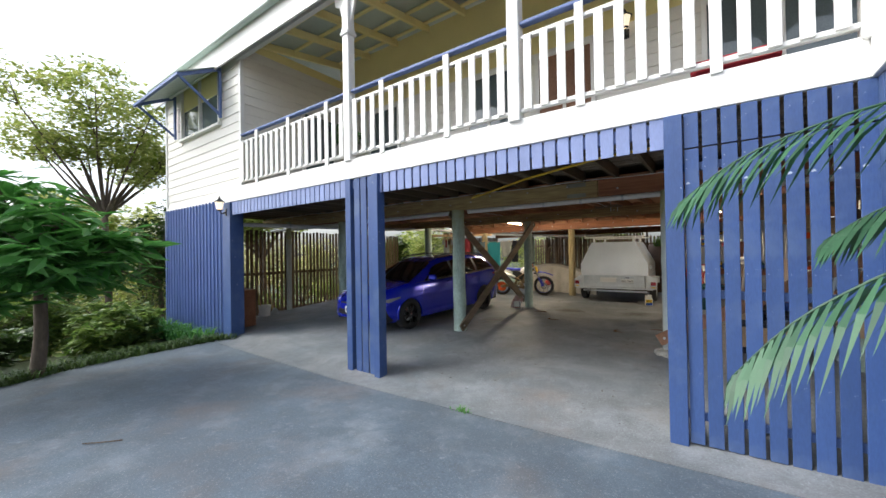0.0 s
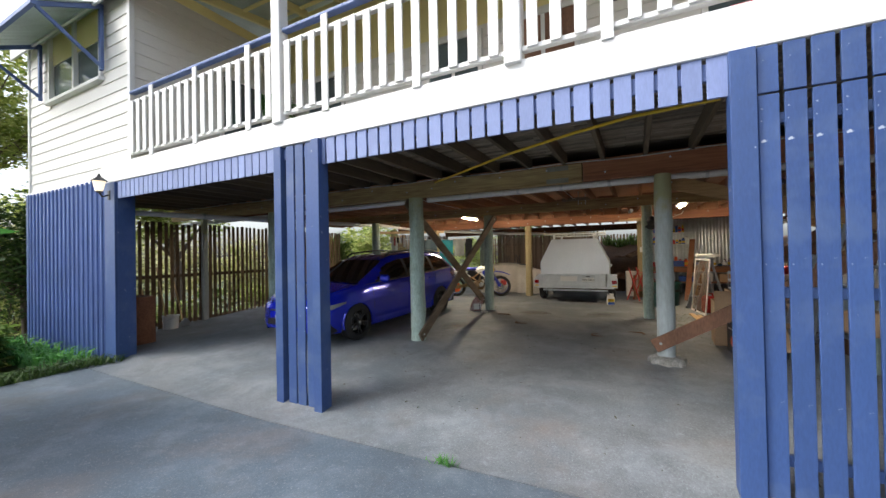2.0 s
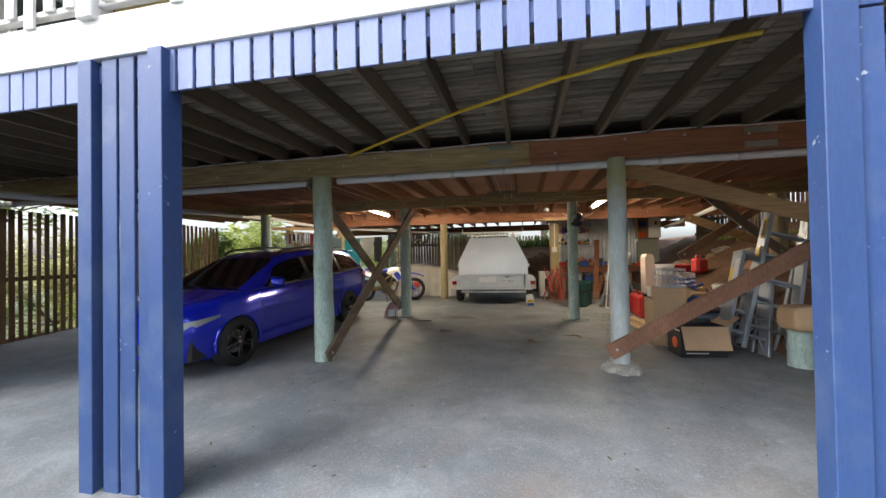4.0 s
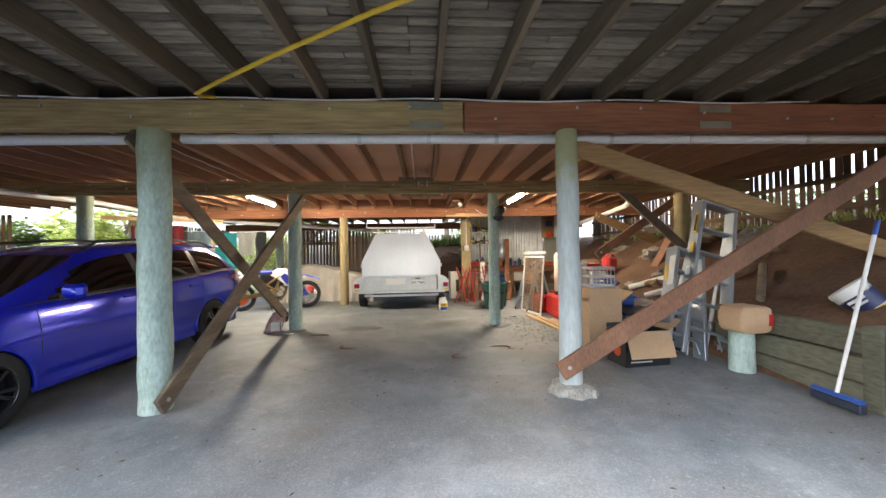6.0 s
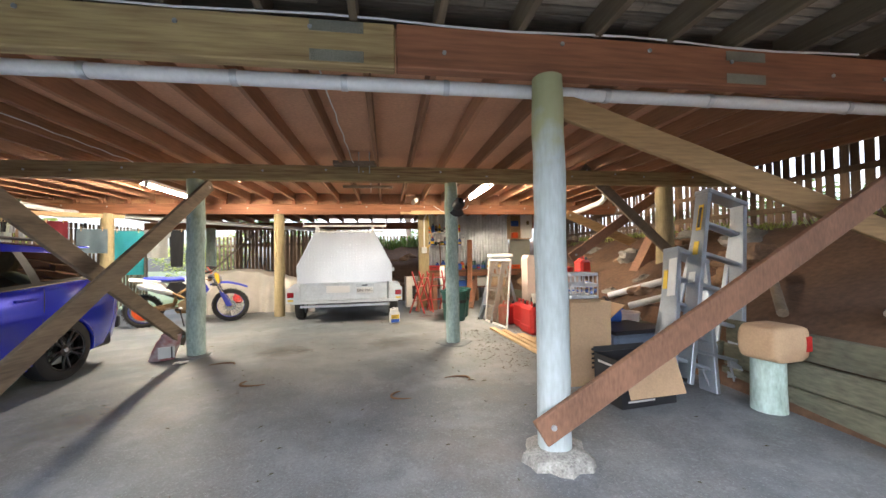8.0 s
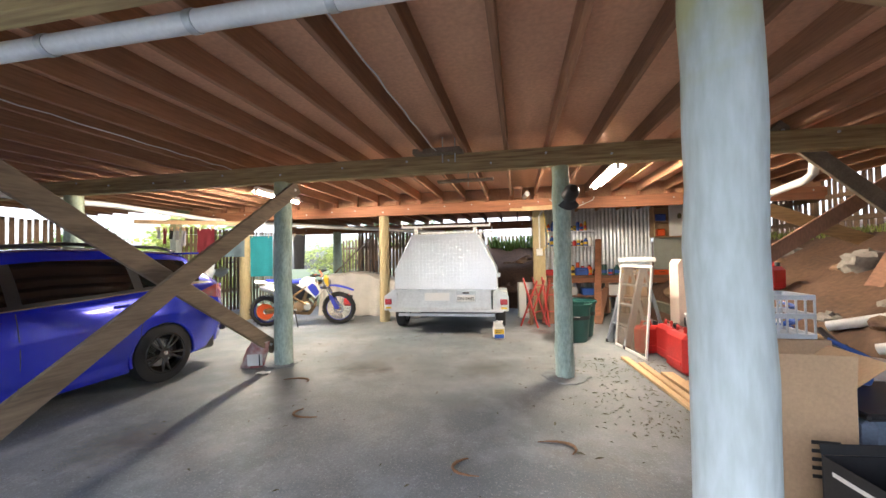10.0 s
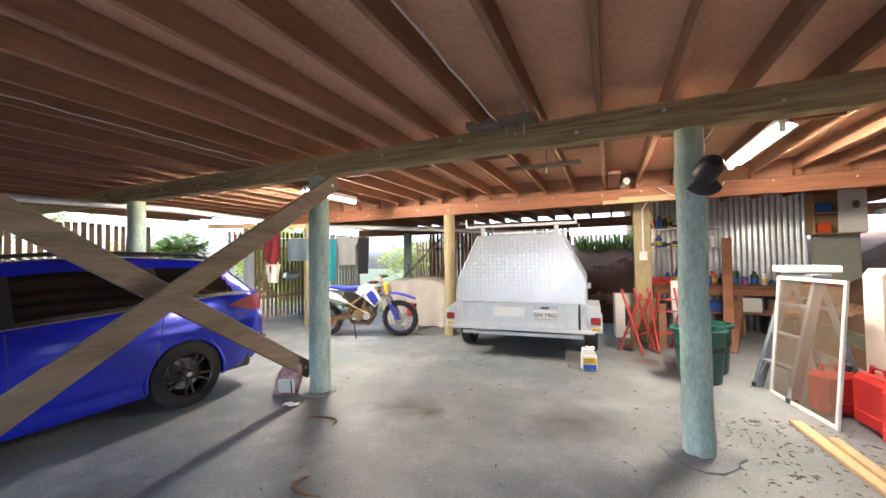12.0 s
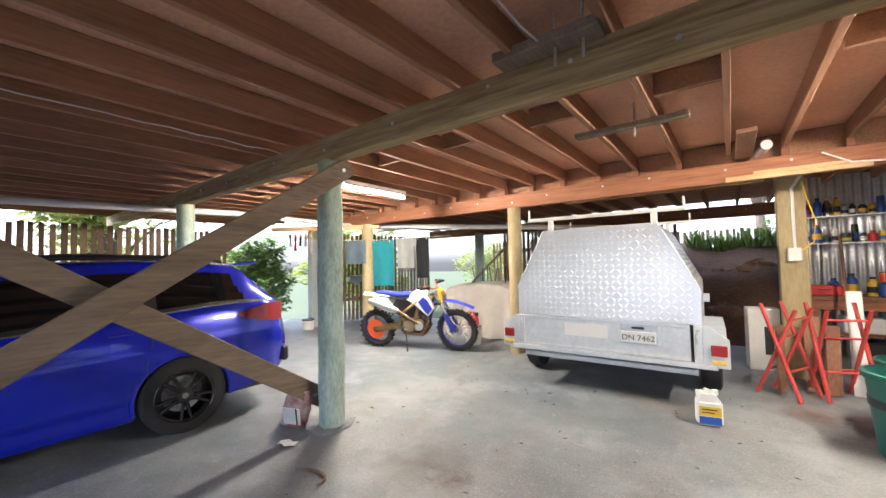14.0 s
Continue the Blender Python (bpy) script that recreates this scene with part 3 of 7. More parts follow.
wing = thing("wall_wing", "cream weatherboard wall of the upper wing", "wall", WING, kind="structure")
WIN = (-11.35, -9.1, 4.55, 5.95)
part("frame_wall", G().box(-12.45, WIN[0], 4.03, 4.13, 2.85, 6.05).box(WIN[1], -8.1, 4.03, 4.13, 2.85, 6.05).box(WIN[0], WIN[1], 4.03, 4.13, 2.85, WIN[2]).box(WIN[0], WIN[1], 4.03, 4.13, WIN[3], 6.05), CREAM, wing)
weatherboards("w", (-12.45, 4.03), (-8.1, 4.03), 2.85, 6.05, (0, -1), wing, 0.2, [(WIN[0] + 12.45, WIN[1] + 12.45, WIN[2], WIN[3])])
part("corner_stop", G().box(-8.16, -8.07, 3.985, 4.06, 2.76, 6.0), WHITE, wing)
part("corner_stop", G().box(-12.5, -12.42, 3.985, 4.06, 2.85, 6.0), WHITE, wing)
part("base_board", G().box(-12.48, -8.9, 3.975, 4.03, 2.80, 2.87), WHITE, wing)
end = thing("wall_end", "cream weatherboard end wall of the verandah", "wall", Matrix.Translation((0.1, 0, 0)), kind="structure")
part("frame_wall", G().box(-8.2, -8.1, 4.14, 6.75, 3.0, 6.2), CREAM, end)
part("upper_panel", G().box(-8.19, -8.085, 4.06, 6.7, 6.0, 6.19), YELLOW, end)
weatherboards("w", (-8.1, 4.05), (-8.1, 6.7), 3.0, 6.0, (1, 0), end, 0.2, [(1.45, 2.3, 3.0, 5.0)])
back = thing("wall_back", "cream lower and yellow upper verandah back wall", "wall", kind="structure")
part("frame_wall", G().box(-8.1, 4.3, 6.72, 6.82, 3.0, 5.2), CREAM, back)
part("upper_wall", G().box(-8.1, 4.3, 6.715, 6.82, 5.205, 6.62), YELLOW, back)
weatherboards("w", (-8.1, 6.72), (4.3, 6.72), 3.0, 5.2, (0, -1), back, 0.2)
solid("wall_side", G().box(-12.1, -12.0, 4.14, 14, 2.85, 6.05), CREAM, "cream side wall of the house", "wall", kind="structure")
solid("floor_upper", G().box(-12.3, 4.3, 4.06, 18, 2.965, 2.99), DECK, "verandah floor boards", "floor", kind="structure")
solid("wall_rear", G().box(-12.4, 4.3, 17.9, 18, 2.7, 6.05), CREAM, "plain rear wall of the house", "wall", kind="structure")
solid("wall_right", G().box(4.3, 4.4, 4.06, 18, 2.7, 6.05), CREAM, "plain right wall of the house", "wall", kind="structure")

# ---- roof ----
roof = thing("roof", "corrugated iron roof with blue-grey gutter and yellow rafters", "roof", kind="structure")
us = [i / 200 for i in range(201)]
part("iron_sheet", G().grid(us, [0, 1], lambda u, v: (lerp(-12.45, 4.6, u), lerp(3.8, 9.0, v), lerp(6.17, 7.05, v) + 0.012 * math.sin(u * 230 * 6.283 / 2))), IRON, roof, smooth=True)
part("gutter", G().box(-12.5, 4.6, 3.68, 3.81, 6.09, 6.2, 0.02), IRON, roof)
part("fascia_board", G().box(-12.45, 4.6, 3.815, 3.855, 5.67, 6.15), WHITE, roof)
part("soffit_beam", G().box(-8.1, 4.5, 3.96, 4.05, 5.72, 5.9, 0.006), WHITE, roof)
for i in range(13):
    x = -7.9 + i * 0.95
    part("rafter", G().beam((x, 3.87, 6.08), (x, 6.7, 6.56), 0.07, 0.15), YELLOW, roof)
for y in (4.5, 5.2, 5.9, 6.5):
    z = lerp(6.17, 7.05, (y - 3.8) / 5.2) - 0.05
    part("batten", G().box(-8.1, 4.3, y - 0.035, y + 0.035, z - 0.02, z + 0.02), YELLOW, roof)

# ---- verandah posts and railing ----
rail = thing("verandah_railing", "white verandah balustrade with blue handrail", "railing")
for x in (-4.56, -1.75, 0.97):
    part("post", G().box(x - 0.072, x + 0.072, 3.93, 4.065, 3.02, 5.75, 0.01), WHITE, rail)
    part("capital", G().box(x - 0.1, x + 0.1, 3.905, 4.09, 4.98, 5.04, 0.015).box(x - 0.085, x + 0.085, 3.92, 4.075, 5.04, 5.09, 0.01).prism([(x - 0.08, 5.72), (x - 0.3, 5.72), (x - 0.28, 5.55), (x - 0.18, 5.5), (x - 0.13, 5.35), (x - 0.08, 5.2)], 3.98, 4.02).prism([(x + 0.08, 5.72), (x + 0.3, 5.72), (x + 0.28, 5.55), (x + 0.18, 5.5), (x + 0.13, 5.35), (x + 0.08, 5.2)], 3.98, 4.02), WHITE, rail)
bal = G().box(-0.044, 0.044, -0.011, 0.011, 3.13, 3.95, 0.003).mesh("baluster", WHITE)
stub = G().box(-0.044, 0.044, -0.011, 0.011, 3.03, 4.08, 0.003).mesh("long_baluster", WHITE)
for x0, x1 in ((-7.95, -4.63), (-4.49, -1.82), (-1.68, 0.9)):
    part("bottom_rail", G().box(x0, x1, 3.975, 4.035, 3.115, 3.16, 0.006), WHITE, rail)
    part("top_rail", G().box(x0, x1, 3.975, 4.035, 3.925, 3.97, 0.006), WHITE, rail)
    part("handrail", G().box(x0, x1, 3.96, 4.05, 4.075, 4.125, 0.012), BLUE_D, rail)
    n = round((x1 - x0) / 0.185)
    for i in range(n):
        x = x0 + (x1 - x0) * (i + 0.5) / n
        part("baluster", stub if i % 6 == 3 else bal, None, rail, m=pose(x, 3.962, 0))

# ---- slat fences ----
def slat_fence(name, a, b, z0, z1, width, gap, material, label, rails=(0.3, 0.8), group="", seed=1, thick=0.018):
    f = thing(name, label, "fence", group=group)
    a, b = Vector((*a, 0)), Vector((*b, 0))
    ln = (b - a).length
    d = (b - a) / ln
    rot = math.degrees(math.atan2(d.y, d.x))
    rnd = random.Random(seed)
    n = int(ln / (width + gap))
    ms = [G().box(-width / 2 * s, width / 2 * s, -thick / 2, thick / 2, z0 + q, z1 + q2, 0.003).mesh("slat", material) for s, q, q2 in ((1, 0, 0), (0.9, 0.03, -0.02), (1.06, -0.03, 0.015), (0.8, 0.05, 0.0))]
    for i in range(n):
        p = a + d * ((i + 0.5) * ln / n)
        part("slat", rnd.choice(ms), None, f, m=pose(p.x, p.y, 0, 0, rnd.uniform(-0.5, 0.5), rot))
    for h in rails:
        z = lerp(z0, z1, h)
        off = d.cross(Vector((0, 0, 1))) * -0.03
        part("rail", G().beam(a + off + Vector((0, 0, z)), b + off + Vector((0, 0, z)), 0.035, 0.08), material, f)
    return f


slat_fence("slat_screen", (-10.6, 4.3), (-10.85, 11.9), -0.2, 2.3, 0.085, 0.045, SLAT, "weathered timber slat screen with light between slats", (0.5, 0.06), seed=2)
solid("screen_post", G().box(-10.68, -10.56, 6.62, 6.74, -0.35, 2.6, 0.008), POST_W, "pale squared post of the slat screen", "post")
slat_fence("slat_screen", (-9.25, 13.25), (-8.8, 17.0), 0.0, 2.25, 0.085, 0.03, SLAT, "weathered timber slat screen beside the opening", (0.25, 0.8), seed=3)
slat_fence("slat_fence", (-8.6, 20.6), (2.0, 20.4), -0.2, 2.2, 0.08, 0.06, SLAT, "far weathered paling fence", (0.2, 0.85), seed=4)
slat_fence("slat_fence", (-6.6, 17.75), (-2.2, 17.75), -0.25, 2.3, 0.085, 0.035, SLAT, "dark weathered slat screen at the back of the house", (0.3, 0.8), seed=6)
slat_fence("paling_fence", (4.25, 5.0), (4.25, 16.5), 1.5, 2.68, 0.10, 0.035, SLAT, "grey palings on the bank with bright gaps", (0.35, 0.7), seed=5)

# ---- braces ----
def brace(p0, p1, w, h, up, material, label):
    b = thing("brace", label, "brace", group="diagonal braces")
    part("board", G().beam(p0, p1, w, h, up, 0.006), material, b)
    p0, p1, u = Vector(p0), Vector(p1), Vector(up)
    d = (p1 - p0).normalized()
    s = d.cross(u).normalized()
    for k in (0.09, (p1 - p0).length - 0.1):
        c = p0 + d * k
        part("bolt", G().cyl(c - s * (w / 2 + 0.012), c + s * (w / 2 + 0.012), 0.018, n=8), GALV, b)
    return b


brace((-4.25, 6.60, 0.0), (-4.07, 10.12, 2.36), 0.045, 0.17, (0, 0, 1), BRACE_G, "weathered grey timber cross brace bolted to poles")
brace((-4.56, 6.70, 2.42), (-4.355, 10.0, 0.22), 0.045, 0.17, (0, 0, 1), BRACE_G, "weathered grey timber cross brace beside the car")
brace((-0.69, 6.64, 0.185), (3.05, 6.63, 2.36), 0.045, 0.175, (0, 0, 1), BRACE, "reddish timber diagonal brace bolted to a pole")
brace((-0.52, 6.92, 2.405), (3.7, 6.92, 1.03), 0.045, 0.18, (0, 0, 1), BRACE_P, "pale brown timber diagonal brace")
brace((1.52, 10.05, 2.70), (3.1, 10.05, 1.26), 0.045, 0.16, (0, 0, 1), BRACE_G, "grey timber diagonal brace on the bank")
brace((3.25, 10.37, 2.42), (1.45, 10.37, 1.23), 0.045, 0.16, (0, 0, 1), BRACE, "reddish timber diagonal brace on the bank")
brace((2.2, 12.0, 2.17), (4.05, 12.0, 1.41), 0.045, 0.19, (0, 0, 1), BRACE_P, "tan timber diagonal brace on the bank")
brace((3.22, 10.55, 1.62), (2.72, 10.55, 0.75), 0.24, 0.24, (0, 0, 1), BRACE, "thick dark red timber stub leaning on the bank")

# square box post with cable and socket
bp = thing("box_post", "tan boxed post with conduit and power socket", "post")
part("column", G().box(-0.82, -0.56, 13.95, 14.2, -0.02, 2.6, 0.01), POST_T, bp)
part("conduit", G().tube([(-0.68, 13.93, 1.5), (-0.68, 13.93, 2.25), (-0.6, 13.9, 2.38), (-0.5, 13.6, 2.45)], 0.016, 8), PLASTIC_W, bp)
part("socket", G().box(-0.75, -0.62, 13.89, 13.945, 1.38, 1.54, 0.012), PLASTIC_W, bp)
part("cable", G().tube([(-0.63, 13.9, 1.5), (-0.52, 13.88, 1.6), (-0.50, 13.88, 1.85), (-0.56, 13.88, 2.1), (-0.6, 13.85, 2.3)], 0.007, 6), YEL, bp)
part("frayed_board", G().box(-1.3, -0.15, 13.28, 13.335, 2.3, 2.36, 0.01).box(-1.05, -0.3, 13.27, 13.33, 2.345, 2.39, 0.01), PINE, bp)
solid("cable", G().tube([(-0.5, 13.3, 2.5), (-0.3, 13.26, 2.36), (0.0, 13.26, 2.33), (0.3, 13.28, 2.45), (0.34, 13.3, 2.52)], 0.008, 6), PVC, "pale looped cable on the red beam", "cable", smooth=True)


# ---- pipes, hose, cables ----
def pipe(pts, r, label, rings=(), material=PVC):
    t = thing("pipe", label, "pipe", group="drain pipes")
    part("tube", G().tube(pts, r, 14), material, t, smooth=True)
    a, b = Vector(pts[0]), Vector(pts[1])
    for k in rings:
        c = a.lerp(b, k)
        d = (b - a).normalized() * 0.02
        part("clip", G().cyl(c - d, c + d, r * 1.12, n=14), GALV, t, smooth=True)
    return t


pipe([(-4.24, 6.93, 2.445), (4.2, 6.93, 2.455)], 0.047, "grey-white plastic drain pipe slung behind the beam", [0.1, 0.2, 0.28, 0.36, 0.5, 0.6, 0.75])
pipe([(-12.0, 6.93, 2.38), (-4.58, 6.93, 2.44)], 0.047, "grey-white plastic drain pipe slung behind the beam", [0.2, 0.5, 0.8])
pipe([(-9.3, 4.6, 2.34), (-8.3, 8.35, 2.33), (-8.35, 11.0, 2.42), (-8.3, 13.3, 2.36), (-6.0, 14.0, 2.2), (-3.2, 16.0, 2.1)], 0.05, "pale plastic drain pipe along the slatted side", [0.3, 0.7])
pipe([(2.85, 15.2, 2.12), (2.6, 12.5, 2.22), (2.4, 11.0, 2.27), (2.37, 10.82, 2.32), (2.37, 10.78, 2.6)], 0.05, "pale drain pipe with an elbow into the floor")
pipe([(1.86, 9.94, 0.63), (2.34, 9.32, 0.89)], 0.05, "pale plastic pipe lying on the bank")
pipe([(1.74, 9.26, 0.56), (2.04, 8.9, 0.72)], 0.045, "pale plastic pipe lying on the bank")
pipe([(2.0, 7.4, 0.72), (2.7, 8.1, 1.07)], 0.045, "dusty pinkish pipe lying on the bank", material=BRACE_G)
hose = [(-3.80, 6.66, 2.74), (-3.82, 6.5, 2.68), (-3.75, 6.3, 2.62), (-3.45, 6.05, 2.60), (-2.9, 5.68, 2.61), (-2.2, 5.25, 2.63), (-1.39, 4.78, 2.62), (-0.9, 4.6, 2.63), (-0.29, 4.41, 2.60)]
solid("hose", G().tube(hose, 0.015, 10), YEL, "yellow hose slung below the deck joists", "hose", smooth=True)
wire = [(-12 + i * 0.4, 6.72 + 0.004 * math.sin(i), 2.755 + 0.012 * math.sin(i * 1.3)) for i in range(36)]
solid("cable", G().tube(wire, 0.007, 6), PVC, "thin white cable along the top of a beam", "cable", smooth=True)
for x0, n in ((-4.95, 14), (-2.07, 14)):
    solid("cable", G().tube([(x0 + 0.007 * math.sin(i * 2.1), 7.1 + i * 2.9 / n, 2.63 - 0.02 * abs(math.sin(i * 1.7))) for i in range(n + 1)], 0.006, 6), PVC, "white electrical cable clipped along a joist", "cable", smooth=True)
blk = thing("timber_packer", "short dark timber packer hung by threaded rods", "packer")
part("block", G().box(-2.35, -1.75, 9.78, 9.93, 2.60, 2.66, 0.006), BRACE_G, blk)
for x in (-2.0, -1.85):
    part("rod", G().cyl((x, 9.86, 2.5), (x, 9.86, 2.8), 0.008, n=6), GALV, blk)
blk = thing("timber_packer", "dark timber packer across floor joists", "packer")
part("block", G().box(-2.4, -1.5, 11.4, 11.5, 2.58, 2.62, 0.005), BRACE_G, blk)
part("rod", G().cyl((-1.9, 11.45, 2.5), (-1.9, 11.45, 2.8), 0.008, n=6), GALV, blk)
for x, y, z in ((-1.9, 6.727, 2.52), (-1.9, 6.727, 2.70), (0.95, 6.727, 2.53), (0.95, 6.727, 2.69)):
    solid("nail_plate", G().box(x - 0.16, x + 0.16, y - 0.003, y + 0.001, z - 0.035, z + 0.035, 0.001), mat("dull plate", (0.3, 0.3, 0.24), 0.6, metal=0.6, fine=150, bump=0.4), "dull galvanised nail plate on the beam", "plate")

# joist blocking beside the beam of row two
for i in range(33):
    if i % 2 == 0:
        continue
    x = -12.05 + i * 0.49 + 0.04
    if -8 < x < 3:
        solid("blocking", G().box(x + 0.03, x + 0.44, 11.0, 11.045, 2.64, 2.80, 0.004), JOIST, "short brown blocking between floor joists", "blocking", group="joist blocking")

# ---- fluorescent lamps ----
TUBE_GLOW = glow("tube light", (1.0, 0.82, 0.58), 250.0)
TUBE_DIM = glow("aged tube light", (1.0, 0.80, 0.55), 150.0)


def batten_lamp(x, y0, y1, z, label, tube):
    l = thing("fluorescent_lamp", label, "lamp", group="fluorescent lamps")
    part("body", G().box(x - 0.04, x + 0.04, y0 - 0.03, y1 + 0.03, z + 0.05, z + 0.1, 0.008), WHITE, l)
    # Tray added over the tube to keep its light off the ceiling.
    part("reflector", G().prism([(x - 0.1, z + 0.012), (x - 0.04, z + 0.046), (x + 0.04, z + 0.046), (x + 0.1, z + 0.012), (x + 0.1, z + 0.02), (x + 0.04, z + 0.052), (x - 0.04, z + 0.052), (x - 0.1, z + 0.02)], y0 - 0.03, y1 + 0.03), WHITE, l)
    part("tube", G().cyl((x, y0, z), (x, y1, z), 0.019, n=12), tube, l, "glowing white tube", smooth=True)
    for y in (y0 - 0.015, y1 + 0.015):
        part("end_cap", G().box(x - 0.025, x + 0.025, y - 0.015, y + 0.015, z - 0.03, z + 0.05, 0.006), PLASTIC_W, l)


batten_lamp(-5.45, 11.1, 12.3, 2.52, "lit fluorescent batten lamp between the joists", TUBE_GLOW)
batten_lamp(0.16, 10.78, 12.25, 2.52, "lit fluorescent batten lamp near the workbench", TUBE_DIM)

# ---- retaining wall, stump ----
ret = thing("retaining_wall", "low wall of dark weathered timber sleepers", "wall", kind="structure")
for k, z in enumerate((-0.05, 0.17, 0.40)):
    part("sleeper", G().beam((1.66 + k * 0.03, 6.0, z + 0.11), (1.72 + k * 0.03, 7.75, z + 0.11), 0.08, 0.215, (0, 0, 1), 0.012), SLEEPER, ret)
part("post", G().box(1.60, 1.80, 5.93, 6.08, -0.1, 0.66, 0.012), SLEEPER, ret)
for k, z in enumerate((-0.05, 0.17, 0.40)):
    part("sleeper", G().box(1.60, 1.72, 4.2, 5.92, z, z + 0.215, 0.012), SLEEPER, ret)
for k, z in enumerate((-0.05, 0.17)):
    part("sleeper", G().box(1.72, 1.80, 7.8, 15.4, z, z + 0.215, 0.012), SLEEPER, ret)
solid("stump", G().tube([(1.5, 7.12, -0.03), (1.5, 7.12, 0.2), (1.505, 7.12, 0.42)], [0.125, 0.12, 0.118], 18), POST, "short green treated timber stump", "stump", smooth=True)

# ---- blue station wagon ----
CAR_BLUE = mat("metallic blue paint", (0.007, 0.019, 0.56), 0.2, metal=0.3, var=0.06, scale=1, fine=300, bump=0, coat=1.0)
GLASS_D = mat("dark tinted glass", (0.004, 0.005, 0.006), 0.04, var=0.1, bump=0, spec=0.8)
LENS_R = mat("red lamp lens", (0.28, 0.008, 0.012), 0.12, var=0.1, bump=0, coat=1.0)
LENS_C = mat("clear lamp lens", (0.6, 0.62, 0.64), 0.08, metal=0.7, var=0.2, bump=0)
RIM = mat("gloss black alloy", (0.014, 0.014, 0.016), 0.2, var=0.2, bump=0, coat=0.6)

TOPZ = [(0, 0.60), (0.05, 0.68), (0.2, 0.77), (0.5, 0.86), (1.0, 0.95), (1.2, 0.975), (2.0, 0.99), (3.0, 1.02), (3.9, 1.07), (4.3, 1.06), (4.46, 1.0), (4.53, 0.9), (4.56, 0.78)]
WIDE = [(0, 0.48), (0.04, 0.60), (0.12, 0.71), (0.3, 0.81), (0.6, 0.875), (1.0, 0.90), (3.6, 0.90), (4.1, 0.875), (4.35, 0.82), (4.5, 0.72), (4.56, 0.62)]
LOWZ = [(0, 0.30), (0.1, 0.22), (0.5, 0.19), (3.9, 0.2), (4.3, 0.27), (4.56, 0.36)]
ROOFZ = [(1.05, 0.97), (1.9, 1.385), (2.2, 1.46), (2.7, 1.495), (3.3, 1.49), (3.9, 1.445), (4.15, 1.40), (4.44, 1.05)]
ROOFW = [(1.05, 0.74), (1.9, 0.61), (2.6, 0.60), (3.6, 0.58), (4.15, 0.53), (4.44, 0.66)]
AXLES = (0.88, 3.58)


def smooth_ramp(x, pts):
    return (ramp(x - 0.05, pts) + 2 * ramp(x, pts) + ramp(x + 0.05, pts)) / 4


def car_body():
    """Lower body, open at the wheel arches."""
    ys = [4.56 * i / 152 for i in range(153)]
    rows = 22
    g = G()
    idx = {}
    for j, y in enumerate(ys):
        w, zt, zl = smooth_ramp(y, WIDE), smooth_ramp(y, TOPZ), smooth_ramp(y, LOWZ)
        for side in (1, -1):
            for k in range(rows + 7):
                if k <= rows:
                    t = k / rows
                    z = lerp(zl, zt - 0.05, t)
                    x = w * (0.93 + 0.07 * math.sin(min(1, t / 0.55) * math.pi / 2)) if t < 0.55 else w * (1 - 0.055 * ((t - 0.55) / 0.45) ** 2)
                    if abs(t - 0.66) < 0.03:
                        x += 0.006
                    if 0.10 < t < 0.22 and 1.3 < y < 3.2:
                        x -= 0.012
                else:
                    t = (k - rows) / 6
                    x = w * (0.945 - 0.12 * t) if t < 0.5 else w * 0.885 * (1 - (t - 0.5) * 2)
                    z = zt - 0.05 + 0.05 * math.sin(min(1, t * 1.6) * math.pi / 2) + 0.03 * max(0, t - 0.4)
                idx[(j, side, k)] = len(g.v)
                g.v.append((x * side, y, z))
    for j in range(len(ys) - 1):
        for side in (1, -1):
            for k in range(rows + 6):
                q = [idx[(j, side, k)], idx[(j + 1, side, k)], idx[(j + 1, side, k + 1)], idx[(j, side, k + 1)]]
                my, mz = (ys[j] + ys[j + 1]) / 2, sum(g.v[i][2] for i in q) / 4
                if k < rows and any((my - a) ** 2 + (mz - 0.31) ** 2 < 0.352 ** 2 for a in AXLES):
                    continue
                g.f.append(tuple(q if side > 0 else reversed(q)))
    for j, face in ((0, 1), (len(ys) - 1, -1)):
        ring = [idx[(j, 1, k)] for k in range(rows + 7)] + [idx[(j, -1, k)] for k in range(rows + 5, -1, -1)]
        g.f.append(tuple(ring if face < 0 else reversed(ring)))
    return g


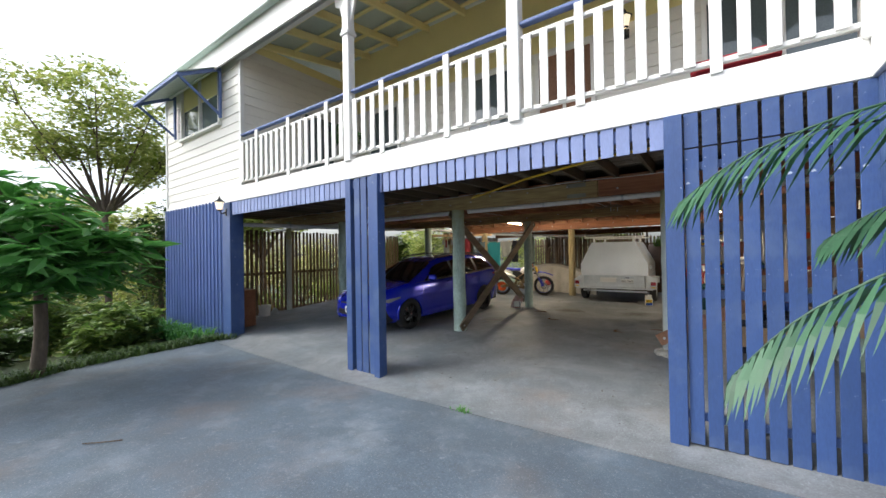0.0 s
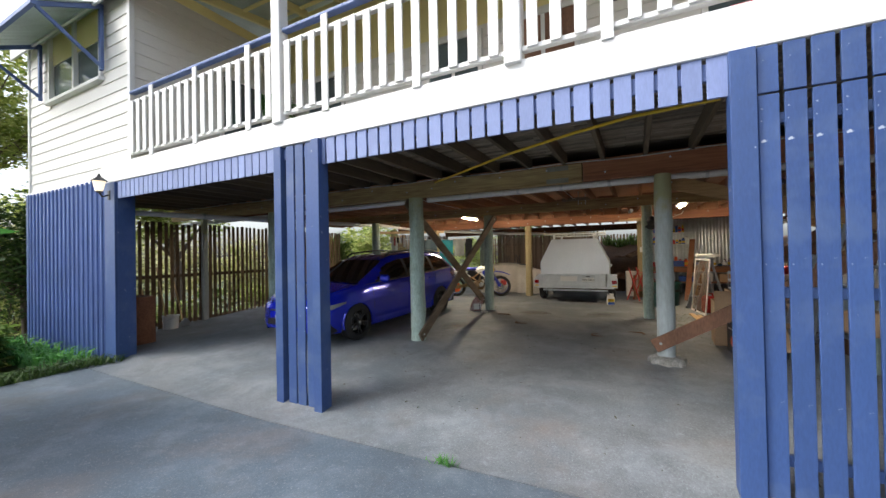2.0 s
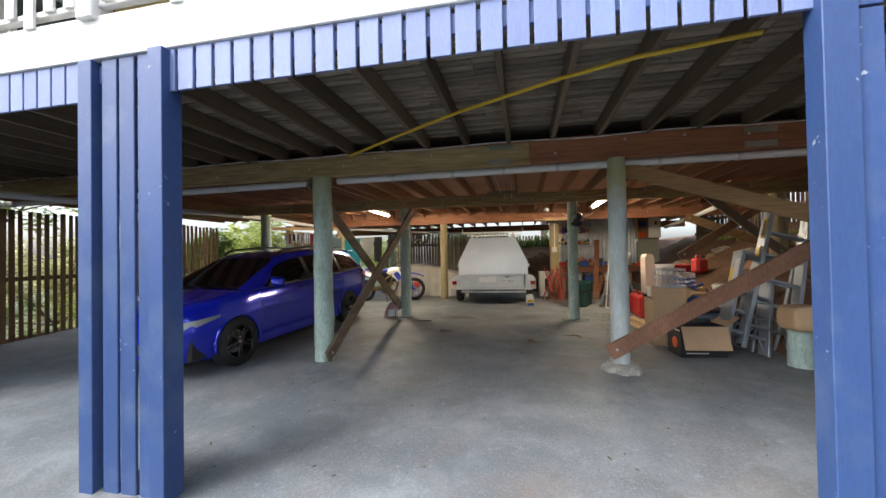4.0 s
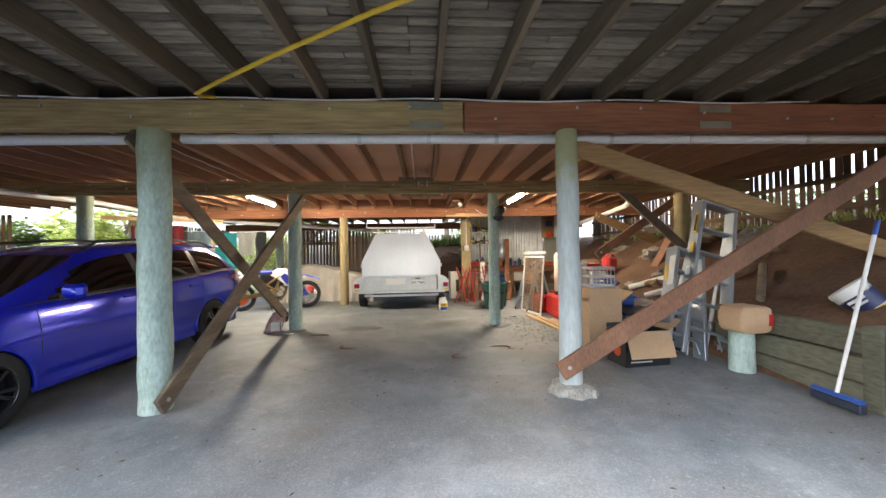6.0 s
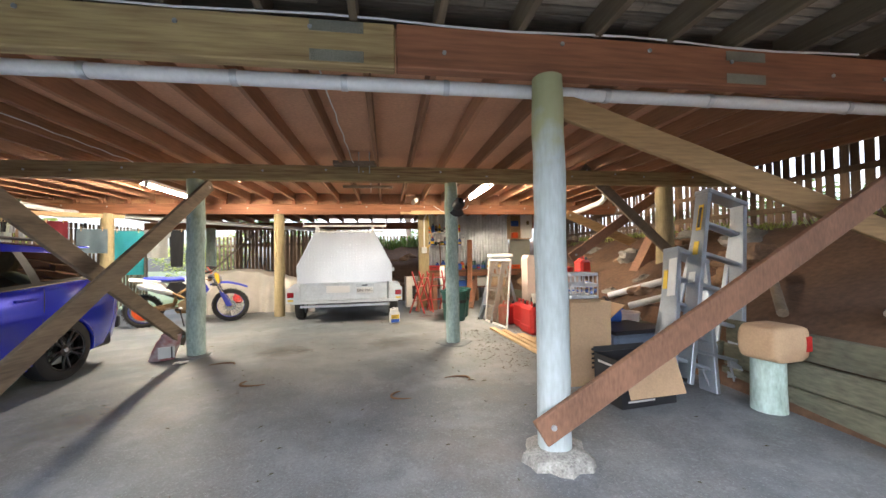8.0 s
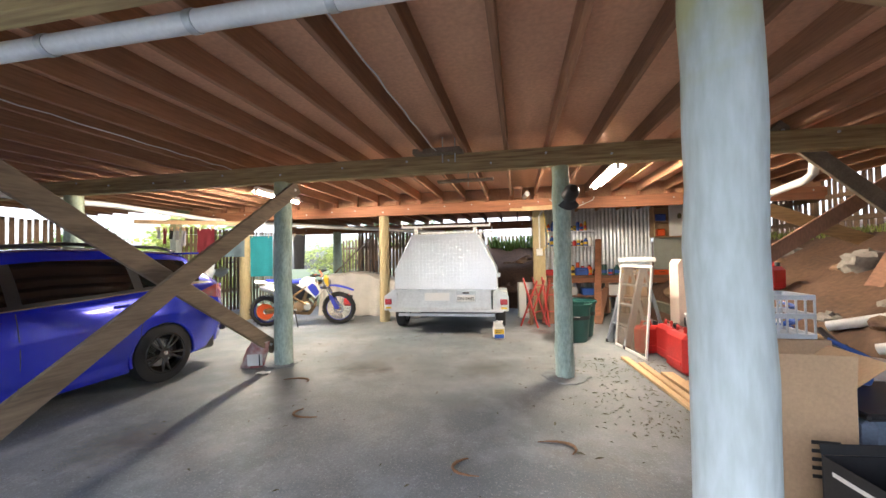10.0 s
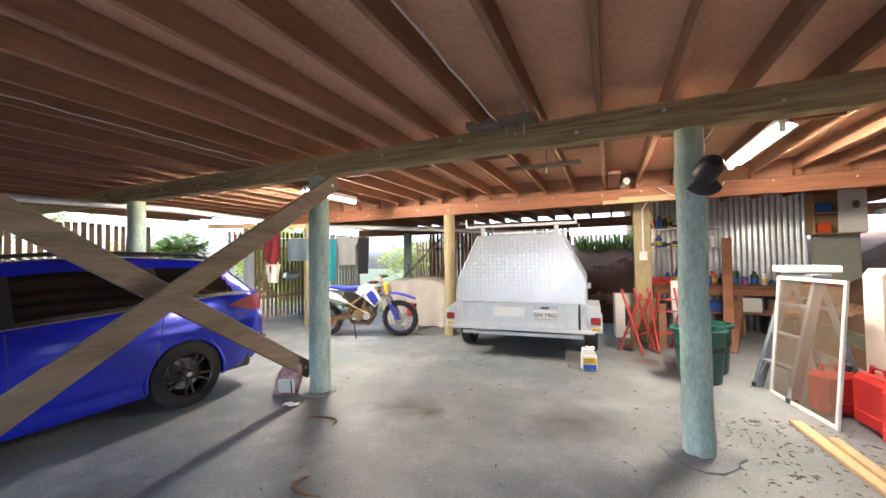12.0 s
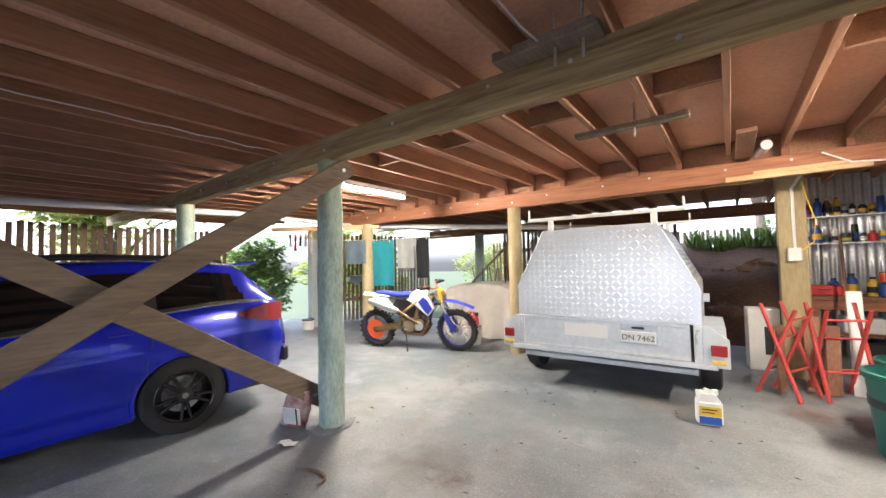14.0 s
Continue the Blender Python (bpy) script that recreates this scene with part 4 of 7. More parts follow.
def car_top():
    """Roof, pillars and glass, sorted by place."""
    parts = {k: G() for k in (("roof", 0), ("windscreen", 0), ("rear_window", 0), ("pillar", 0), *((n, s) for n in ("front_window", "back_window", "quarter_window") for s in (1, -1)))}
    ys = [1.05 + 3.39 * i / 113 for i in range(114)]
    sec = []
    for y in ys:
        zb, wb = smooth_ramp(y, TOPZ) - 0.03, smooth_ramp(y, WIDE) * 0.925
        zr, wr = smooth_ramp(y, ROOFZ), smooth_ramp(y, ROOFW)
        zr = max(zr, zb + 0.012)
        pts = [(lerp(wb, wr, t) + 0.02 * math.sin(t * math.pi), lerp(zb, zr - 0.05 * min(1, (zr - zb) * 3), t)) for t in (0, 0.1, 0.3, 0.5, 0.7, 0.85, 1.0)]
        e = pts[-1]
        pts += [(e[0] * c, lerp(e[1], zr, s)) for c, s in ((0.93, 0.6), (0.8, 0.85), (0.5, 0.97), (0.0, 1.0))]
        sec.append(pts)
    for j in range(len(ys) - 1):
        y = (ys[j] + ys[j + 1]) / 2
        for k in range(10):
            for side in (1, -1):
                if k >= 6:
                    name = "windscreen" if y < 1.86 and k >= 7 else "rear_window" if y > 4.17 and k >= 7 else "roof"
                elif k in (0,):
                    name = "pillar"
                elif y < 1.3 + 0.62 * (k / 6) or y > 4.12 - 0.02 * k or k == 5:
                    name = "roof"
                elif abs(y - 2.42) < 0.05 or abs(y - 3.38) < 0.035:
                    name = "pillar"
                else:
                    name = "front_window" if y < 2.42 else "back_window" if y < 3.38 else "quarter_window"
                q = [(sec[j][k], ys[j]), (sec[j + 1][k], ys[j + 1]), (sec[j + 1][k + 1], ys[j + 1]), (sec[j][k + 1], ys[j])]
                vs = [(p[0] * side, yy, p[1]) for p, yy in q]
                parts[(name, side if name in ("front_window", "back_window", "quarter_window") else 0)].add(vs, [(0, 1, 2, 3) if side > 0 else (3, 2, 1, 0)])
    return parts


def weld(g):
    seen, remap, vs = {}, [], []
    for v in g.v:
        k = (round(v[0], 4), round(v[1], 4), round(v[2], 4))
        if k not in seen:
            seen[k] = len(vs)
            vs.append(v)
        remap.append(seen[k])
    out = G()
    out.v, out.f = vs, [tuple(dict.fromkeys(remap[i] for i in f)) for f in g.f]
    out.f = [f for f in out.f if len(f) > 2]
    return out


def car_wheel(parent, x, y, side):
    w = part("wheel", G().lathe([(0.20, -0.1), (0.225, -0.105), (0.29, -0.1), (0.315, -0.08), (0.318, 0.0), (0.315, 0.08), (0.29, 0.1), (0.225, 0.105), (0.2, 0.1)], 40), RUBBER, parent, smooth=True, m=pose(x, y, 0.315, 0, 90 * side, 0))
    rim = G().lathe([(0.222, 0.104), (0.215, 0.108), (0.205, 0.095), (0.198, 0.02), (0.19, -0.06), (0.0, -0.06)], 40)
    for i in range(5):
        for s in (-1, 1):
            a = 2 * math.pi * i / 5 + s * 0.14
            b = 2 * math.pi * i / 5 + s * 0.19
            rim.beam((0.03 * math.cos(a), 0.03 * math.sin(a), 0.082), (0.207 * math.cos(b), 0.207 * math.sin(b), 0.09), 0.03, 0.03, (0, 0, 1), 0.008)
    rim.lathe([(0.062, 0.06), (0.06, 0.095), (0.045, 0.1), (0, 0.1)], 20)
    part("rim", rim, RIM, w, "gloss black double-spoke alloy rim", smooth=True)
    part("hub_cap", G().lathe([(0.026, 0.1), (0.024, 0.104), (0, 0.104)], 12), CHROME, w)
    part("brake_disc", G().lathe([(0.15, -0.02), (0.15, 0.0), (0.05, 0.0)], 28), GALV, w)


car = thing("station_wagon", "metallic blue station wagon parked on the concrete floor", "car", pose(-6.42, 5.565, -0.115, 1.8, 0, -5.5) @ Matrix.Scale(1.035, 4))
part("body", car_body(), CAR_BLUE, car, smooth=True)
tops = car_top()
for (k, _), g in tops.items():
    part(k, weld(g), CAR_BLUE if k == "roof" else BLACK if k == "pillar" else GLASS_D, car, smooth=True)
part("underside", G().box(-0.80, 0.80, 0.25, 4.3, 0.2, 0.5, 0.03), BLACK, car)
for y in AXLES:
    for side in (1, -1):
        car_wheel(car, 0.80 * side, y, side)
        arch = [(0.872 * side, y + 0.352 * math.cos(a), 0.31 + 0.352 * math.sin(a)) for a in [math.pi * (i / 24 * 1.12 - 0.06) for i in range(25)]]
        part("arch_lip", G().tube(arch, 0.02, 8), CAR_BLUE, car, smooth=True)
        part("arch_liner", G().grid([math.pi * i / 20 for i in range(21)], [0.6, 0.88], lambda a, x: (x * side, y + 0.36 * math.cos(a), 0.31 + 0.36 * math.sin(a))), BLACK, car)
for side in (1, -1):
    part("headlamp", G().grid([0, 0.25, 0.5, 0.75, 1], [0, 0.5, 1], lambda u, v: (side * (smooth_ramp(lerp(0.06, 0.62, u), WIDE) * 0.985 + 0.006), lerp(0.06, 0.62, u), lerp(0.60, 0.70, u) + (v - 0.5) * lerp(0.13, 0.03, u))), LENS_C, car, "clear swept headlamp", smooth=True)
    part("tail_lamp", G().grid([0, 0.25, 0.5, 0.75, 1], [0, 0.5, 1], lambda u, v: (side * (smooth_ramp(lerp(4.02, 4.51, u), WIDE) * 0.985 + 0.008), lerp(4.02, 4.51, u), lerp(0.93, 0.90, u) + (v - 0.45) * lerp(0.02, 0.19, min(1, u * 1.6)))), LENS_R, car, "dark red wraparound tail lamp", smooth=True)
    part("fog_lamp", G().lathe([(0.045, 0), (0.04, 0.015), (0, 0.02)], 14, pose(side * 0.62, 0.075, 0.37, 90, 0, 0)), LENS_C, car)
    mir = part("mirror", G().box(side * 0.98 - 0.1, side * 0.98 + 0.1, 1.44, 1.55, 0.97, 1.1, 0.035), CAR_BLUE, car)
    part("mirror_arm", G().beam((side * 0.84, 1.5, 0.99), (side * 0.92, 1.5, 1.0), 0.06, 0.04), BLACK, car)
    for y in (2.2, 3.2):
        part("door_handle", G().box(side * 0.885 - 0.018, side * 0.885 + 0.018, y - 0.1, y + 0.1, 0.885, 0.91, 0.008), CAR_BLUE, car)
    for y in (1.28, 2.4, 3.33):
        pts = [(side * (smooth_ramp(y, WIDE) * (1 - 0.055 * max(0, t - 0.55) ** 2 / 0.2) * (0.93 + 0.07 * math.sin(min(1, t / 0.55) * math.pi / 2)) + 0.0005), y + (0.0 if y < 3 else 0.16 * max(0, t - 0.5)), lerp(0.24, smooth_ramp(y, TOPZ) - 0.05, t)) for t in [i / 10 for i in range(11)]]
        part("door_seam", G().tube(pts, 0.004, 5), BLACK, car)
    part("roof_rail", G().tube([(side * 0.545, 2.0, 1.42), (side * 0.55, 2.15, 1.495), (side * 0.545, 2.9, 1.535), (side * 0.53, 3.8, 1.49), (side * 0.51, 4.0, 1.44)], 0.017, 8), BLACK, car, "black roof rail", smooth=True)
    part("window_trim", G().tube([(side * (smooth_ramp(y, WIDE) * 0.93 + 0.004), y, smooth_ramp(y, TOPZ) - 0.022) for y in [1.45 + 0.26 * i for i in range(11)]], 0.006, 6), CHROME, car, smooth=True)
part("grille", G().box(-0.46, 0.46, -0.012, 0.05, 0.34, 0.47, 0.02), BLACK, car, "black lower grille")
part("upper_grille", G().box(-0.36, 0.36, -0.010, 0.05, 0.585, 0.62, 0.01), BLACK, car)
part("badge", G().prism([(-0.045, 0.62), (0, 0.55), (0.045, 0.62), (0, 0.69)], -0.022, 0.02), CHROME, car)
pl = part("number_plate", G().box(-0.185, 0.185, -0.03, -0.012, 0.40, 0.53, 0.004), PLASTIC_W, car, "white number plate with dark characters")
part("characters", G().box(-0.14, -0.105, -0.033, -0.03, 0.43, 0.5, 0.001).box(-0.09, -0.055, -0.033, -0.03, 0.43, 0.5, 0.001).box(-0.04, -0.005, -0.033, -0.03, 0.43, 0.5, 0.001).box(0.03, 0.065, -0.033, -0.03, 0.43, 0.5, 0.001).box(0.08, 0.115, -0.033, -0.03, 0.43, 0.5, 0.001), INK, pl)
part("rear_bumper", G().box(-0.70, 0.70, 4.5, 4.575, 0.36, 0.52, 0.03), BLACK, car)
part("spoiler", G().box(-0.52, 0.52, 4.12, 4.34, 1.40, 1.425, 0.01), CAR_BLUE, car)

# ---- box trailer with chequer plate canopy ----
def lozenges(g, o, u, v, inside, pitch=0.06):
    """Raised lozenges of tread plate over the plane o + a u + b v, their lengths turned by turns."""
    o, u, v = Vector(o), Vector(u).normalized(), Vector(v).normalized()
    n = u.cross(v)
    k = 0.7071
    for j in range(40):
        for i in range(-40, 60):
            a, b = (i + 0.5) * pitch, (j + 0.5) * pitch
            if not inside(a, b):
                continue
            s = 1 if (i + j) % 2 else -1
            d, w = (u * k + v * k * s) * 0.024, (u * -k * s + v * k) * 0.008
            c = o + u * a + v * b
            g.add([c - d, c - w, c + d, c + w, c - d * 0.45 + n * 0.004, c + d * 0.45 + n * 0.004], [(0, 1, 4), (1, 5, 4), (1, 2, 5), (2, 3, 5), (3, 4, 5), (3, 0, 4)])
    return g


CHEQUER = mat("chequer plate", (0.80, 0.80, 0.80), 0.33, metal=0.8, var=0.1, scale=2, fine=40, bump=0.05)
TRAILER = mat("galvanised trailer steel", (0.66, 0.69, 0.70), 0.42, metal=0.45, var=0.14, scale=5, fine=25, bump=0.04)
tr = thing("box_trailer", "galvanised box trailer with silver chequer plate canopy", "trailer", pose(-2.45, 12.17, 0, 0, 0, 2.5) @ Matrix.Diagonal((1.035, 1, 1, 1)))
W, LN = 0.90, 2.45
part("tub_side", G().box(-W, -W + 0.04, 0.03, LN, 0.44, 0.80, 0.01), TRAILER, tr)
part("tub_side", G().box(W - 0.04, W, 0.03, LN, 0.44, 0.80, 0.01), TRAILER, tr)
part("tub_floor", G().box(-W, W, 0.03, LN, 0.40, 0.44), TRAILER, tr)
part("tub_front", G().box(-W, W, LN - 0.04, LN, 0.44, 0.80), TRAILER, tr)
tg = part("tailgate", G().box(-0.83, 0.80, -0.01, 0.03, 0.46, 0.795, 0.008).box(-0.83, 0.80, -0.018, -0.008, 0.77, 0.80, 0.004).box(-0.83, 0.80, -0.018, -0.008, 0.455, 0.48, 0.004), TRAILER, tr)
part("rear_sill", G().box(-1.0, 1.0, -0.03, 0.05, 0.395, 0.452, 0.008), TRAILER, tr)
part("axle_beam", G().box(-0.85, 0.85, 0.05, 0.1, 0.31, 0.36), TRAILER, tr)
part("pale_patch", G().box(-0.36, 0.08, -0.0125, -0.0105, 0.60, 0.74, 0.0005), WHITE, tg, "scuffed white paint patch")
npl = part("number_plate", G().box(0.21, 0.52, -0.026, -0.012, 0.585, 0.70, 0.003), PLASTIC_W, tg, "white number plate reading DN 7462")
part("plate_recess", G().box(0.20, 0.54, -0.014, -0.0105, 0.575, 0.785, 0.002), GALV, tg)
part("plate_lamp", G().box(0.31, 0.42, -0.03, -0.012, 0.725, 0.75, 0.006), BLACK, tg)
txt = bpy.data.curves.new("plate_text", "FONT")
txt.body, txt.size, txt.align_x, txt.extrude = "DN 7462", 0.078, "CENTER", 0.001
txt.materials.append(INK)
tob = new("plate_text", txt)
tob.parent = npl
tob.matrix_basis = pose(0.365, -0.0275, 0.612, 90, 0, 0)
for s in (-1, 1):
    part("corner_post", G().box(s * 0.86 - 0.035, s * 0.86 + 0.035, -0.02, 0.05, 0.45, 0.80, 0.006), TRAILER, tr)
    gd = part("lamp_bracket", G().prism([(s * 0.895, 0.80), (s * 0.93, 0.80), (s * 1.09, 0.68), (s * 1.09, 0.42), (s * 0.895, 0.42)], -0.02, 0.01), TRAILER, tr)
    part("tail_lamp", G().box(s * 1.01 - 0.06, s * 1.01 + 0.06, -0.045, -0.02, 0.53, 0.63, 0.008), LENS_R, gd, "square red tail lamp")
    part("reflector", G().box(s * 1.01 - 0.05, s * 1.01 + 0.05, -0.035, -0.021, 0.455, 0.49, 0.004), YEL, gd, "amber reflector")
    part("latch", G().tube([(s * 0.86, -0.03, 0.76), (s * 0.84, -0.05, 0.70), (s * 0.85, -0.04, 0.63)], 0.012, 8), GALV, tr)
    part("mudguard", G().box(s * 0.98 - 0.1, s * 0.98 + 0.1, 0.45, 1.35, 0.70, 0.72).box(s * 0.98 - 0.1, s * 0.98 + 0.1, 0.42, 0.45, 0.52, 0.72).box(s * 0.98 - 0.1, s * 0.98 + 0.1, 1.35, 1.38, 0.52, 0.72), TRAILER, tr)
    wl = part("wheel", G().lathe([(0.19, -0.085), (0.26, -0.09), (0.30, -0.075), (0.31, -0.03), (0.31, 0.03), (0.30, 0.075), (0.26, 0.09), (0.19, 0.085)], 36), RUBBER, tr, smooth=True, m=pose(s * 0.95, 0.80, 0.31, 0, 90 * s, 0))
    part("rim", G().lathe([(0.19, 0.085), (0.18, 0.04), (0.12, 0.02), (0.06, 0.05), (0, 0.05)], 24).lathe([(0.19, -0.085), (0.17, -0.02), (0.0, -0.02)], 24), GALV, wl, smooth=True)
shell = [(-0.895, 0.805), (0.895, 0.805), (0.895, 1.13), (0.57, 1.80), (-0.57, 1.80), (-0.895, 1.13)]
can = part("canopy", G().prism(shell, 0.0, LN - 0.05), CHEQUER, tr, "silver chequer plate canopy")
loz = lozenges(G(), (-0.9, -0.0005, 0.81), (1, 0, 0), (0, 0, 1), lambda a, b: b < 0.97 and abs(a - 0.9) < (0.86 if b < 0.32 else 0.86 - (b - 0.32) * 0.485))
for s in (-1, 1):
    ey = Vector((0, s, 0))
    o = (s * 0.8955, 0.0 if s > 0 else LN - 0.05, 0.81)
    lozenges(loz, o, ey, (0, 0, 1), lambda a, b: 0.04 < a < LN - 0.1 and b < 0.30)
    lozenges(loz, (o[0], o[1], 1.135), ey, (-s * 0.325, 0, 0.67), lambda a, b: 0.04 < a < LN - 0.1 and b < 0.70)
lz = part("tread_relief", loz, CHEQUER, can, "raised lozenges of the tread plate")
lz["kind"] = "stuff"
for s in (-1, 1):
    part("edge_angle", G().beam((s * 0.9, -0.004, 0.81), (s * 0.9, -0.004, 1.13), 0.02, 0.008), TRAILER, can)
    part("edge_angle", G().beam((s * 0.9, -0.004, 1.13), (s * 0.573, -0.004, 1.80), 0.02, 0.008), TRAILER, can)
    part("side_latch", G().box(s * 0.93 - 0.03, s * 0.93 + 0.03, 0.3, 0.34, 1.0, 1.08), GALV, can)
for y in (0.15, 1.9):
    rk = part("rack_bar", G().box(-0.80, 0.80, y - 0.02, y + 0.02, 1.93, 1.97, 0.004), PLASTIC_W, tr, "white roof rack bar")
    for s in (-1, 1):
        part("rack_leg", G().box(s * 0.53 - 0.03, s * 0.53 + 0.03, y - 0.015, y + 0.015, 1.80, 1.93), PLASTIC_W, rk)
        part("rack_stop", G().box(s * 0.79 - 0.01, s * 0.79 + 0.01, y - 0.01, y + 0.01, 1.97, 2.07), PLASTIC_W, rk)
part("drawbar", G().beam((-0.5, LN, 0.42), (0, LN + 1.2, 0.42), 0.06, 0.08).beam((0.5, LN, 0.42), (0, LN + 1.2, 0.42), 0.06, 0.08), TRAILER, tr)
part("jockey_stand", G().cyl((0, LN + 1.1, 0.0), (0, LN + 1.1, 0.6), 0.025), GALV, tr)

# ---- trail motorcycle ----
BIKE_BLUE = mat("blue moulded plastic", (0.035, 0.05, 0.42), 0.35, var=0.12, bump=0.02)
ORANGE = mat("orange anodised metal", (0.75, 0.11, 0.02), 0.4, metal=0.3, var=0.1, bump=0)
MUD = mat("mud-stained metal", (0.24, 0.15, 0.065), 0.7, metal=0.2, var=0.5, scale=14, fine=60, bump=0.4)
ENGINE = mat("cast alloy engine", (0.30, 0.22, 0.13), 0.5, metal=0.6, var=0.3, fine=60, bump=0.2)


def bike_wheel(parent, c, r, w, disc):
    wl = part("wheel", G().lathe([(r - 0.09, -w * 0.35), (r - 0.06, -w * 0.5), (r - 0.02, -w * 0.45), (r - 0.008, -w * 0.2), (r - 0.005, 0), (r - 0.008, w * 0.2), (r - 0.02, w * 0.45), (r - 0.06, w * 0.5), (r - 0.09, w * 0.35)], 48), RUBBER, parent, smooth=True, m=pose(c[0], c[1], c[2], 90, 0, 0))
    kn = G()
    for i in range(44):
        a = 2 * math.pi * i / 44
        m = Matrix.Rotation(a, 4, "Z")
        for s in ((-0.35, 0.35) if i % 2 else (0,)):
            kn.box(r - 0.018, r + 0.008, -0.012, 0.012, (s - 0.16) * w, (s + 0.16) * w, 0.003, m)
    part("tread_knobs", kn, RUBBER, wl)["kind"] = "stuff"
    part("rim", G().lathe([(r - 0.075, -0.02), (r - 0.095, -0.022), (r - 0.095, 0.022), (r - 0.075, 0.02)], 40), BIKE_BLUE if not disc else BIKE_BLUE, wl, "blue rim", smooth=True)
    sp = G()
    for i in range(32):
        a, b = 2 * math.pi * i / 32, 2 * math.pi * (i + (3 if i % 2 else -3)) / 32
        sp.cyl((0.03 * math.cos(b), 0.03 * math.sin(b), 0.02 * (-1) ** i), ((r - 0.09) * math.cos(a), (r - 0.09) * math.sin(a), 0), 0.003, n=4)
    part("spokes", sp, CHROME, wl)
    part("hub", G().lathe([(0, -0.06), (0.03, -0.06), (0.035, 0), (0.03, 0.06), (0, 0.06)], 16), ENGINE, wl, smooth=True)
    part("brake_disc", G().lathe([(0.06, 0.05), (0.11, 0.05), (0.11, 0.054), (0.06, 0.054), (0.06, 0.05)], 28), CHROME if not disc else ORANGE, wl)
    return wl


bk = thing("motorcycle", "muddy blue and white trail motorcycle on its side stand", "motorcycle", pose(-6.33, 12.55, 0.0, 7, 0, 17.5))
bike_wheel(bk, (0, 0, 0.325), 0.325, 0.13, 1)
bike_wheel(bk, (1.48, 0, 0.345), 0.345, 0.09, 0)
for s in (-1, 1):
    part("fork_leg", G().tube([(1.48, 0.085 * s, 0.35), (1.30, 0.09 * s, 0.68)], [0.034, 0.028], 12), BIKE_BLUE, bk, smooth=True)
    part("fork_tube", G().tube([(1.33, 0.09 * s, 0.63), (1.16, 0.095 * s, 0.99)], 0.027, 12), CHROME, bk, smooth=True)
    part("fork_guard", G().beam((1.45, 0.12 * s, 0.35), (1.33, 0.12 * s, 0.62), 0.012, 0.07), BIKE_BLUE, bk)
    part("swing_arm", G().beam((0, 0.09 * s, 0.325), (0.52, 0.07 * s, 0.42), 0.03, 0.065, c=0.01), MUD, bk)
    part("frame_rail", G().tube([(1.14, 0.04 * s, 0.9), (0.85, 0.13 * s, 0.84), (0.55, 0.13 * s, 0.62), (0.5, 0.11 * s, 0.42)], 0.024, 10), MUD, bk, smooth=True)
    part("subframe", G().tube([(0.62, 0.1 * s, 0.86), (0.3, 0.09 * s, 0.9), (0.02, 0.07 * s, 0.92)], 0.012, 8), BLACK, bk, smooth=True)
    part("lower_rail", G().tube([(1.1, 0.03 * s, 0.8), (0.98, 0.07 * s, 0.45), (0.85, 0.1 * s, 0.32), (0.52, 0.1 * s, 0.33)], 0.018, 8), BLACK, bk, smooth=True)
    part("tank_shroud", G().prism([(0.66, 0.88), (0.9, 0.97), (1.08, 0.90), (1.16, 0.74), (1.04, 0.60), (0.94, 0.68), (0.80, 0.80)], 0.13 * s - 0.02, 0.13 * s + 0.02), PLASTIC_W, bk)
    part("radiator", G().box(1.0, 1.06, 0.10 * s - 0.04, 0.10 * s + 0.04, 0.62, 0.84, 0.006), BLACK, bk)
    part("shroud_panel", G().prism([(0.88, 0.84), (0.98, 0.92), (1.05, 0.86), (1.12, 0.72), (1.04, 0.63), (0.97, 0.70)], 0.152 * s - 0.004, 0.152 * s + 0.004), BIKE_BLUE, bk)
    part("side_panel", G().prism([(0.02, 0.94), (0.30, 0.86), (0.40, 0.76), (0.36, 0.64), (0.2, 0.70), (0.06, 0.86)], 0.12 * s - 0.012, 0.12 * s + 0.012), PLASTIC_W, bk)
    part("foot_peg", G().box(0.6, 0.66, 0.14 * s - 0.05 if s < 0 else 0.09, -0.09 if s < 0 else 0.19, 0.36, 0.385), GALV, bk)
    part("hand_grip", G().tube([(1.04, 0.30 * s, 1.12), (1.02, 0.42 * s, 1.11)], 0.019, 10), BLACK, bk, smooth=True)
    part("hand_guard", G().tube([(1.1, 0.2 * s, 1.1), (1.17, 0.33 * s, 1.11), (1.06, 0.44 * s, 1.1)], 0.02, 8), BLACK, bk, smooth=True)
part("engine", G().box(0.62, 0.92, -0.12, 0.12, 0.3, 0.52, 0.05).tube([(0.76, 0, 0.48), (0.86, 0, 0.78)], [0.085, 0.08], 16), ENGINE, bk, smooth=True)
part("clutch_cover", G().lathe([(0.11, 0), (0.1, 0.03), (0.06, 0.045), (0, 0.045)], 24, pose(0.68, -0.12, 0.42, 90, 0, 0)), ENGINE, bk, smooth=True)
part("gear_cover", G().lathe([(0.075, 0), (0.07, 0.03), (0, 0.035)], 24, pose(0.86, -0.12, 0.42, 90, 0, 0)), GALV, bk, smooth=True)
part("exhaust", G().tube([(0.9, -0.03, 0.62), (1.02, -0.06, 0.5), (0.95, -0.12, 0.38), (0.7, -0.15, 0.56), (0.5, -0.15, 0.68)], 0.022, 10), MUD, bk, smooth=True)
part("muffler", G().tube([(0.5, -0.15, 0.68), (0.42, -0.155, 0.71), (0.0, -0.16, 0.84), (-0.05, -0.16, 0.855)], [0.03, 0.055, 0.055, 0.03], 14), GALV, bk, smooth=True)
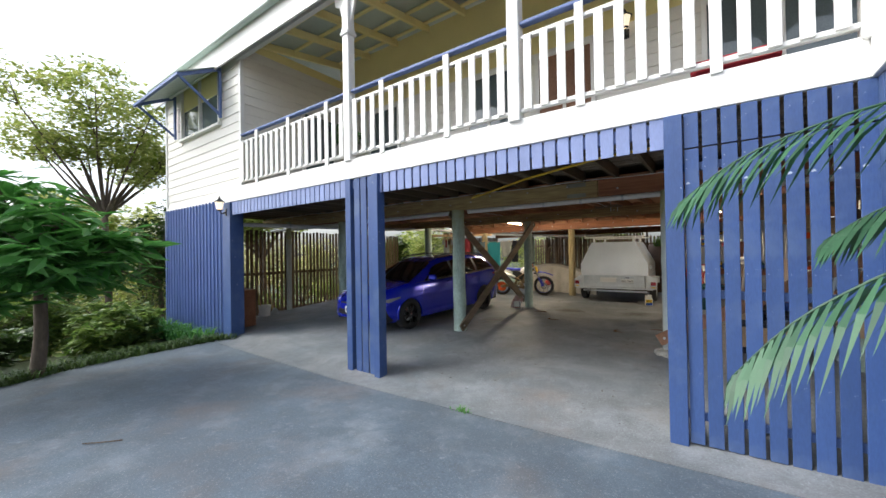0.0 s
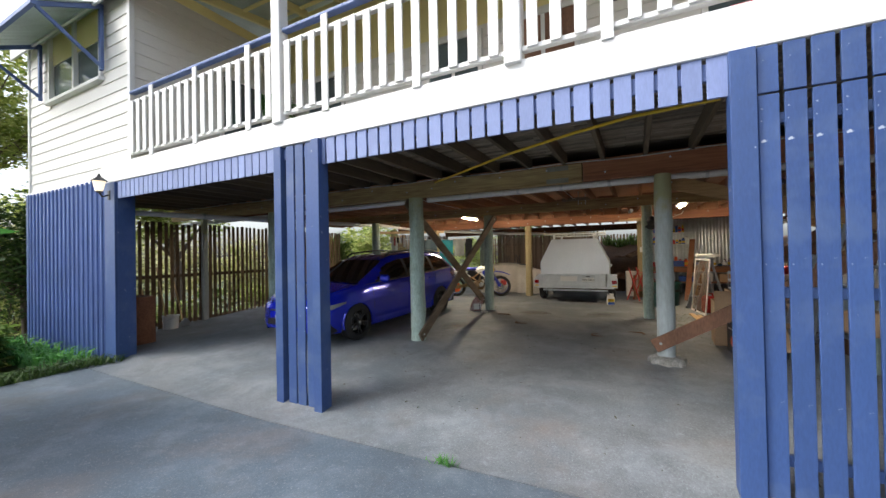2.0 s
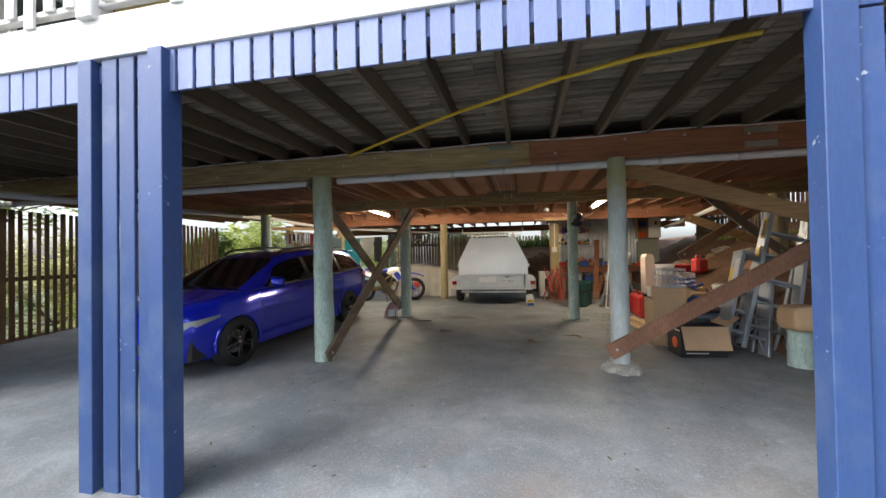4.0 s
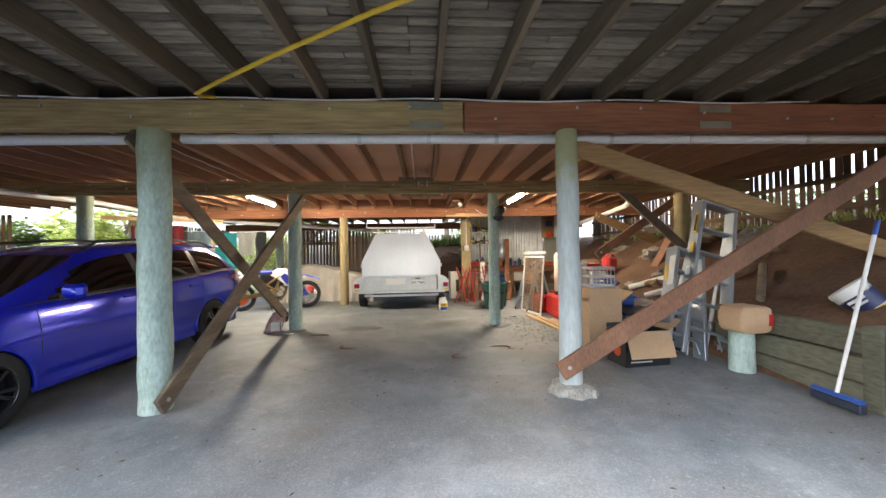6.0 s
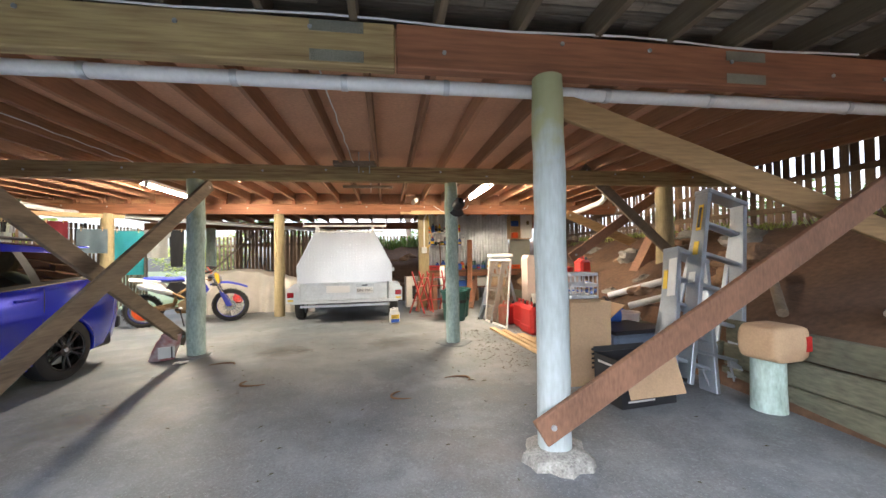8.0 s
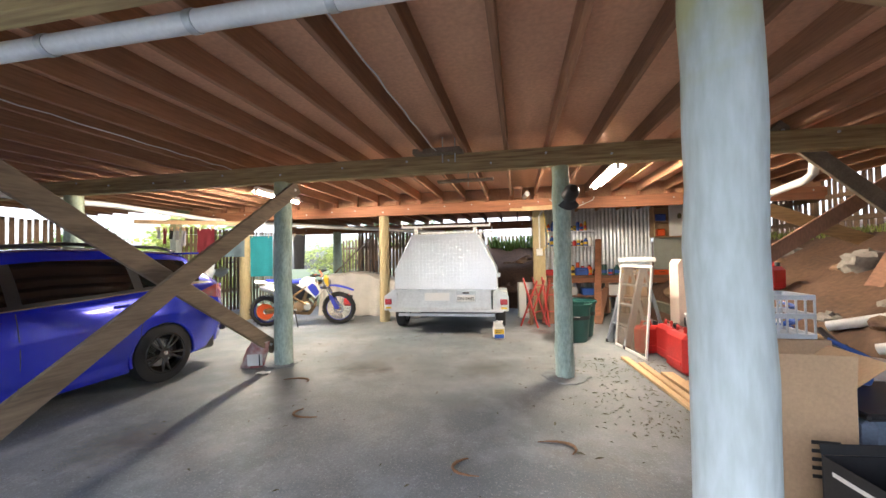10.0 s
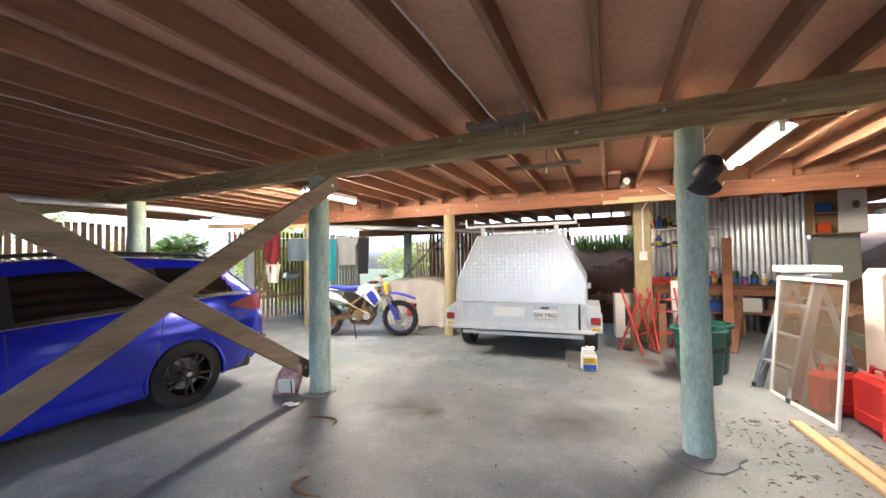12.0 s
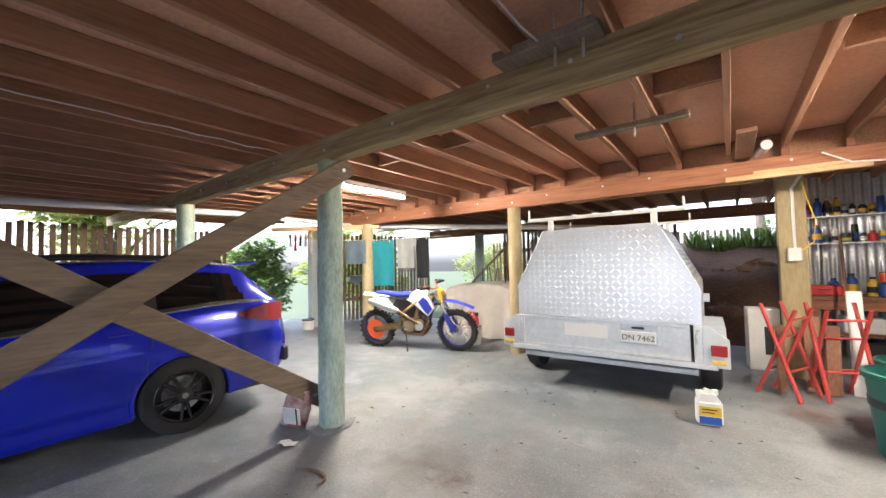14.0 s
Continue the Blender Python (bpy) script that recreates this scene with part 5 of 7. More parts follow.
part("seat", G().tube([(0.02, 0, 0.955), (0.25, 0, 0.945), (0.5, 0, 0.925), (0.75, 0, 0.94), (0.88, 0, 0.965)], [0.035, 0.05, 0.052, 0.05, 0.03], 14), BIKE_BLUE, bk, smooth=True)
part("tank", G().tube([(0.72, 0, 0.86), (0.85, 0, 0.90), (1.02, 0, 0.92)], [0.1, 0.13, 0.08], 14), PLASTIC_W, bk, smooth=True)
part("rear_fender", G().grid([0, 0.25, 0.5, 0.75, 1], [-1, -0.5, 0, 0.5, 1], lambda u, v: (lerp(0.3, -0.20, u), v * lerp(0.10, 0.06, u), 0.93 + 0.05 * u - 0.05 * v * v)).grid([0, 1], [-1, 1], lambda u, v: (lerp(0.3, -0.19, u), v * 0.05, 0.90 + 0.045 * u)), WHITE, bk, smooth=True)
part("front_fender", G().grid([i / 8 for i in range(9)], [-1, -0.5, 0, 0.5, 1], lambda u, v: (lerp(1.08, 1.80, u), v * lerp(0.08, 0.055, abs(u - 0.4)), 0.80 + 0.07 * math.sin(u * 2.6) - 0.16 * max(0, u - 0.4) - 0.03 * v * v)).grid([0, 0.3, 0.6, 1], [-1, 1], lambda u, v: (lerp(1.1, 1.78, u), v * 0.05, 0.78 + 0.07 * math.sin(u * 2.6) - 0.16 * max(0, u - 0.4))), BIKE_BLUE, bk, smooth=True)
part("handlebar", G().tube([(1.02, -0.40, 1.11), (1.06, -0.22, 1.11), (1.14, -0.09, 1.04), (1.14, 0.09, 1.04), (1.06, 0.22, 1.11), (1.02, 0.40, 1.11)], 0.013, 8), ORANGE, bk, smooth=True)
part("headlamp_mask", G().prism([(1.21, 0.80), (1.29, 0.83), (1.27, 1.0), (1.2, 1.04)], -0.075, 0.075), YEL, bk, "yellow front mask")
part("headlamp", G().lathe([(0.06, 0), (0.055, 0.02), (0, 0.03)], 18, pose(1.30, 0, 0.90, 0, 85, 0)), LENS_C, bk, smooth=True)
part("airbox", G().prism([(0.30, 0.66), (0.46, 0.90), (0.95, 0.88), (1.02, 0.72), (0.92, 0.6), (0.6, 0.52)], -0.075, 0.075), BLACK, bk)
part("skid_plate", G().prism([(0.5, 0.34), (0.55, 0.26), (0.9, 0.24), (1.02, 0.42), (0.98, 0.44), (0.86, 0.3), (0.56, 0.3)], -0.1, 0.1), MUD, bk, "mud-caked skid plate")
part("chain", G().tube([(0.0, -0.085, 0.375), (0.3, -0.08, 0.43), (0.58, -0.075, 0.44), (0.6, -0.075, 0.38), (0.3, -0.08, 0.33), (0.0, -0.085, 0.275)], 0.011, 6), MUD, bk)
part("triple_clamp", G().box(1.08, 1.2, -0.12, 0.12, 0.94, 0.98, 0.01).box(1.15, 1.27, -0.12, 0.12, 0.78, 0.82, 0.01), BLACK, bk)
part("chain_guard", G().lathe([(0.05, 0.06), (0.17, 0.06), (0.17, 0.068), (0.05, 0.068), (0.05, 0.06)], 28, pose(0, -0.01, 0.325, 90, 0, 0)), ORANGE, bk)
part("side_stand", G().tube([(0.6, -0.12, 0.36), (0.7, -0.30, 0.03)], 0.012, 8), BLACK, bk, smooth=True)
part("shock_spring", G().tube([(0.5 + 0.03 * math.cos(i) + i * 0.0035, 0.03 * math.sin(i), 0.48 + i * 0.0065) for i in range(50)], 0.007, 5), YEL, bk)

# ---- loose things under the house ----
def bucket(x, y, z, r, h, material, label, tilt=(0, 0, 0), lidded=None, name="bucket"):
    b = thing(name, label, "bucket", pose(x, y, z, *tilt))
    part("body", G().lathe([(0, 0), (r * 0.86, 0), (r, h), (r * 1.04, h), (r * 1.04, h - 0.02), (r, h - 0.03)], 26).lathe([(r * 0.97, h), (r * 0.84, 0.02), (0, 0.02)], 26), material, b, smooth=True)
    part("rim", G().lathe([(r * 1.0, h - 0.03), (r * 1.05, h - 0.025), (r * 1.05, h + 0.004), (r * 0.97, h + 0.004)], 26), material, b, smooth=True)
    part("bail_handle", G().tube([(r * 1.03, 0, h - 0.02), (r * 0.9, -r * 0.6, h - 0.08), (0, -r * 1.08, h - 0.11), (-r * 0.9, -r * 0.6, h - 0.08), (-r * 1.03, 0, h - 0.02)], 0.004, 6), GALV, b)
    if lidded:
        part("lid", G().lathe([(0, h + 0.012), (r * 1.02, h + 0.012), (r * 1.06, h - 0.01), (r * 1.06, h - 0.03)], 26), lidded, b, smooth=True)
    return b


def carton(name, x0, x1, y0, y1, z0, h, material, label, flaps=(), rz=0):
    """An open box of four thick sides with flaps."""
    cx, cy = (x0 + x1) / 2, (y0 + y1) / 2
    b = thing(name, label, "box", pose(cx, cy, z0, 0, 0, rz))
    w, d, t = (x1 - x0) / 2, (y1 - y0) / 2, 0.006
    part("front", G().box(-w, w, -d, -d + t, 0, h, 0.002), material, b)
    part("rear", G().box(-w, w, d - t, d, 0, h, 0.002), material, b)
    part("side", G().box(-w, -w + t, -d + t, d - t, 0, h, 0.002), material, b)
    part("side", G().box(w - t, w, -d + t, d - t, 0, h, 0.002), material, b)
    part("bottom", G().box(-w + t, w - t, -d + t, d - t, 0, t, 0.001), material, b)
    for side, ang, ln, fm in flaps:
        a = radians(ang)
        if side == "front":
            part("flap", G().beam((0, -d, h), (0, -d - ln * math.cos(a), h + ln * math.sin(a)), 2 * w, t, (0, -math.sin(a), -math.cos(a))), fm, b)
        if side == "rear":
            part("flap", G().beam((0, d, h), (0, d + ln * math.cos(a), h + ln * math.sin(a)), 2 * w, t, (0, math.sin(a), -math.cos(a))), fm, b)
        if side == "right":
            part("flap", G().beam((w, 0, h), (w + ln * math.cos(a), 0, h + ln * math.sin(a)), 2 * d, t, (-math.sin(a), 0, math.cos(a))), fm, b)
    return b


# jug in front of the trailer
jug = thing("plastic_jug", "white plastic chemical jug with yellow and blue label", "jug", pose(-1.49, 11.9, 0, 0, 0, 12))
part("body", G().box(-0.095, 0.095, -0.065, 0.065, 0, 0.22, 0.025).prism([(-0.09, 0.2), (0.09, 0.2), (0.05, 0.27), (-0.06, 0.27)], -0.055, 0.055), PLASTIC_W, jug)
part("handle", G().tube([(-0.075, 0, 0.21), (-0.08, 0, 0.285), (-0.02, 0, 0.30), (0.03, 0, 0.275)], 0.014, 8), PLASTIC_W, jug, smooth=True)
part("cap", G().cyl((0.05, 0, 0.26), (0.05, 0, 0.30), 0.024, n=14), PLASTIC_W, jug, smooth=True)
part("label", G().box(-0.08, 0.08, -0.0675, -0.064, 0.09, 0.17, 0.001), YEL, jug, "yellow label")
part("label_band", G().box(-0.08, 0.08, -0.0675, -0.064, 0.02, 0.085, 0.001), BLUE_P, jug, "blue label band")
part("label_text", G().box(-0.06, 0.05, -0.069, -0.0675, 0.14, 0.15, 0.0005).box(-0.06, 0.03, -0.069, -0.0675, 0.115, 0.124, 0.0005), INK, jug)

# feed bag by the pole
bag = thing("feed_bag", "crumpled red and white printed feed bag", "bag", pose(-4.55, 9.83, 0, 8, 0, 20))
rb = random.Random(11)
def bag_pt(u, v):
    a = 2 * math.pi * u
    pinch = 1 - 0.5 * max(0, v - 0.6)
    return (0.14 * math.cos(a) * pinch + 0.12 * v + 0.015 * noise.noise((u * 9, v * 6, 3)), 0.08 * math.sin(a) * pinch + 0.015 * noise.noise((u * 9, v * 6, 7)), 0.34 * v)
part("sack_body", G().grid([i / 24 for i in range(25)], [i / 12 for i in range(13)], bag_pt), mat("bag print", (0.24, 0.035, 0.03), 0.5, var=0.3, scale=9, col2=(0.55, 0.5, 0.48), bump=0.15, mottle=0.9), bag, smooth=True)
part("white_panel", G().box(-0.02, 0.16, -0.105, -0.095, 0.05, 0.2, 0.003), PLASTIC_W, bag)
part("bar_print", G().box(0.12, 0.135, -0.109, -0.104, 0.05, 0.2, 0.001), INK, bag)

# red folding trestles
def trestle(m):
    t = thing("folding_trestle", "red painted folding steel trestle leaning upright", "trestle", m, group="red trestles")
    for s in (-1, 1):
        part("leg", G().tube([(0.2 * s, -0.18, 0.0), (0.2 * s, 0.12, 0.95)], 0.019, 10), RED_P, t, smooth=True)
        part("leg", G().tube([(0.17 * s, 0.2, 0.0), (0.17 * s, -0.16, 0.9)], 0.019, 10), RED_P, t, smooth=True)
    for z, y in ((0.28, -0.09), (0.6, 0.01)):
        part("cross_bar", G().cyl((-0.2, y, z), (0.2, y, z), 0.012, n=8), RED_P, t, smooth=True)
    part("cross_bar", G().cyl((-0.17, 0.09, 0.27), (0.17, 0.09, 0.27), 0.012, n=8), RED_P, t, smooth=True)
    part("cross_bar", G().cyl((-0.17, -0.12, 0.8), (0.17, -0.12, 0.8), 0.012, n=8), RED_P, t, smooth=True)
    part("board", G().box(-0.1, 0.02, 0.02, 0.05, 0.02, 0.72, 0.004), BRACE, t, "reddish timber board")
    return t


trestle(pose(-0.86, 13.2, 0, 0, 0, 62))
trestle(pose(-0.45, 13.33, 0, 0, 0, 20))
solid("timber_plank", G().beam((-0.28, 13.5, 0.0), (-0.26, 13.75, 1.05), 0.12, 0.03), PLASTIC_W, "white painted board standing against the post", "board")
solid("timber_plank", G().beam((-0.62, 13.42, 0.0), (-0.60, 13.8, 0.75), 0.14, 0.035), BRACE, "reddish offcut board standing among trestles", "board")
wb = thing("cardboard_box", "tall narrow white carton with black lettering", "box", pose(-1.0, 14.3, 0, 0, 0, 8))
part("carton", G().box(-0.16, 0.16, -0.12, 0.12, 0, 0.78, 0.005), PLASTIC_W, wb)
part("lettering", G().box(0.0, 0.09, -0.1235, -0.12, 0.2, 0.55, 0.001), INK, wb, "black printed lettering")

# green bins
def bin_can(x, y, label):
    b = thing("garbage_bin", label, "bin", pose(x, y, 0), group="green bins")
    part("body", G().lathe([(0, 0), (0.2, 0), (0.215, 0.02), (0.265, 0.56), (0.285, 0.56), (0.29, 0.60), (0.265, 0.605)], 30).lathe([(0.26, 0.6), (0.2, 0.03), (0, 0.03)], 30), GREEN_P, b, smooth=True)
    part("band", G().lathe([(0.245, 0.36), (0.255, 0.36), (0.258, 0.42), (0.25, 0.42)], 30), BLACK, b, smooth=True)
    part("hand_hold", G().box(-0.06, 0.06, -0.295, -0.25, 0.38, 0.42, 0.01), BLACK, b)


bin_can(-0.28, 11.95, "dark green plastic garbage bin without lid")
bin_can(-0.12, 12.4, "green plastic garbage bin beside the other")

# fly screen leaning on a step ladder
fs = thing("fly_screen", "white aluminium framed fly screen leaning on a ladder", "screen", pose(0.30, 11.72, 0, 0, 0, -80))
FL, FH = 0.92, 1.23
for nm, g in (("frame_bar", G().box(0, FL, -0.012, 0.012, 0, 0.035)), ("frame_bar", G().box(0, FL, -0.012, 0.012, FH - 0.035, FH)), ("frame_bar", G().box(0, 0.035, -0.012, 0.012, 0.036, FH - 0.036)), ("frame_bar", G().box(FL - 0.035, FL, -0.012, 0.012, 0.036, FH - 0.036))):
    part(nm, g, WHITE, fs, m=pose(0, 0, 0, -5, 0, 0))
mesh_m = bpy.data.materials.new("fly mesh")
mesh_m.use_nodes = True
mn, ml = mesh_m.node_tree.nodes, mesh_m.node_tree.links
mt, mm = mn.new("ShaderNodeBsdfTransparent"), mn.new("ShaderNodeMixShader")
mm.inputs["Fac"].default_value = 0.28
mn["Principled BSDF"].inputs["Base Color"].default_value = (0.28, 0.2, 0.13, 1)
ml.new(mt.outputs[0], mm.inputs[1])
ml.new(mn["Principled BSDF"].outputs[0], mm.inputs[2])
ml.new(mm.outputs[0], mn["Material Output"].inputs["Surface"])
part("screen_mesh", G().box(0.035, FL - 0.035, -0.002, 0.002, 0.036, FH - 0.036, 0.0005), mesh_m, fs, "brown woven fly mesh", m=pose(0, 0, 0, -5, 0, 0))


def step_ladder(m, h, w0, w1, spread, steps, label, rear=True, deep=0.09):
    """A step ladder: tapering stiles, flat treads, top cap, rear frame."""
    l = thing("step_ladder", label, "ladder", m, group="aluminium ladders")
    for s in (-1, 1):
        part("stile", G().beam((w0 * s, -spread, 0), (w1 * s, 0, h), 0.05, deep, (0, 1, 0.3)), ALU, l)
        part("foot", G().box(w0 * s - 0.025, w0 * s + 0.025, -spread - 0.05, -spread + 0.05, 0, 0.05, 0.008), BLACK, l)
        if rear:
            part("rear_stile", G().beam((w0 * 0.95 * s, spread, 0), (w1 * 0.95 * s, 0.02, h - 0.05), 0.025, 0.05, (0, 1, -0.3)), ALU, l)
        part("tread_brace", G().beam((w0 * s, -spread, 0.06), (w0 * s * 0.6, -spread * 0.86, h / (steps + 1)), 0.015, 0.02), ALU, l)
    for i in range(1, steps + 1):
        t = i / (steps + 1)
        ww, y = lerp(w0, w1, t), lerp(-spread, 0, t)
        part("tread", G().box(-ww, ww, y - 0.04, y + 0.05, t * h - 0.02, t * h + 0.01, 0.005), ALU, l)
        if rear and i % 2 == 1:
            part("rear_rail", G().box(-ww * 0.95, ww * 0.95, -y - 0.01, -y + 0.015, t * h - 0.03, t * h, 0.004), ALU, l)
    part("top_cap", G().box(-w1 - 0.03, w1 + 0.03, -0.09, 0.09, h - 0.02, h + 0.03, 0.01), ALU, l)
    return l


step_ladder(pose(0.62, 11.75, 0, 0, 0, -75), 1.22, 0.25, 0.19, 0.32, 3, "small grey aluminium step ladder behind the fly screen")
solid("pale_board", G().box(0.42, 0.86, 11.6, 11.95, 1.26, 1.33, 0.01), PLASTIC_W, "pale box lying on top of the step ladder", "box")
lad = step_ladder(pose(1.36, 7.68, 0.0, -5, 16, 4), 1.93, 0.30, 0.23, 0.13, 5, "tall aluminium double step ladder folded and leaning", deep=0.15)
part("sticker", G().beam((-0.281, -0.04, 1.50), (-0.268, -0.03, 1.78), 0.006, 0.055, (0, 1, 0), 0.001), YEL, lad, "yellow and black warning sticker")
part("sticker_print", G().beam((-0.284, -0.04, 1.53), (-0.273, -0.03, 1.75), 0.006, 0.03, (0, 1, 0), 0.001), INK, lad)
part("sticker", G().beam((-0.293, -0.05, 1.24), (-0.284, -0.045, 1.38), 0.006, 0.055, (0, 1, 0), 0.001), YEL, lad, "yellow warning sticker")
part("sticker", G().beam((-0.305, -0.06, 0.95), (-0.299, -0.055, 1.06), 0.006, 0.07, (0, 1, 0), 0.001), PLASTIC_W, lad, "white paper sticker")
lad2 = step_ladder(pose(1.08, 7.6, 0.0, -10, 19, 10), 1.34, 0.28, 0.2, 0.1, 4, "shorter aluminium step ladder folded and leaning", deep=0.17)
part("name_strip", G().beam((-0.262, -0.065, 0.84), (-0.236, -0.045, 1.24), 0.006, 0.085, (0, 1, 0), 0.001), PLASTIC_W, lad2, "white strip with dark lettering")
for i in range(6):
    z = 0.94 + i * 0.042
    part("strip_letter", G().beam((-0.2605 + (z - 0.84) * 0.065, -0.062 + (z - 0.84) * 0.05, z), (-0.2590 + (z - 0.84) * 0.065, -0.0605 + (z - 0.84) * 0.05, z + 0.028), 0.006, 0.045, (0, 1, 0), 0.001), INK, lad2)
part("sticker", G().beam((-0.256, 0.01, 0.92), (-0.243, 0.02, 1.12), 0.006, 0.045, (0, 1, 0), 0.001), YEL, lad2, "yellow sticker")

# red fuel cans
def fuel_can(x, y, rz, label, w=0.42, h=0.44, d=0.2):
    c = thing("fuel_can", label, "fuel can", pose(x, y, 0, 0, 0, rz), group="red fuel cans")
    part("body", G().box(-w / 2, w / 2, -d / 2, d / 2, 0, h, 0.045), RED, c)
    part("handle", G().tube([(-w * 0.3, 0, h - 0.02), (-w * 0.25, 0, h + 0.055), (w * 0.1, 0, h + 0.055), (w * 0.15, 0, h - 0.02)], 0.02, 8), RED, c, smooth=True)
    part("cap", G().cyl((w * 0.34, 0, h - 0.01), (w * 0.38, 0, h + 0.05), 0.034, n=14), BLACK, c, smooth=True)
    part("panel_ridge", G().box(-w * 0.36, w * 0.36, -d / 2 - 0.008, d / 2 + 0.008, h * 0.2, h * 0.32, 0.008), RED, c)
    return c


fuel_can(0.78, 10.92, -85, "red plastic fuel can on the floor")
fuel_can(0.74, 10.42, -86, "red plastic fuel can on the floor", 0.48, 0.45, 0.22)
fuel_can(0.62, 11.28, 20, "red plastic fuel can behind the fly screen", 0.34, 0.38)

# boards on the floor
for a, b, w in (((0.20, 10.86, 0.018), (0.34, 9.05, 0.018), 0.09), ((0.30, 10.5, 0.045), (0.38, 9.02, 0.045), 0.07), ((0.46, 10.15, 0.04), (0.55, 8.5, 0.05), 0.13), ((0.60, 9.9, 0.03), (0.68, 8.4, 0.03), 0.1)):
    solid("timber_plank", G().beam(a, b, w, 0.035), PINE, "pale pine board lying on the floor", "board", group="boards on the floor")

# white bollard post and stacked goods
solid("newel_post", G().prism([(-0.11, 0), (0.11, 0), (0.11, 1.22), (0.06, 1.29), (-0.06, 1.29), (-0.11, 1.22)], -0.11, 0.11, pose(1.32, 11.95, 0.0, 0, 0, 12)), mat("pinkish primer", (0.66, 0.55, 0.47), 0.7, var=0.12, scale=4), "pinkish white square timber post standing upright", "post")
PINKBOX = mat("dusty pale carton", (0.55, 0.46, 0.42), 0.8, var=0.15, scale=4)
carton("cardboard_box", 1.45, 1.75, 11.45, 11.8, 0.42, 0.36, PINKBOX, "dusty pale carton stacked on goods")
carton("cardboard_box", 1.78, 2.1, 11.3, 11.75, 0.5, 0.36, PINKBOX, "dusty pale carton stacked on goods")
bucket(1.6, 11.65, 0.8, 0.2, 0.24, PLASTIC_W, "large white plastic bucket on cartons")
bucket(1.2, 11.15, 0.36, 0.14, 0.2, PLASTIC_W, "white plastic bucket of small parts")
bucket(1.36, 10.9, 0.36, 0.06, 0.28, PLASTIC_W, "tall narrow white tub", name="tub")
bucket(1.5, 10.85, 0.36, 0.07, 0.16, PLASTIC_W, "white plastic tub with blue lid", lidded=BLUE_P, name="tub")
solid("storage_crate", G().box(0.98, 1.7, 10.75, 11.4, 0.0, 0.36, 0.02), BLACK, "black plastic storage crate under small tubs", "crate")
solid("storage_crate", G().box(1.3, 1.8, 11.42, 12.3, 0.0, 0.42, 0.02), BLACK, "dark storage box under cartons", "box")
solid("storage_crate", G().box(1.78, 2.15, 11.2, 12.0, 0.3, 0.5, 0.02), BLUE_P, "blue plastic box in the clutter", "box")
tub = thing("laundry_tub", "shallow red plastic tub on the stack", "tub", pose(2.0, 12.1, 0.86))
part("body", G().lathe([(0, 0), (0.3, 0), (0.36, 0.16), (0.38, 0.16)], 28).lathe([(0.35, 0.16), (0.29, 0.02), (0, 0.02)], 28), RED, tub, smooth=True)
solid("storage_crate", G().box(1.7, 2.4, 11.85, 12.6, 0.5, 0.86, 0.02), BLACK, "dark box carrying a red tub", "box")
fuel_can(2.3, 11.5, 30, "red plastic fuel can high on the clutter", 0.34, 0.32).matrix_world = pose(2.25, 11.45, 0.86, 0, 0, 30)
rnd = random.Random(21)
for i in range(16):
    x, y = rnd.uniform(1.2, 1.75), rnd.uniform(9.2, 10.7)
    a = rnd.uniform(0, 3.1)
    mt_ = rnd.choice([BLUE_P, CHROME, PINE, BLACK, PVC, RED])
    ln = rnd.uniform(0.25, 0.6)
    z = 0.40 + 0.03 * i / 2
    solid("tool_rod", G().cyl((x, y, z), (x + ln * math.cos(a), y + ln * math.sin(a), z + rnd.uniform(-0.05, 0.15)), rnd.uniform(0.012, 0.03), n=8), mt_, "loose tool or rod in a heap of clutter", "tool", group="heap of tools", smooth=True)
solid("tool_chest", G().box(1.0, 1.72, 9.5, 10.6, 0.0, 0.40, 0.03), BLACK, "low black tool chest under loose tools", "chest")
solid("tool_bag", G().box(0.92, 1.4, 8.75, 9.35, 0.0, 0.3, 0.06), BLACK, "black tool bag on the floor", "bag")
solid("cable_coil", G().tube([(1.35 + 0.18 * math.cos(i * 0.5), 9.9 + 0.18 * math.sin(i * 0.5), 0.62 + 0.006 * i) for i in range(40)], 0.014, 6), BLUE_P, "coil of blue hose on the tool chest", "hose", smooth=True)

# cartons near the whitewashed pole
bc = carton("cardboard_box", 0.18, 0.60, 7.9, 8.35, -0.02, 0.67, CARD, "tall brown cardboard box with open flap and printed lines", [("front", 85, 0.17, CARD), ("right", 40, 0.2, CARD)], -3)
for i in range(5):
    part("printed_line", G().box(0.0, 0.13 - 0.015 * (i % 3), -0.2275, -0.225, 0.36 - i * 0.045, 0.38 - i * 0.045, 0.0005), INK, bc)
bb = carton("cardboard_box", 0.30, 0.86, 7.36, 7.72, -0.02, 0.40, BLACK, "black printed appliance box with open flaps", [("front", -70, 0.3, CARD), ("right", 35, 0.2, CARD), ("rear", 80, 0.05, BLACK)], 6)
part("printed_line", G().box(-0.22, 0.05, -0.1845, -0.1815, 0.05, 0.065, 0.0005), PLASTIC_W, bb)
part("printed_picture", G().lathe([(0.07, 0), (0.05, 0.004), (0, 0.005)], 20, pose(-0.2815, -0.02, 0.17, 0, -90, 0)), ORANGE, bb, "orange printed picture")
part("printed_line", G().box(-0.2835, -0.281, -0.15, 0.12, 0.33, 0.35, 0.0005), PLASTIC_W, bb)
cont = thing("storage_tub", "grey plastic storage tub with blue contents", "tub", pose(0.95, 8.25, 0, 0, 0, 8))
part("body", G().box(-0.3, 0.3, -0.25, 0.25, 0.0, 0.46, 0.04), mat("smoky plastic", (0.16, 0.2, 0.27), 0.3, var=0.2), cont)
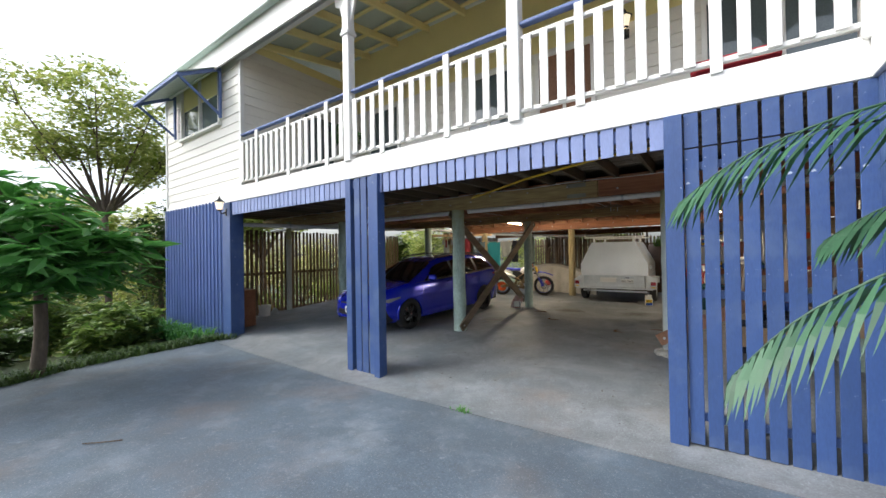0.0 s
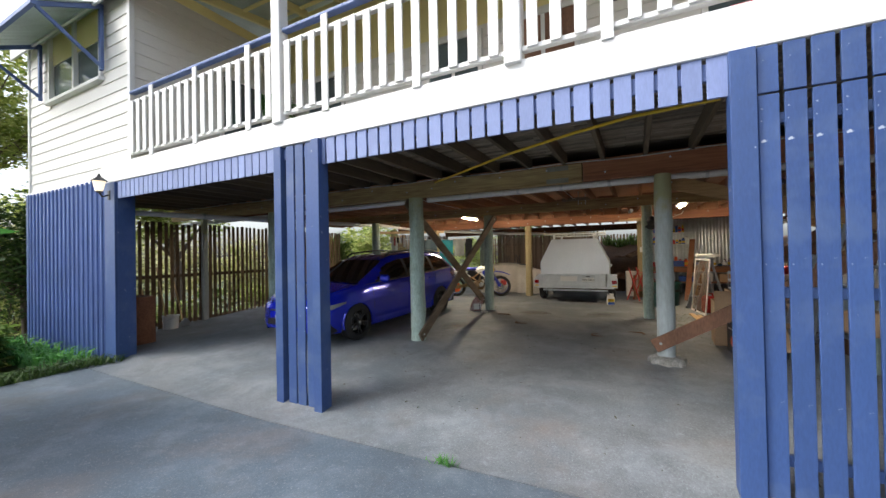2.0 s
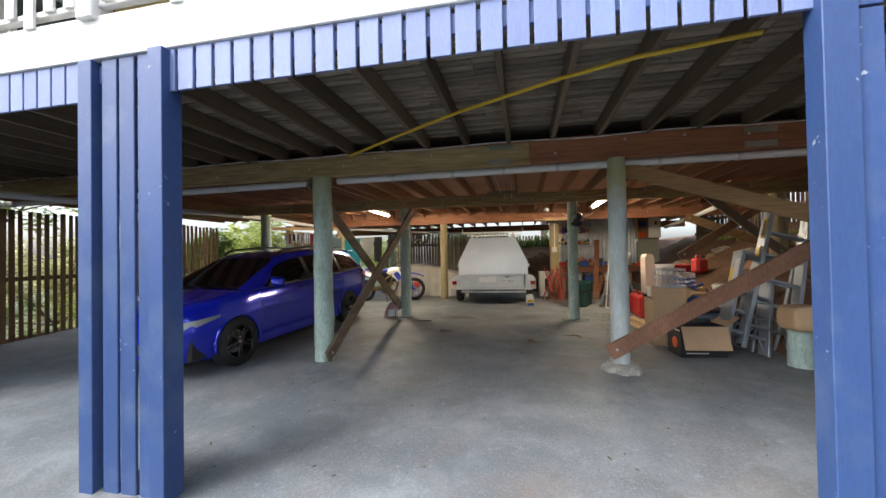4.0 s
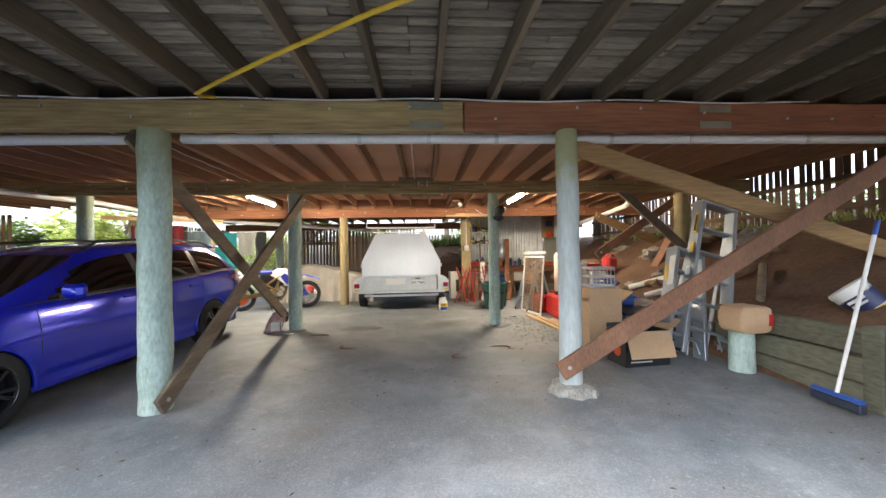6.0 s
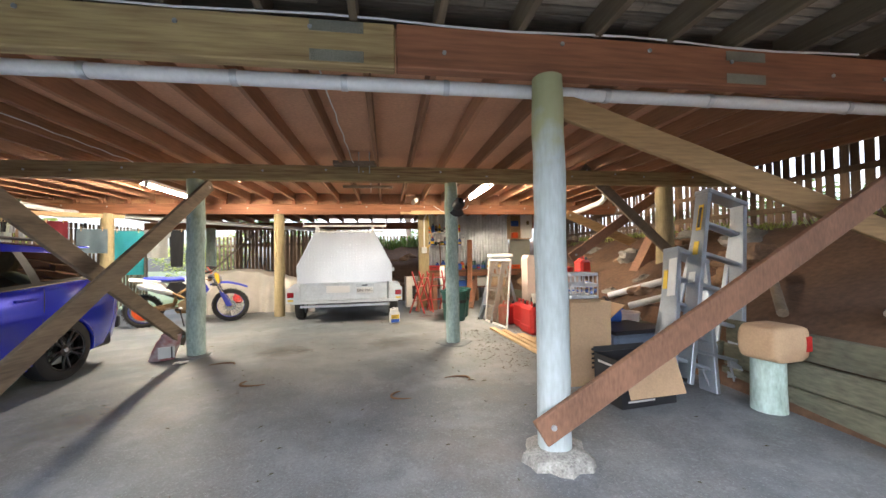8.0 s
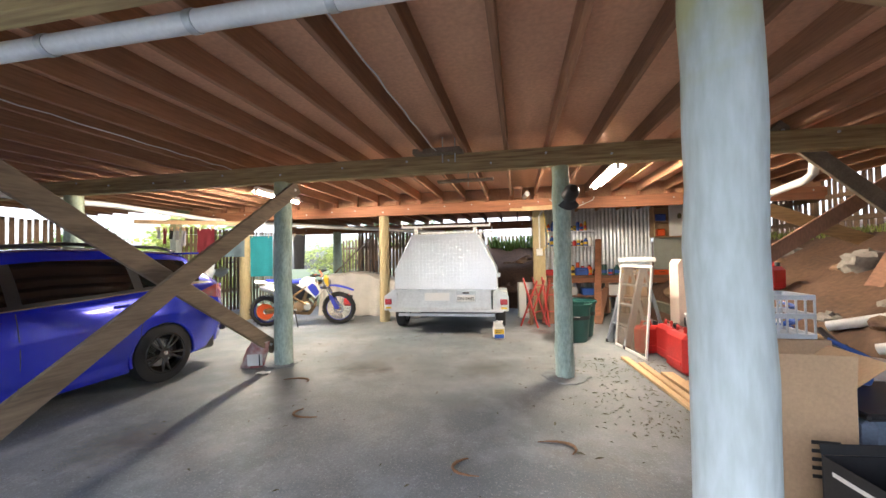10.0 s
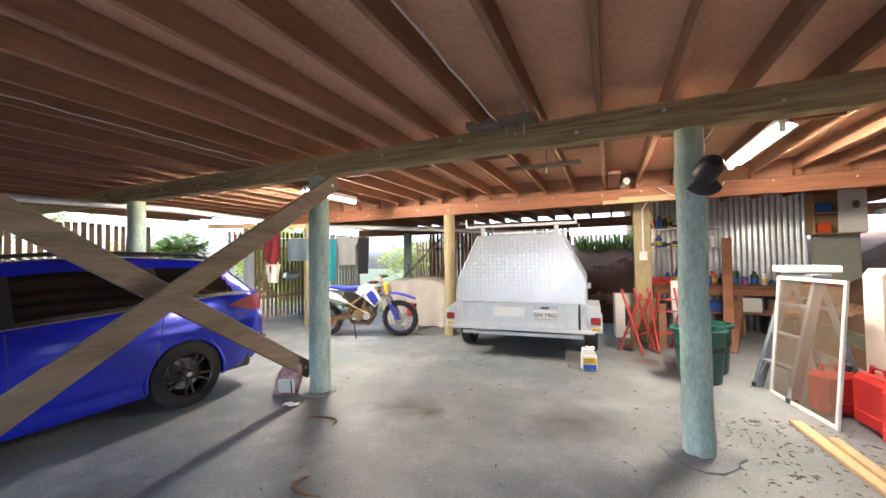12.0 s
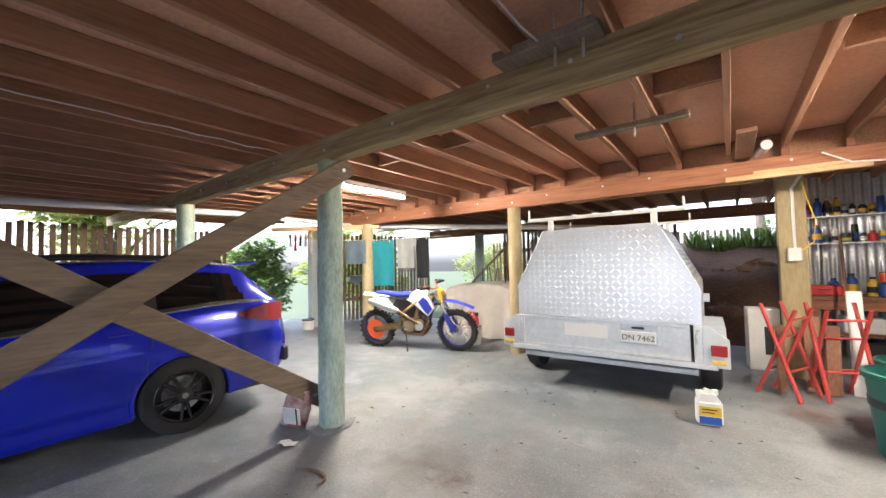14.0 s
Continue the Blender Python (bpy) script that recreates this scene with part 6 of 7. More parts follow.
part("lid", G().box(-0.33, 0.33, -0.28, 0.28, 0.46, 0.5, 0.015), BLACK, cont)
cr = thing("milk_crate", "pale grey open lattice plastic crate", "crate", pose(0.70, 8.75, 0.765))
GREYP = mat("grey crate plastic", (0.45, 0.48, 0.52), 0.45, var=0.1)
for z in (0.0, 0.14, 0.27):
    for s in (-1, 1):
        part("rim", G().box(-0.17, 0.17, 0.17 * s - 0.008, 0.17 * s + 0.008, z, z + 0.035, 0.003), GREYP, cr)
        part("rim", G().box(0.17 * s - 0.008, 0.17 * s + 0.008, -0.16, 0.16, z, z + 0.035, 0.003), GREYP, cr)
for i in range(7):
    for s in (-1, 1):
        part("bar", G().box(-0.17 + i * 0.0555 - 0.006, -0.17 + i * 0.0555 + 0.006, 0.17 * s - 0.006, 0.17 * s + 0.006, 0.0, 0.3, 0.002), GREYP, cr)
part("bottom", G().box(-0.165, 0.165, -0.16, 0.16, 0.0, 0.01), GREYP, cr)
carton("cardboard_box", 0.48, 0.93, 8.54, 8.98, -0.02, 0.785, CARD, "brown cardboard box under a crate")
solid("blue_motor", G().tube([(0.85, 8.5, 0.58), (1.05, 8.45, 0.58)], [0.07, 0.08], 14), BLUE_P, "small blue pump resting on a tub", "pump", smooth=True)
bucket(1.5, 9.0, 0.16, 0.17, 0.36, PINKBOX, "dusty tan bucket at the bank's foot")

# sack on the stump, levelling compound pail, broom
def sack_pt(u, v):
    a, b = 2 * math.pi * u, math.pi * (v - 0.5)
    f = lambda c, n: math.copysign(abs(c) ** n, c)
    return (0.19 * f(math.cos(b), 0.22) * f(math.cos(a), 0.25) + 0.012 * noise.noise((u * 8, v * 5, 1)), 0.16 * f(math.cos(b), 0.22) * f(math.sin(a), 0.25) + 0.012 * noise.noise((u * 8, v * 5, 4)), 0.14 * f(math.sin(b), 0.5) + 0.01 * noise.noise((u * 6, v * 5, 9)))
sk = thing("cement_sack", "brown paper cement sack on a stump", "sack", pose(1.51, 7.08, 0.555, 0, 0, 6))
part("paper_body", G().grid([i / 32 for i in range(33)], [i / 14 for i in range(15)], sack_pt), CARD, sk, smooth=True)
part("red_stamp", G().box(0.115, 0.175, -0.168, -0.15, -0.06, 0.06, 0.002), RED, sk, "red printed patch")
pail = bucket(2.29, 6.46, 0.66, 0.155, 0.33, PLASTIC_W, "white pail of levelling compound lying tilted", (4, -42, -55), PLASTIC_W, "pail")
part("label_band", G().lathe([(0.139, 0.03), (0.1435, 0.09)], 26), YEL, pail, "yellow label band", smooth=True)
part("label_band", G().lathe([(0.1445, 0.095), (0.1555, 0.25)], 26), mat("navy label", (0.02, 0.03, 0.10), 0.4), pail, "dark blue label band", smooth=True)
part("label_text", G().box(-0.08, 0.06, -0.158, -0.13, 0.205, 0.23, 0.001).box(-0.08, 0.05, -0.156, -0.13, 0.165, 0.185, 0.001), PLASTIC_W, pail)
br = thing("broom", "broom with white pole and blue bristle head", "broom")
part("pole", G().cyl((1.44, 6.13, 0.10), (1.78, 6.10, 1.40), 0.015, n=12), PLASTIC_W, br, smooth=True)
part("grip", G().cyl((1.78, 6.10, 1.40), (1.812, 6.097, 1.52), 0.017, n=12), BLUE_P, br, smooth=True)
part("head", G().beam((1.45, 6.33, 0.09), (1.43, 5.93, 0.09), 0.06, 0.035, (0, 0, 1), 0.01), BLUE_P, br)
part("bristles", G().beam((1.45, 6.33, 0.04), (1.43, 5.93, 0.04), 0.07, 0.075, (0, 0, 1), 0.012), mat("dark bristles", (0.03, 0.04, 0.07), 0.9, fine=200, bump=0.8), br)

# rocks on the bank
def rock(x, y, z, r, seed, material):
    rr = random.Random(seed)
    o = rr.uniform(0, 50)
    g = G().grid([i / 20 for i in range(21)], [i / 12 for i in range(13)], lambda u, v: tuple(Vector((x, y, z)) + Vector((math.cos(2 * math.pi * u) * math.sin(math.pi * v) * 1.25, math.sin(2 * math.pi * u) * math.sin(math.pi * v), 0.7 * math.cos(math.pi * v))) * r * (1 + 0.5 * noise.noise((math.cos(6.28 * u) * 1.6 + o, math.sin(6.28 * u) * 1.6, v * 4)) + 0.25 * noise.noise((math.cos(6.28 * u) * 4 + o, math.sin(6.28 * u) * 4, v * 9)))))
    solid("rock", g, material, "rough brown rock set in the earth bank", "rock", group="rocks on the bank", smooth=True)


ROCK = mat("bank rock", (0.26, 0.16, 0.095), 0.9, var=0.4, scale=4, fine=25, bump=0.8)
ROCK_G = mat("grey bank rock", (0.27, 0.25, 0.22), 0.9, var=0.35, scale=4, fine=25, bump=0.8)
for i in range(26):
    x = rnd.uniform(1.9, 3.9)
    y = rnd.uniform(7.6, 14.5)
    rock(x, y, bank_z(x, y) - 0.06, rnd.uniform(0.1, 0.28), i, ROCK if i % 3 else ROCK_G)
for i in range(10):
    x = rnd.uniform(-2.5, 3.0)
    y = rnd.uniform(16.3, 18.2)
    rock(x, y, bank_z(x, y) - 0.08, rnd.uniform(0.12, 0.3), 40 + i, ROCK)

# ---- workshop corner ----
corr = thing("wall_iron", "upright galvanised corrugated iron wall behind the bench", "wall", kind="structure")
part("iron_sheet", corrugated(-0.5, 2.1, 0.0, 2.6, 15.65, 0.09, 0.013), GALV, corr, smooth=True)
part("lining", G().box(2.1, 2.75, 15.5, 15.53, 0.0, 2.5), mat("grey-green board", (0.36, 0.38, 0.32), 0.8, var=0.15), corr, "grey-green lining board")
bench = thing("workbench", "long timber workbench with a lower shelf", "bench")
part("top", G().box(-0.45, 2.4, 14.95, 15.55, 0.84, 0.90, 0.006), BRACE, bench)
part("front_rail", G().box(-0.45, 2.4, 14.97, 15.0, 0.72, 0.84, 0.004), BEAM_R, bench)
part("shelf", G().box(-0.4, 2.35, 15.0, 15.5, 0.38, 0.42, 0.004), BRACE, bench)
for x in (-0.4, 0.9, 2.3):
    for y in (15.02, 15.46):
        part("leg", G().box(x - 0.04, x + 0.04, y - 0.04, y + 0.04, 0.0, 0.84, 0.005), BRACE, bench)
cab = thing("wall_cabinet", "open fronted wall cabinet with white door", "cabinet")
part("carcass", G().box(2.02, 2.05, 15.2, 15.5, 1.8, 2.5).box(2.66, 2.69, 15.2, 15.5, 1.8, 2.5).box(2.02, 2.69, 15.2, 15.5, 1.78, 1.8).box(2.02, 2.69, 15.2, 15.5, 2.14, 2.16).box(2.02, 2.69, 15.47, 15.5, 1.8, 2.5), PINE, cab)
part("door", G().box(2.34, 2.70, 15.165, 15.195, 1.8, 2.52, 0.004), PLASTIC_W, cab, "white cabinet door")
part("hook_item", G().lathe([(0.03, 0), (0.045, 0.06), (0.03, 0.12)], 14, pose(2.55, 15.14, 2.2)), mat("olive", (0.16, 0.14, 0.06), 0.6), cab)
for k, z in enumerate((1.98, 1.60)):
    sh = thing("wall_shelf", "narrow steel wall shelf crowded with bottles and tins", "shelf", group="wall shelves")
    part("board", G().box(-0.45, 0.75, 15.38, 15.62, z, z + 0.02, 0.003), GALV, sh)
    for bx in (-0.3, 0.5):
        part("bracket", G().box(bx, bx + 0.02, 15.4, 15.62, z - 0.1, z), GALV, sh)


def bottle(x, y, z, r, h, material, cap, label, category="bottle"):
    b = thing("bottle" if category == "bottle" else "tin", label, category, pose(x, y, z))
    part("body", G().lathe([(0, 0), (r, 0), (r, h * 0.68), (r * 0.45, h * 0.86), (r * 0.42, h * 0.93), (0, h * 0.93)] if category == "bottle" else [(0, 0), (r, 0), (r, h * 0.94), (r * 0.92, h), (0, h)], 16), material, b, smooth=True)
    part("cap" if category == "bottle" else "lid", G().lathe([(r * 0.5, h * 0.9), (r * 0.5, h), (0, h)] if category == "bottle" else [(r * 0.9, h), (r * 0.88, h + 0.008), (0, h + 0.008)], 14), cap, b, smooth=True)
    part("wrap", G().lathe([(r * 1.012, h * 0.18), (r * 1.012, h * 0.5)], 16), rnd.choice([PLASTIC_W, YEL, RED, BLUE_P, INK]), b, smooth=True)


PAL = [(PLASTIC_W, "white"), (RED, "red"), (BLACK, "black"), (BLUE_P, "blue"), (YEL, "yellow"), (CHROME, "steel"), (ORANGE, "orange"), (GREEN_P, "green")]
for z, n in ((2.0, 11), (1.62, 12)):
    x = -0.42
    for i in range(n):
        mt_, cn = rnd.choice(PAL)
        r, h = rnd.uniform(0.032, 0.055), rnd.uniform(0.12, 0.27)
        x += r
        cat = rnd.choice(["bottle", "bottle", "tin"])
        bottle(x, 15.48 + rnd.uniform(-0.03, 0.05), z, r, h, mt_, rnd.choice([BLACK, RED, PLASTIC_W]), cn + (" plastic bottle on the wall shelf" if cat == "bottle" else " tin on the wall shelf"), cat)
        x += r + 0.008
x = -0.4
for i in range(16):
    mt_, cn = rnd.choice(PAL)
    r, h = rnd.uniform(0.035, 0.07), rnd.uniform(0.08, 0.3)
    x += r + rnd.uniform(0.01, 0.05)
    if x > 2.2:
        break
    cat = rnd.choice(["bottle", "tin"])
    bottle(x, 15.25 + rnd.uniform(-0.12, 0.15), 0.90, r, h, mt_, BLACK, cn + (" bottle standing on the workbench" if cat == "bottle" else " tin standing on the workbench"), cat)
    x += r
for i, (bx, w, h, mt_, lb) in enumerate(((-0.3, 0.36, 0.14, RED, "orange-red parts case on the bench"), (0.35, 0.3, 0.18, BLUE_P, "blue tool box on the bench"), (2.1, 0.3, 0.12, ORANGE, "orange case on the bench end"))):
    c = thing("tool_case", lb, "case", pose(bx, 15.1, 0.90))
    part("body", G().box(-w / 2, w / 2, -0.1, 0.1, 0, h, 0.02), mt_, c)
    part("handle", G().tube([(-0.06, -0.105, h * 0.6), (-0.05, -0.13, h * 0.6), (0.05, -0.13, h * 0.6), (0.06, -0.105, h * 0.6)], 0.008, 6), BLACK, c)
for bx, mt_, lb, z, h in ((0.05, PVC, "grey tub on the bench shelf", 0.42, 0.2), (0.55, BLUE_P, "blue tub on the bench shelf", 0.42, 0.16), (1.05, PLASTIC_W, "white labelled box on the bench shelf", 0.42, 0.26), (1.6, CARD, "cardboard box on the bench shelf", 0.42, 0.24), (0.2, BLACK, "black box under the bench", 0.0, 0.3), (0.8, CARD, "cardboard box under the bench", 0.0, 0.3), (1.5, BLACK, "black crate under the bench", 0.0, 0.32)):
    solid("storage_box", G().box(bx - 0.19, bx + 0.19, 15.05, 15.4, z, z + h, 0.015), mt_, lb, "box")
solid("box_item", G().box(2.07, 2.3, 15.22, 15.42, 2.165, 2.33, 0.02), BLUE_P, "blue jar box in the wall cabinet", "box")
solid("box_item", G().box(2.1, 2.28, 15.22, 15.42, 1.805, 1.98, 0.02), ORANGE, "orange box in the wall cabinet", "box")
solid("timber_plank", G().beam((0.42, 13.7, 0.0), (0.72, 14.92, 1.75), 0.14, 0.03), BEAM_R, "long red timber plank leaning on the bench", "board")
solid("timber_plank", G().beam((0.4, 13.5, 0.0), (0.85, 14.9, 0.6), 0.14, 0.04), BRACE, "short timber plank leaning low", "board")
solid("garden_rake", G().cyl((-0.2, 14.2, 0.0), (-0.15, 14.9, 1.7), 0.016, n=10), BRACE, "dark wooden handled rake leaning at the shelves", "rake", smooth=True)
solid("timber_plank", G().box(-3.5, -0.9, 14.3, 14.4, 2.42, 2.47, 0.004), PINE, "long pale board slung under the rear joists", "board")
solid("timber_plank", G().box(-1.2, -1.05, 12.2, 13.33, 2.56, 2.60, 0.004), BRACE, "pale board tucked in the joists", "board")
solid("paper_roll", G().cyl((-0.95, 12.9, 2.58), (-1.0, 13.3, 2.58), 0.05, n=14), GALV, "grey roll tucked on the beam", "roll", smooth=True)

# cap on the pole
cp = thing("cap", "dark cap hanging on the pole", "cap", pose(-0.575, 9.90, 2.04, 68, 0, 14) @ Matrix.Scale(0.95, 4))
part("crown", G().lathe([(0.0, 0.17), (0.05, 0.165), (0.085, 0.12), (0.09, 0.0), (0.085, 0.0)], 20), BLACK, cp, smooth=True)
part("brim", G().grid([math.pi * (1.2 + 0.6 * i / 12) for i in range(13)], [0.086, 0.12, 0.165], lambda a, r: (r * math.cos(a) * 0.95, r * math.sin(a), -0.05 * (r - 0.086) / 0.08)), BLACK, cp, smooth=True)
part("patch", G().box(-0.03, 0.02, 0.07, 0.088, 0.07, 0.095, 0.002), ORANGE, cp, "small orange patch")

# covered furniture
def drape(u, v):
    x = lerp(-5.95, -3.35, u)
    top = 0.92 + 0.12 * math.sin(u * 5) - 0.1 * u
    fold = 0.05 * math.sin(u * 46 + 2 * math.sin(u * 9)) * min(1, 1.4 * (1 - v) + 0.2)
    if v < 0.6:
        t = v / 0.6
        return (x, 14.05 + 0.16 * math.sin(u * 4) - 0.12 * (1 - t) + fold * (1 - 0.7 * t), lerp(0.01, top, t))
    t = (v - 0.6) / 0.4
    return (x, 14.05 + 0.16 * math.sin(u * 4) + 0.9 * t, top + 0.05 * math.sin(t * 3.1) + 0.03 * noise.noise((u * 8, t * 3, 0)))
cv = thing("covered_furniture", "stacked furniture under a pale dust cover", "cover")
part("dust_cover", G().grid([i / 110 for i in range(111)], [i / 26 for i in range(27)], drape), CLOTH_G, cv, smooth=True)
part("stack", G().box(-5.7, -3.5, 14.3, 14.85, 0.0, 0.75, 0.02), BLACK, cv)
for i in range(3):
    ch = thing("folded_chair", "black metal chair frame upturned on the cover", "chair", pose(-5.4 + 0.4 * i, 14.7, 0.98), group="upturned chairs")
    part("seat", G().box(-0.17, 0.17, -0.17, 0.17, 0.0, 0.03, 0.008), BLACK, ch)
    for s in (-1, 1):
        part("leg", G().cyl((0.15 * s, -0.15, 0.03), (0.18 * s, -0.2, 0.38), 0.011, n=6), BLACK, ch)
        part("leg", G().cyl((0.15 * s, 0.15, 0.03), (0.18 * s, 0.2, 0.34), 0.011, n=6), BLACK, ch)
bucket(-4.98, 13.55, 0, 0.15, 0.3, PLASTIC_W, "white plastic bucket beside the motorcycle")
fuel_can(-5.0, 13.6, 10, "small red fuel can resting on a bucket", 0.2, 0.2, 0.14).matrix_world = pose(-4.98, 13.55, 0.305, 0, 0, 10)

# left side: opening post, clothes airer
solid("opening_post", G().box(-9.32, -9.14, 13.05, 13.22, -0.1, 2.4, 0.01), POST_W, "pale grey squared post at the side opening", "post")
bucket(-9.0, 12.85, 0, 0.13, 0.24, PLASTIC_W, "white bucket of garden gloves by the post", lidded=BLACK)
solid("air_beam", G().beam((-9.2, 12.1, 2.25), (-7.2, 13.4, 2.25), 0.05, 0.09), PINE, "pale timber rail carrying hanging clothes", "rail")


def cloth(x, y, z, w, h, material, label, name="garment", shape=None, rz=0):
    """Hanging cloth with folds; shape narrows it by height."""
    s = shape or (lambda v: 1.0)
    o = x * 7
    g = G()
    for d in (0.0, 0.008):
        g.grid([i / 14 for i in range(15)], [i / 10 for i in range(11)], lambda u, v: ((u - 0.5) * w * s(v), d + 0.025 * math.sin(u * 9 + o) * v + 0.02 * noise.noise((u * 4 + o, v * 3, 0)), -h * v))
    t = thing(name, label, name.replace("_", " "), pose(x, y, z, 0, 0, rz), group="hanging washing")
    part("cloth", g, material, t, smooth=True)
    part("peg", G().box(-w * 0.35, -w * 0.35 + 0.015, -0.012, 0.02, -0.04, 0.04, 0.003), PINE, t)
    part("peg", G().box(w * 0.35 - 0.015, w * 0.35, -0.012, 0.02, -0.04, 0.04, 0.003), PINE, t)


def fabric(name, c):
    return mat(name, c, 0.95, var=0.15, scale=6, fine=200, bump=0.2)


solid("clothes_line", G().tube([(-9.0, 12.25, 2.0), (-7.3, 13.35, 1.97), (-5.9, 14.2, 2.02)], 0.004, 6), PVC, "thin clothes line under the floor", "line", smooth=True)
cloth(-7.15, 13.42, 1.95, 0.55, 0.95, fabric("teal cloth", (0.02, 0.20, 0.24)), "teal bath towel hanging on the line", "towel", rz=18)
cloth(-6.72, 13.7, 1.98, 0.42, 0.62, fabric("grey cloth", (0.27, 0.28, 0.27)), "grey t-shirt hanging on the line", "t_shirt", lambda v: 1.15 if v < 0.3 else 0.9, 18)
cloth(-6.42, 13.88, 2.0, 0.3, 0.85, fabric("black cloth", (0.015, 0.016, 0.02)), "black trousers hanging on the line", "trousers", lambda v: 1 - 0.25 * v, 18)
cloth(-7.62, 13.1, 1.97, 0.5, 0.5, fabric("slate cloth", (0.10, 0.14, 0.17)), "slate blue cloth hanging on the line", "cloth_sheet", rz=18)
cloth(-8.0, 12.72, 2.1, 0.42, 0.95, fabric("maroon cloth", (0.20, 0.02, 0.03)), "maroon shirt hanging from the rail", "shirt", lambda v: 1.0 if v < 0.7 else 0.75, 5)
cloth(-7.95, 12.7, 1.4, 0.4, 0.4, PLASTIC_W, "white singlet hanging below a shirt", "singlet", lambda v: 1 - 0.3 * v, 5)
for i in range(5):
    cloth(-8.8 + i * 0.1, 12.3 + i * 0.06, 2.1, 0.09, rnd.uniform(0.2, 0.4), fabric("sock cloth", rnd.choice([(0.03, 0.04, 0.1), (0.2, 0.03, 0.04), (0.3, 0.3, 0.32), (0.02, 0.02, 0.02)])), "small sock hanging from the rail", "sock", rz=5)
shoe = thing("shoe_rack", "grey bag hung on the slat screen", "bag", pose(-9.08, 14.2, 1.0))
part("bag_body", G().tube([(0.1, -0.2, 0.1), (0.12, 0.0, 0.06), (0.1, 0.22, 0.12)], [0.07, 0.12, 0.08], 12), GALV, shoe, smooth=True)
part("strap", G().tube([(0.06, -0.15, 0.15), (0.02, 0, 0.4), (0.06, 0.15, 0.17)], 0.012, 6), BLACK, shoe)
solid("leaning_board", G().beam((-7.3, 16.0, 0.3), (-5.6, 16.6, 2.1), 0.12, 0.04), BRACE_G, "weathered board leaning at the back", "board")

# left front corner: cabinet, shovels, bucket
cbx = thing("side_cabinet", "brown timber cupboard inside the slatted bay", "cabinet")
part("body", G().box(-9.75, -9.2, 4.35, 4.9, -0.24, 0.75, 0.01), BEAM_R, cbx)
part("door", G().box(-9.72, -9.23, 4.33, 4.35, -0.2, 0.72, 0.004), BRACE, cbx)
for i, (dy, tp) in enumerate(((0.0, 1.1), (0.35, 1.25), (0.7, 0.95))):
    s = thing("shovel", "worn garden shovel leaning on the slat screen", "shovel", group="garden tools")
    part("shaft", G().cyl((-10.4, 5.35 + dy, -0.1), (-10.72, 5.3 + dy, tp), 0.016, n=8), PINE, s, smooth=True)
    part("blade", G().prism([(-0.1, 0.0), (0.1, 0.0), (0.11, 0.2), (0.03, 0.3), (-0.03, 0.3), (-0.11, 0.2)], -0.008, 0.008, pose(-10.37, 5.35 + dy, -0.24, 8, 0, 80)), GALV, s)
bucket(-10.35, 5.75, slab_z(-10.3, 5.7), 0.16, 0.3, PLASTIC_W, "white bucket beside shovels")

# ---- litter on the floor ----
litter = G()
for i in range(900):
    if i < 520:
        x, y = rnd.gauss(0.1, 0.35) - 0.1, rnd.uniform(8.6, 10.9)
    else:
        x, y = rnd.uniform(-4.4, 1.0), rnd.uniform(3.9, 13)
    a, ln = rnd.uniform(0, 6.28), rnd.uniform(0.006, 0.026) if i % 12 else rnd.uniform(0.02, 0.045)
    z = slab_z(x, y) + 0.003
    d = Vector((math.cos(a), math.sin(a), 0)) * ln
    n = Vector((-d.y, d.x, 0)) * 0.22
    p = Vector((x, y, z))
    litter.add([p - d, p + n + Vector((0, 0, 0.006)), p + d, p - n], [(0, 1, 2, 3)])
solid("leaf_litter", litter, mat("dry leaf", (0.09, 0.085, 0.05), 0.9, var=0.4), "scattered dry leaf litter and grit on concrete", "leaf litter", kind="stuff")
for i, (x, y) in enumerate(((-3.6, 9.35), (-0.9, 8.3), (-1.45, 8.0), (-3.0, 8.6))):
    o = rnd.uniform(0, 6)
    solid("dry_frond", G().tube([(x + 0.11 * math.cos(o + k * 0.35) * (1 + 0.1 * k), y + 0.11 * math.sin(o + k * 0.35), slab_z(x, y) + 0.012) for k in range(9)], [0.004, 0.007, 0.01, 0.011, 0.011, 0.01, 0.008, 0.006, 0.003], 6), mat("dry husk", (0.16, 0.085, 0.04), 0.8), "curled dry palm husk on the floor", "husk", group="dry husks", smooth=True)
solid("paper_scrap", G().grid([0, 0.3, 0.6, 1], [0, 0.5, 1], lambda u, v: (-4.25 + 0.14 * u, 9.5 + 0.08 * v + 0.03 * u, 0.012 + 0.02 * math.sin(u * 5 + v * 3) ** 2)), PLASTIC_W, "crumpled white paper scrap on the floor", "paper")
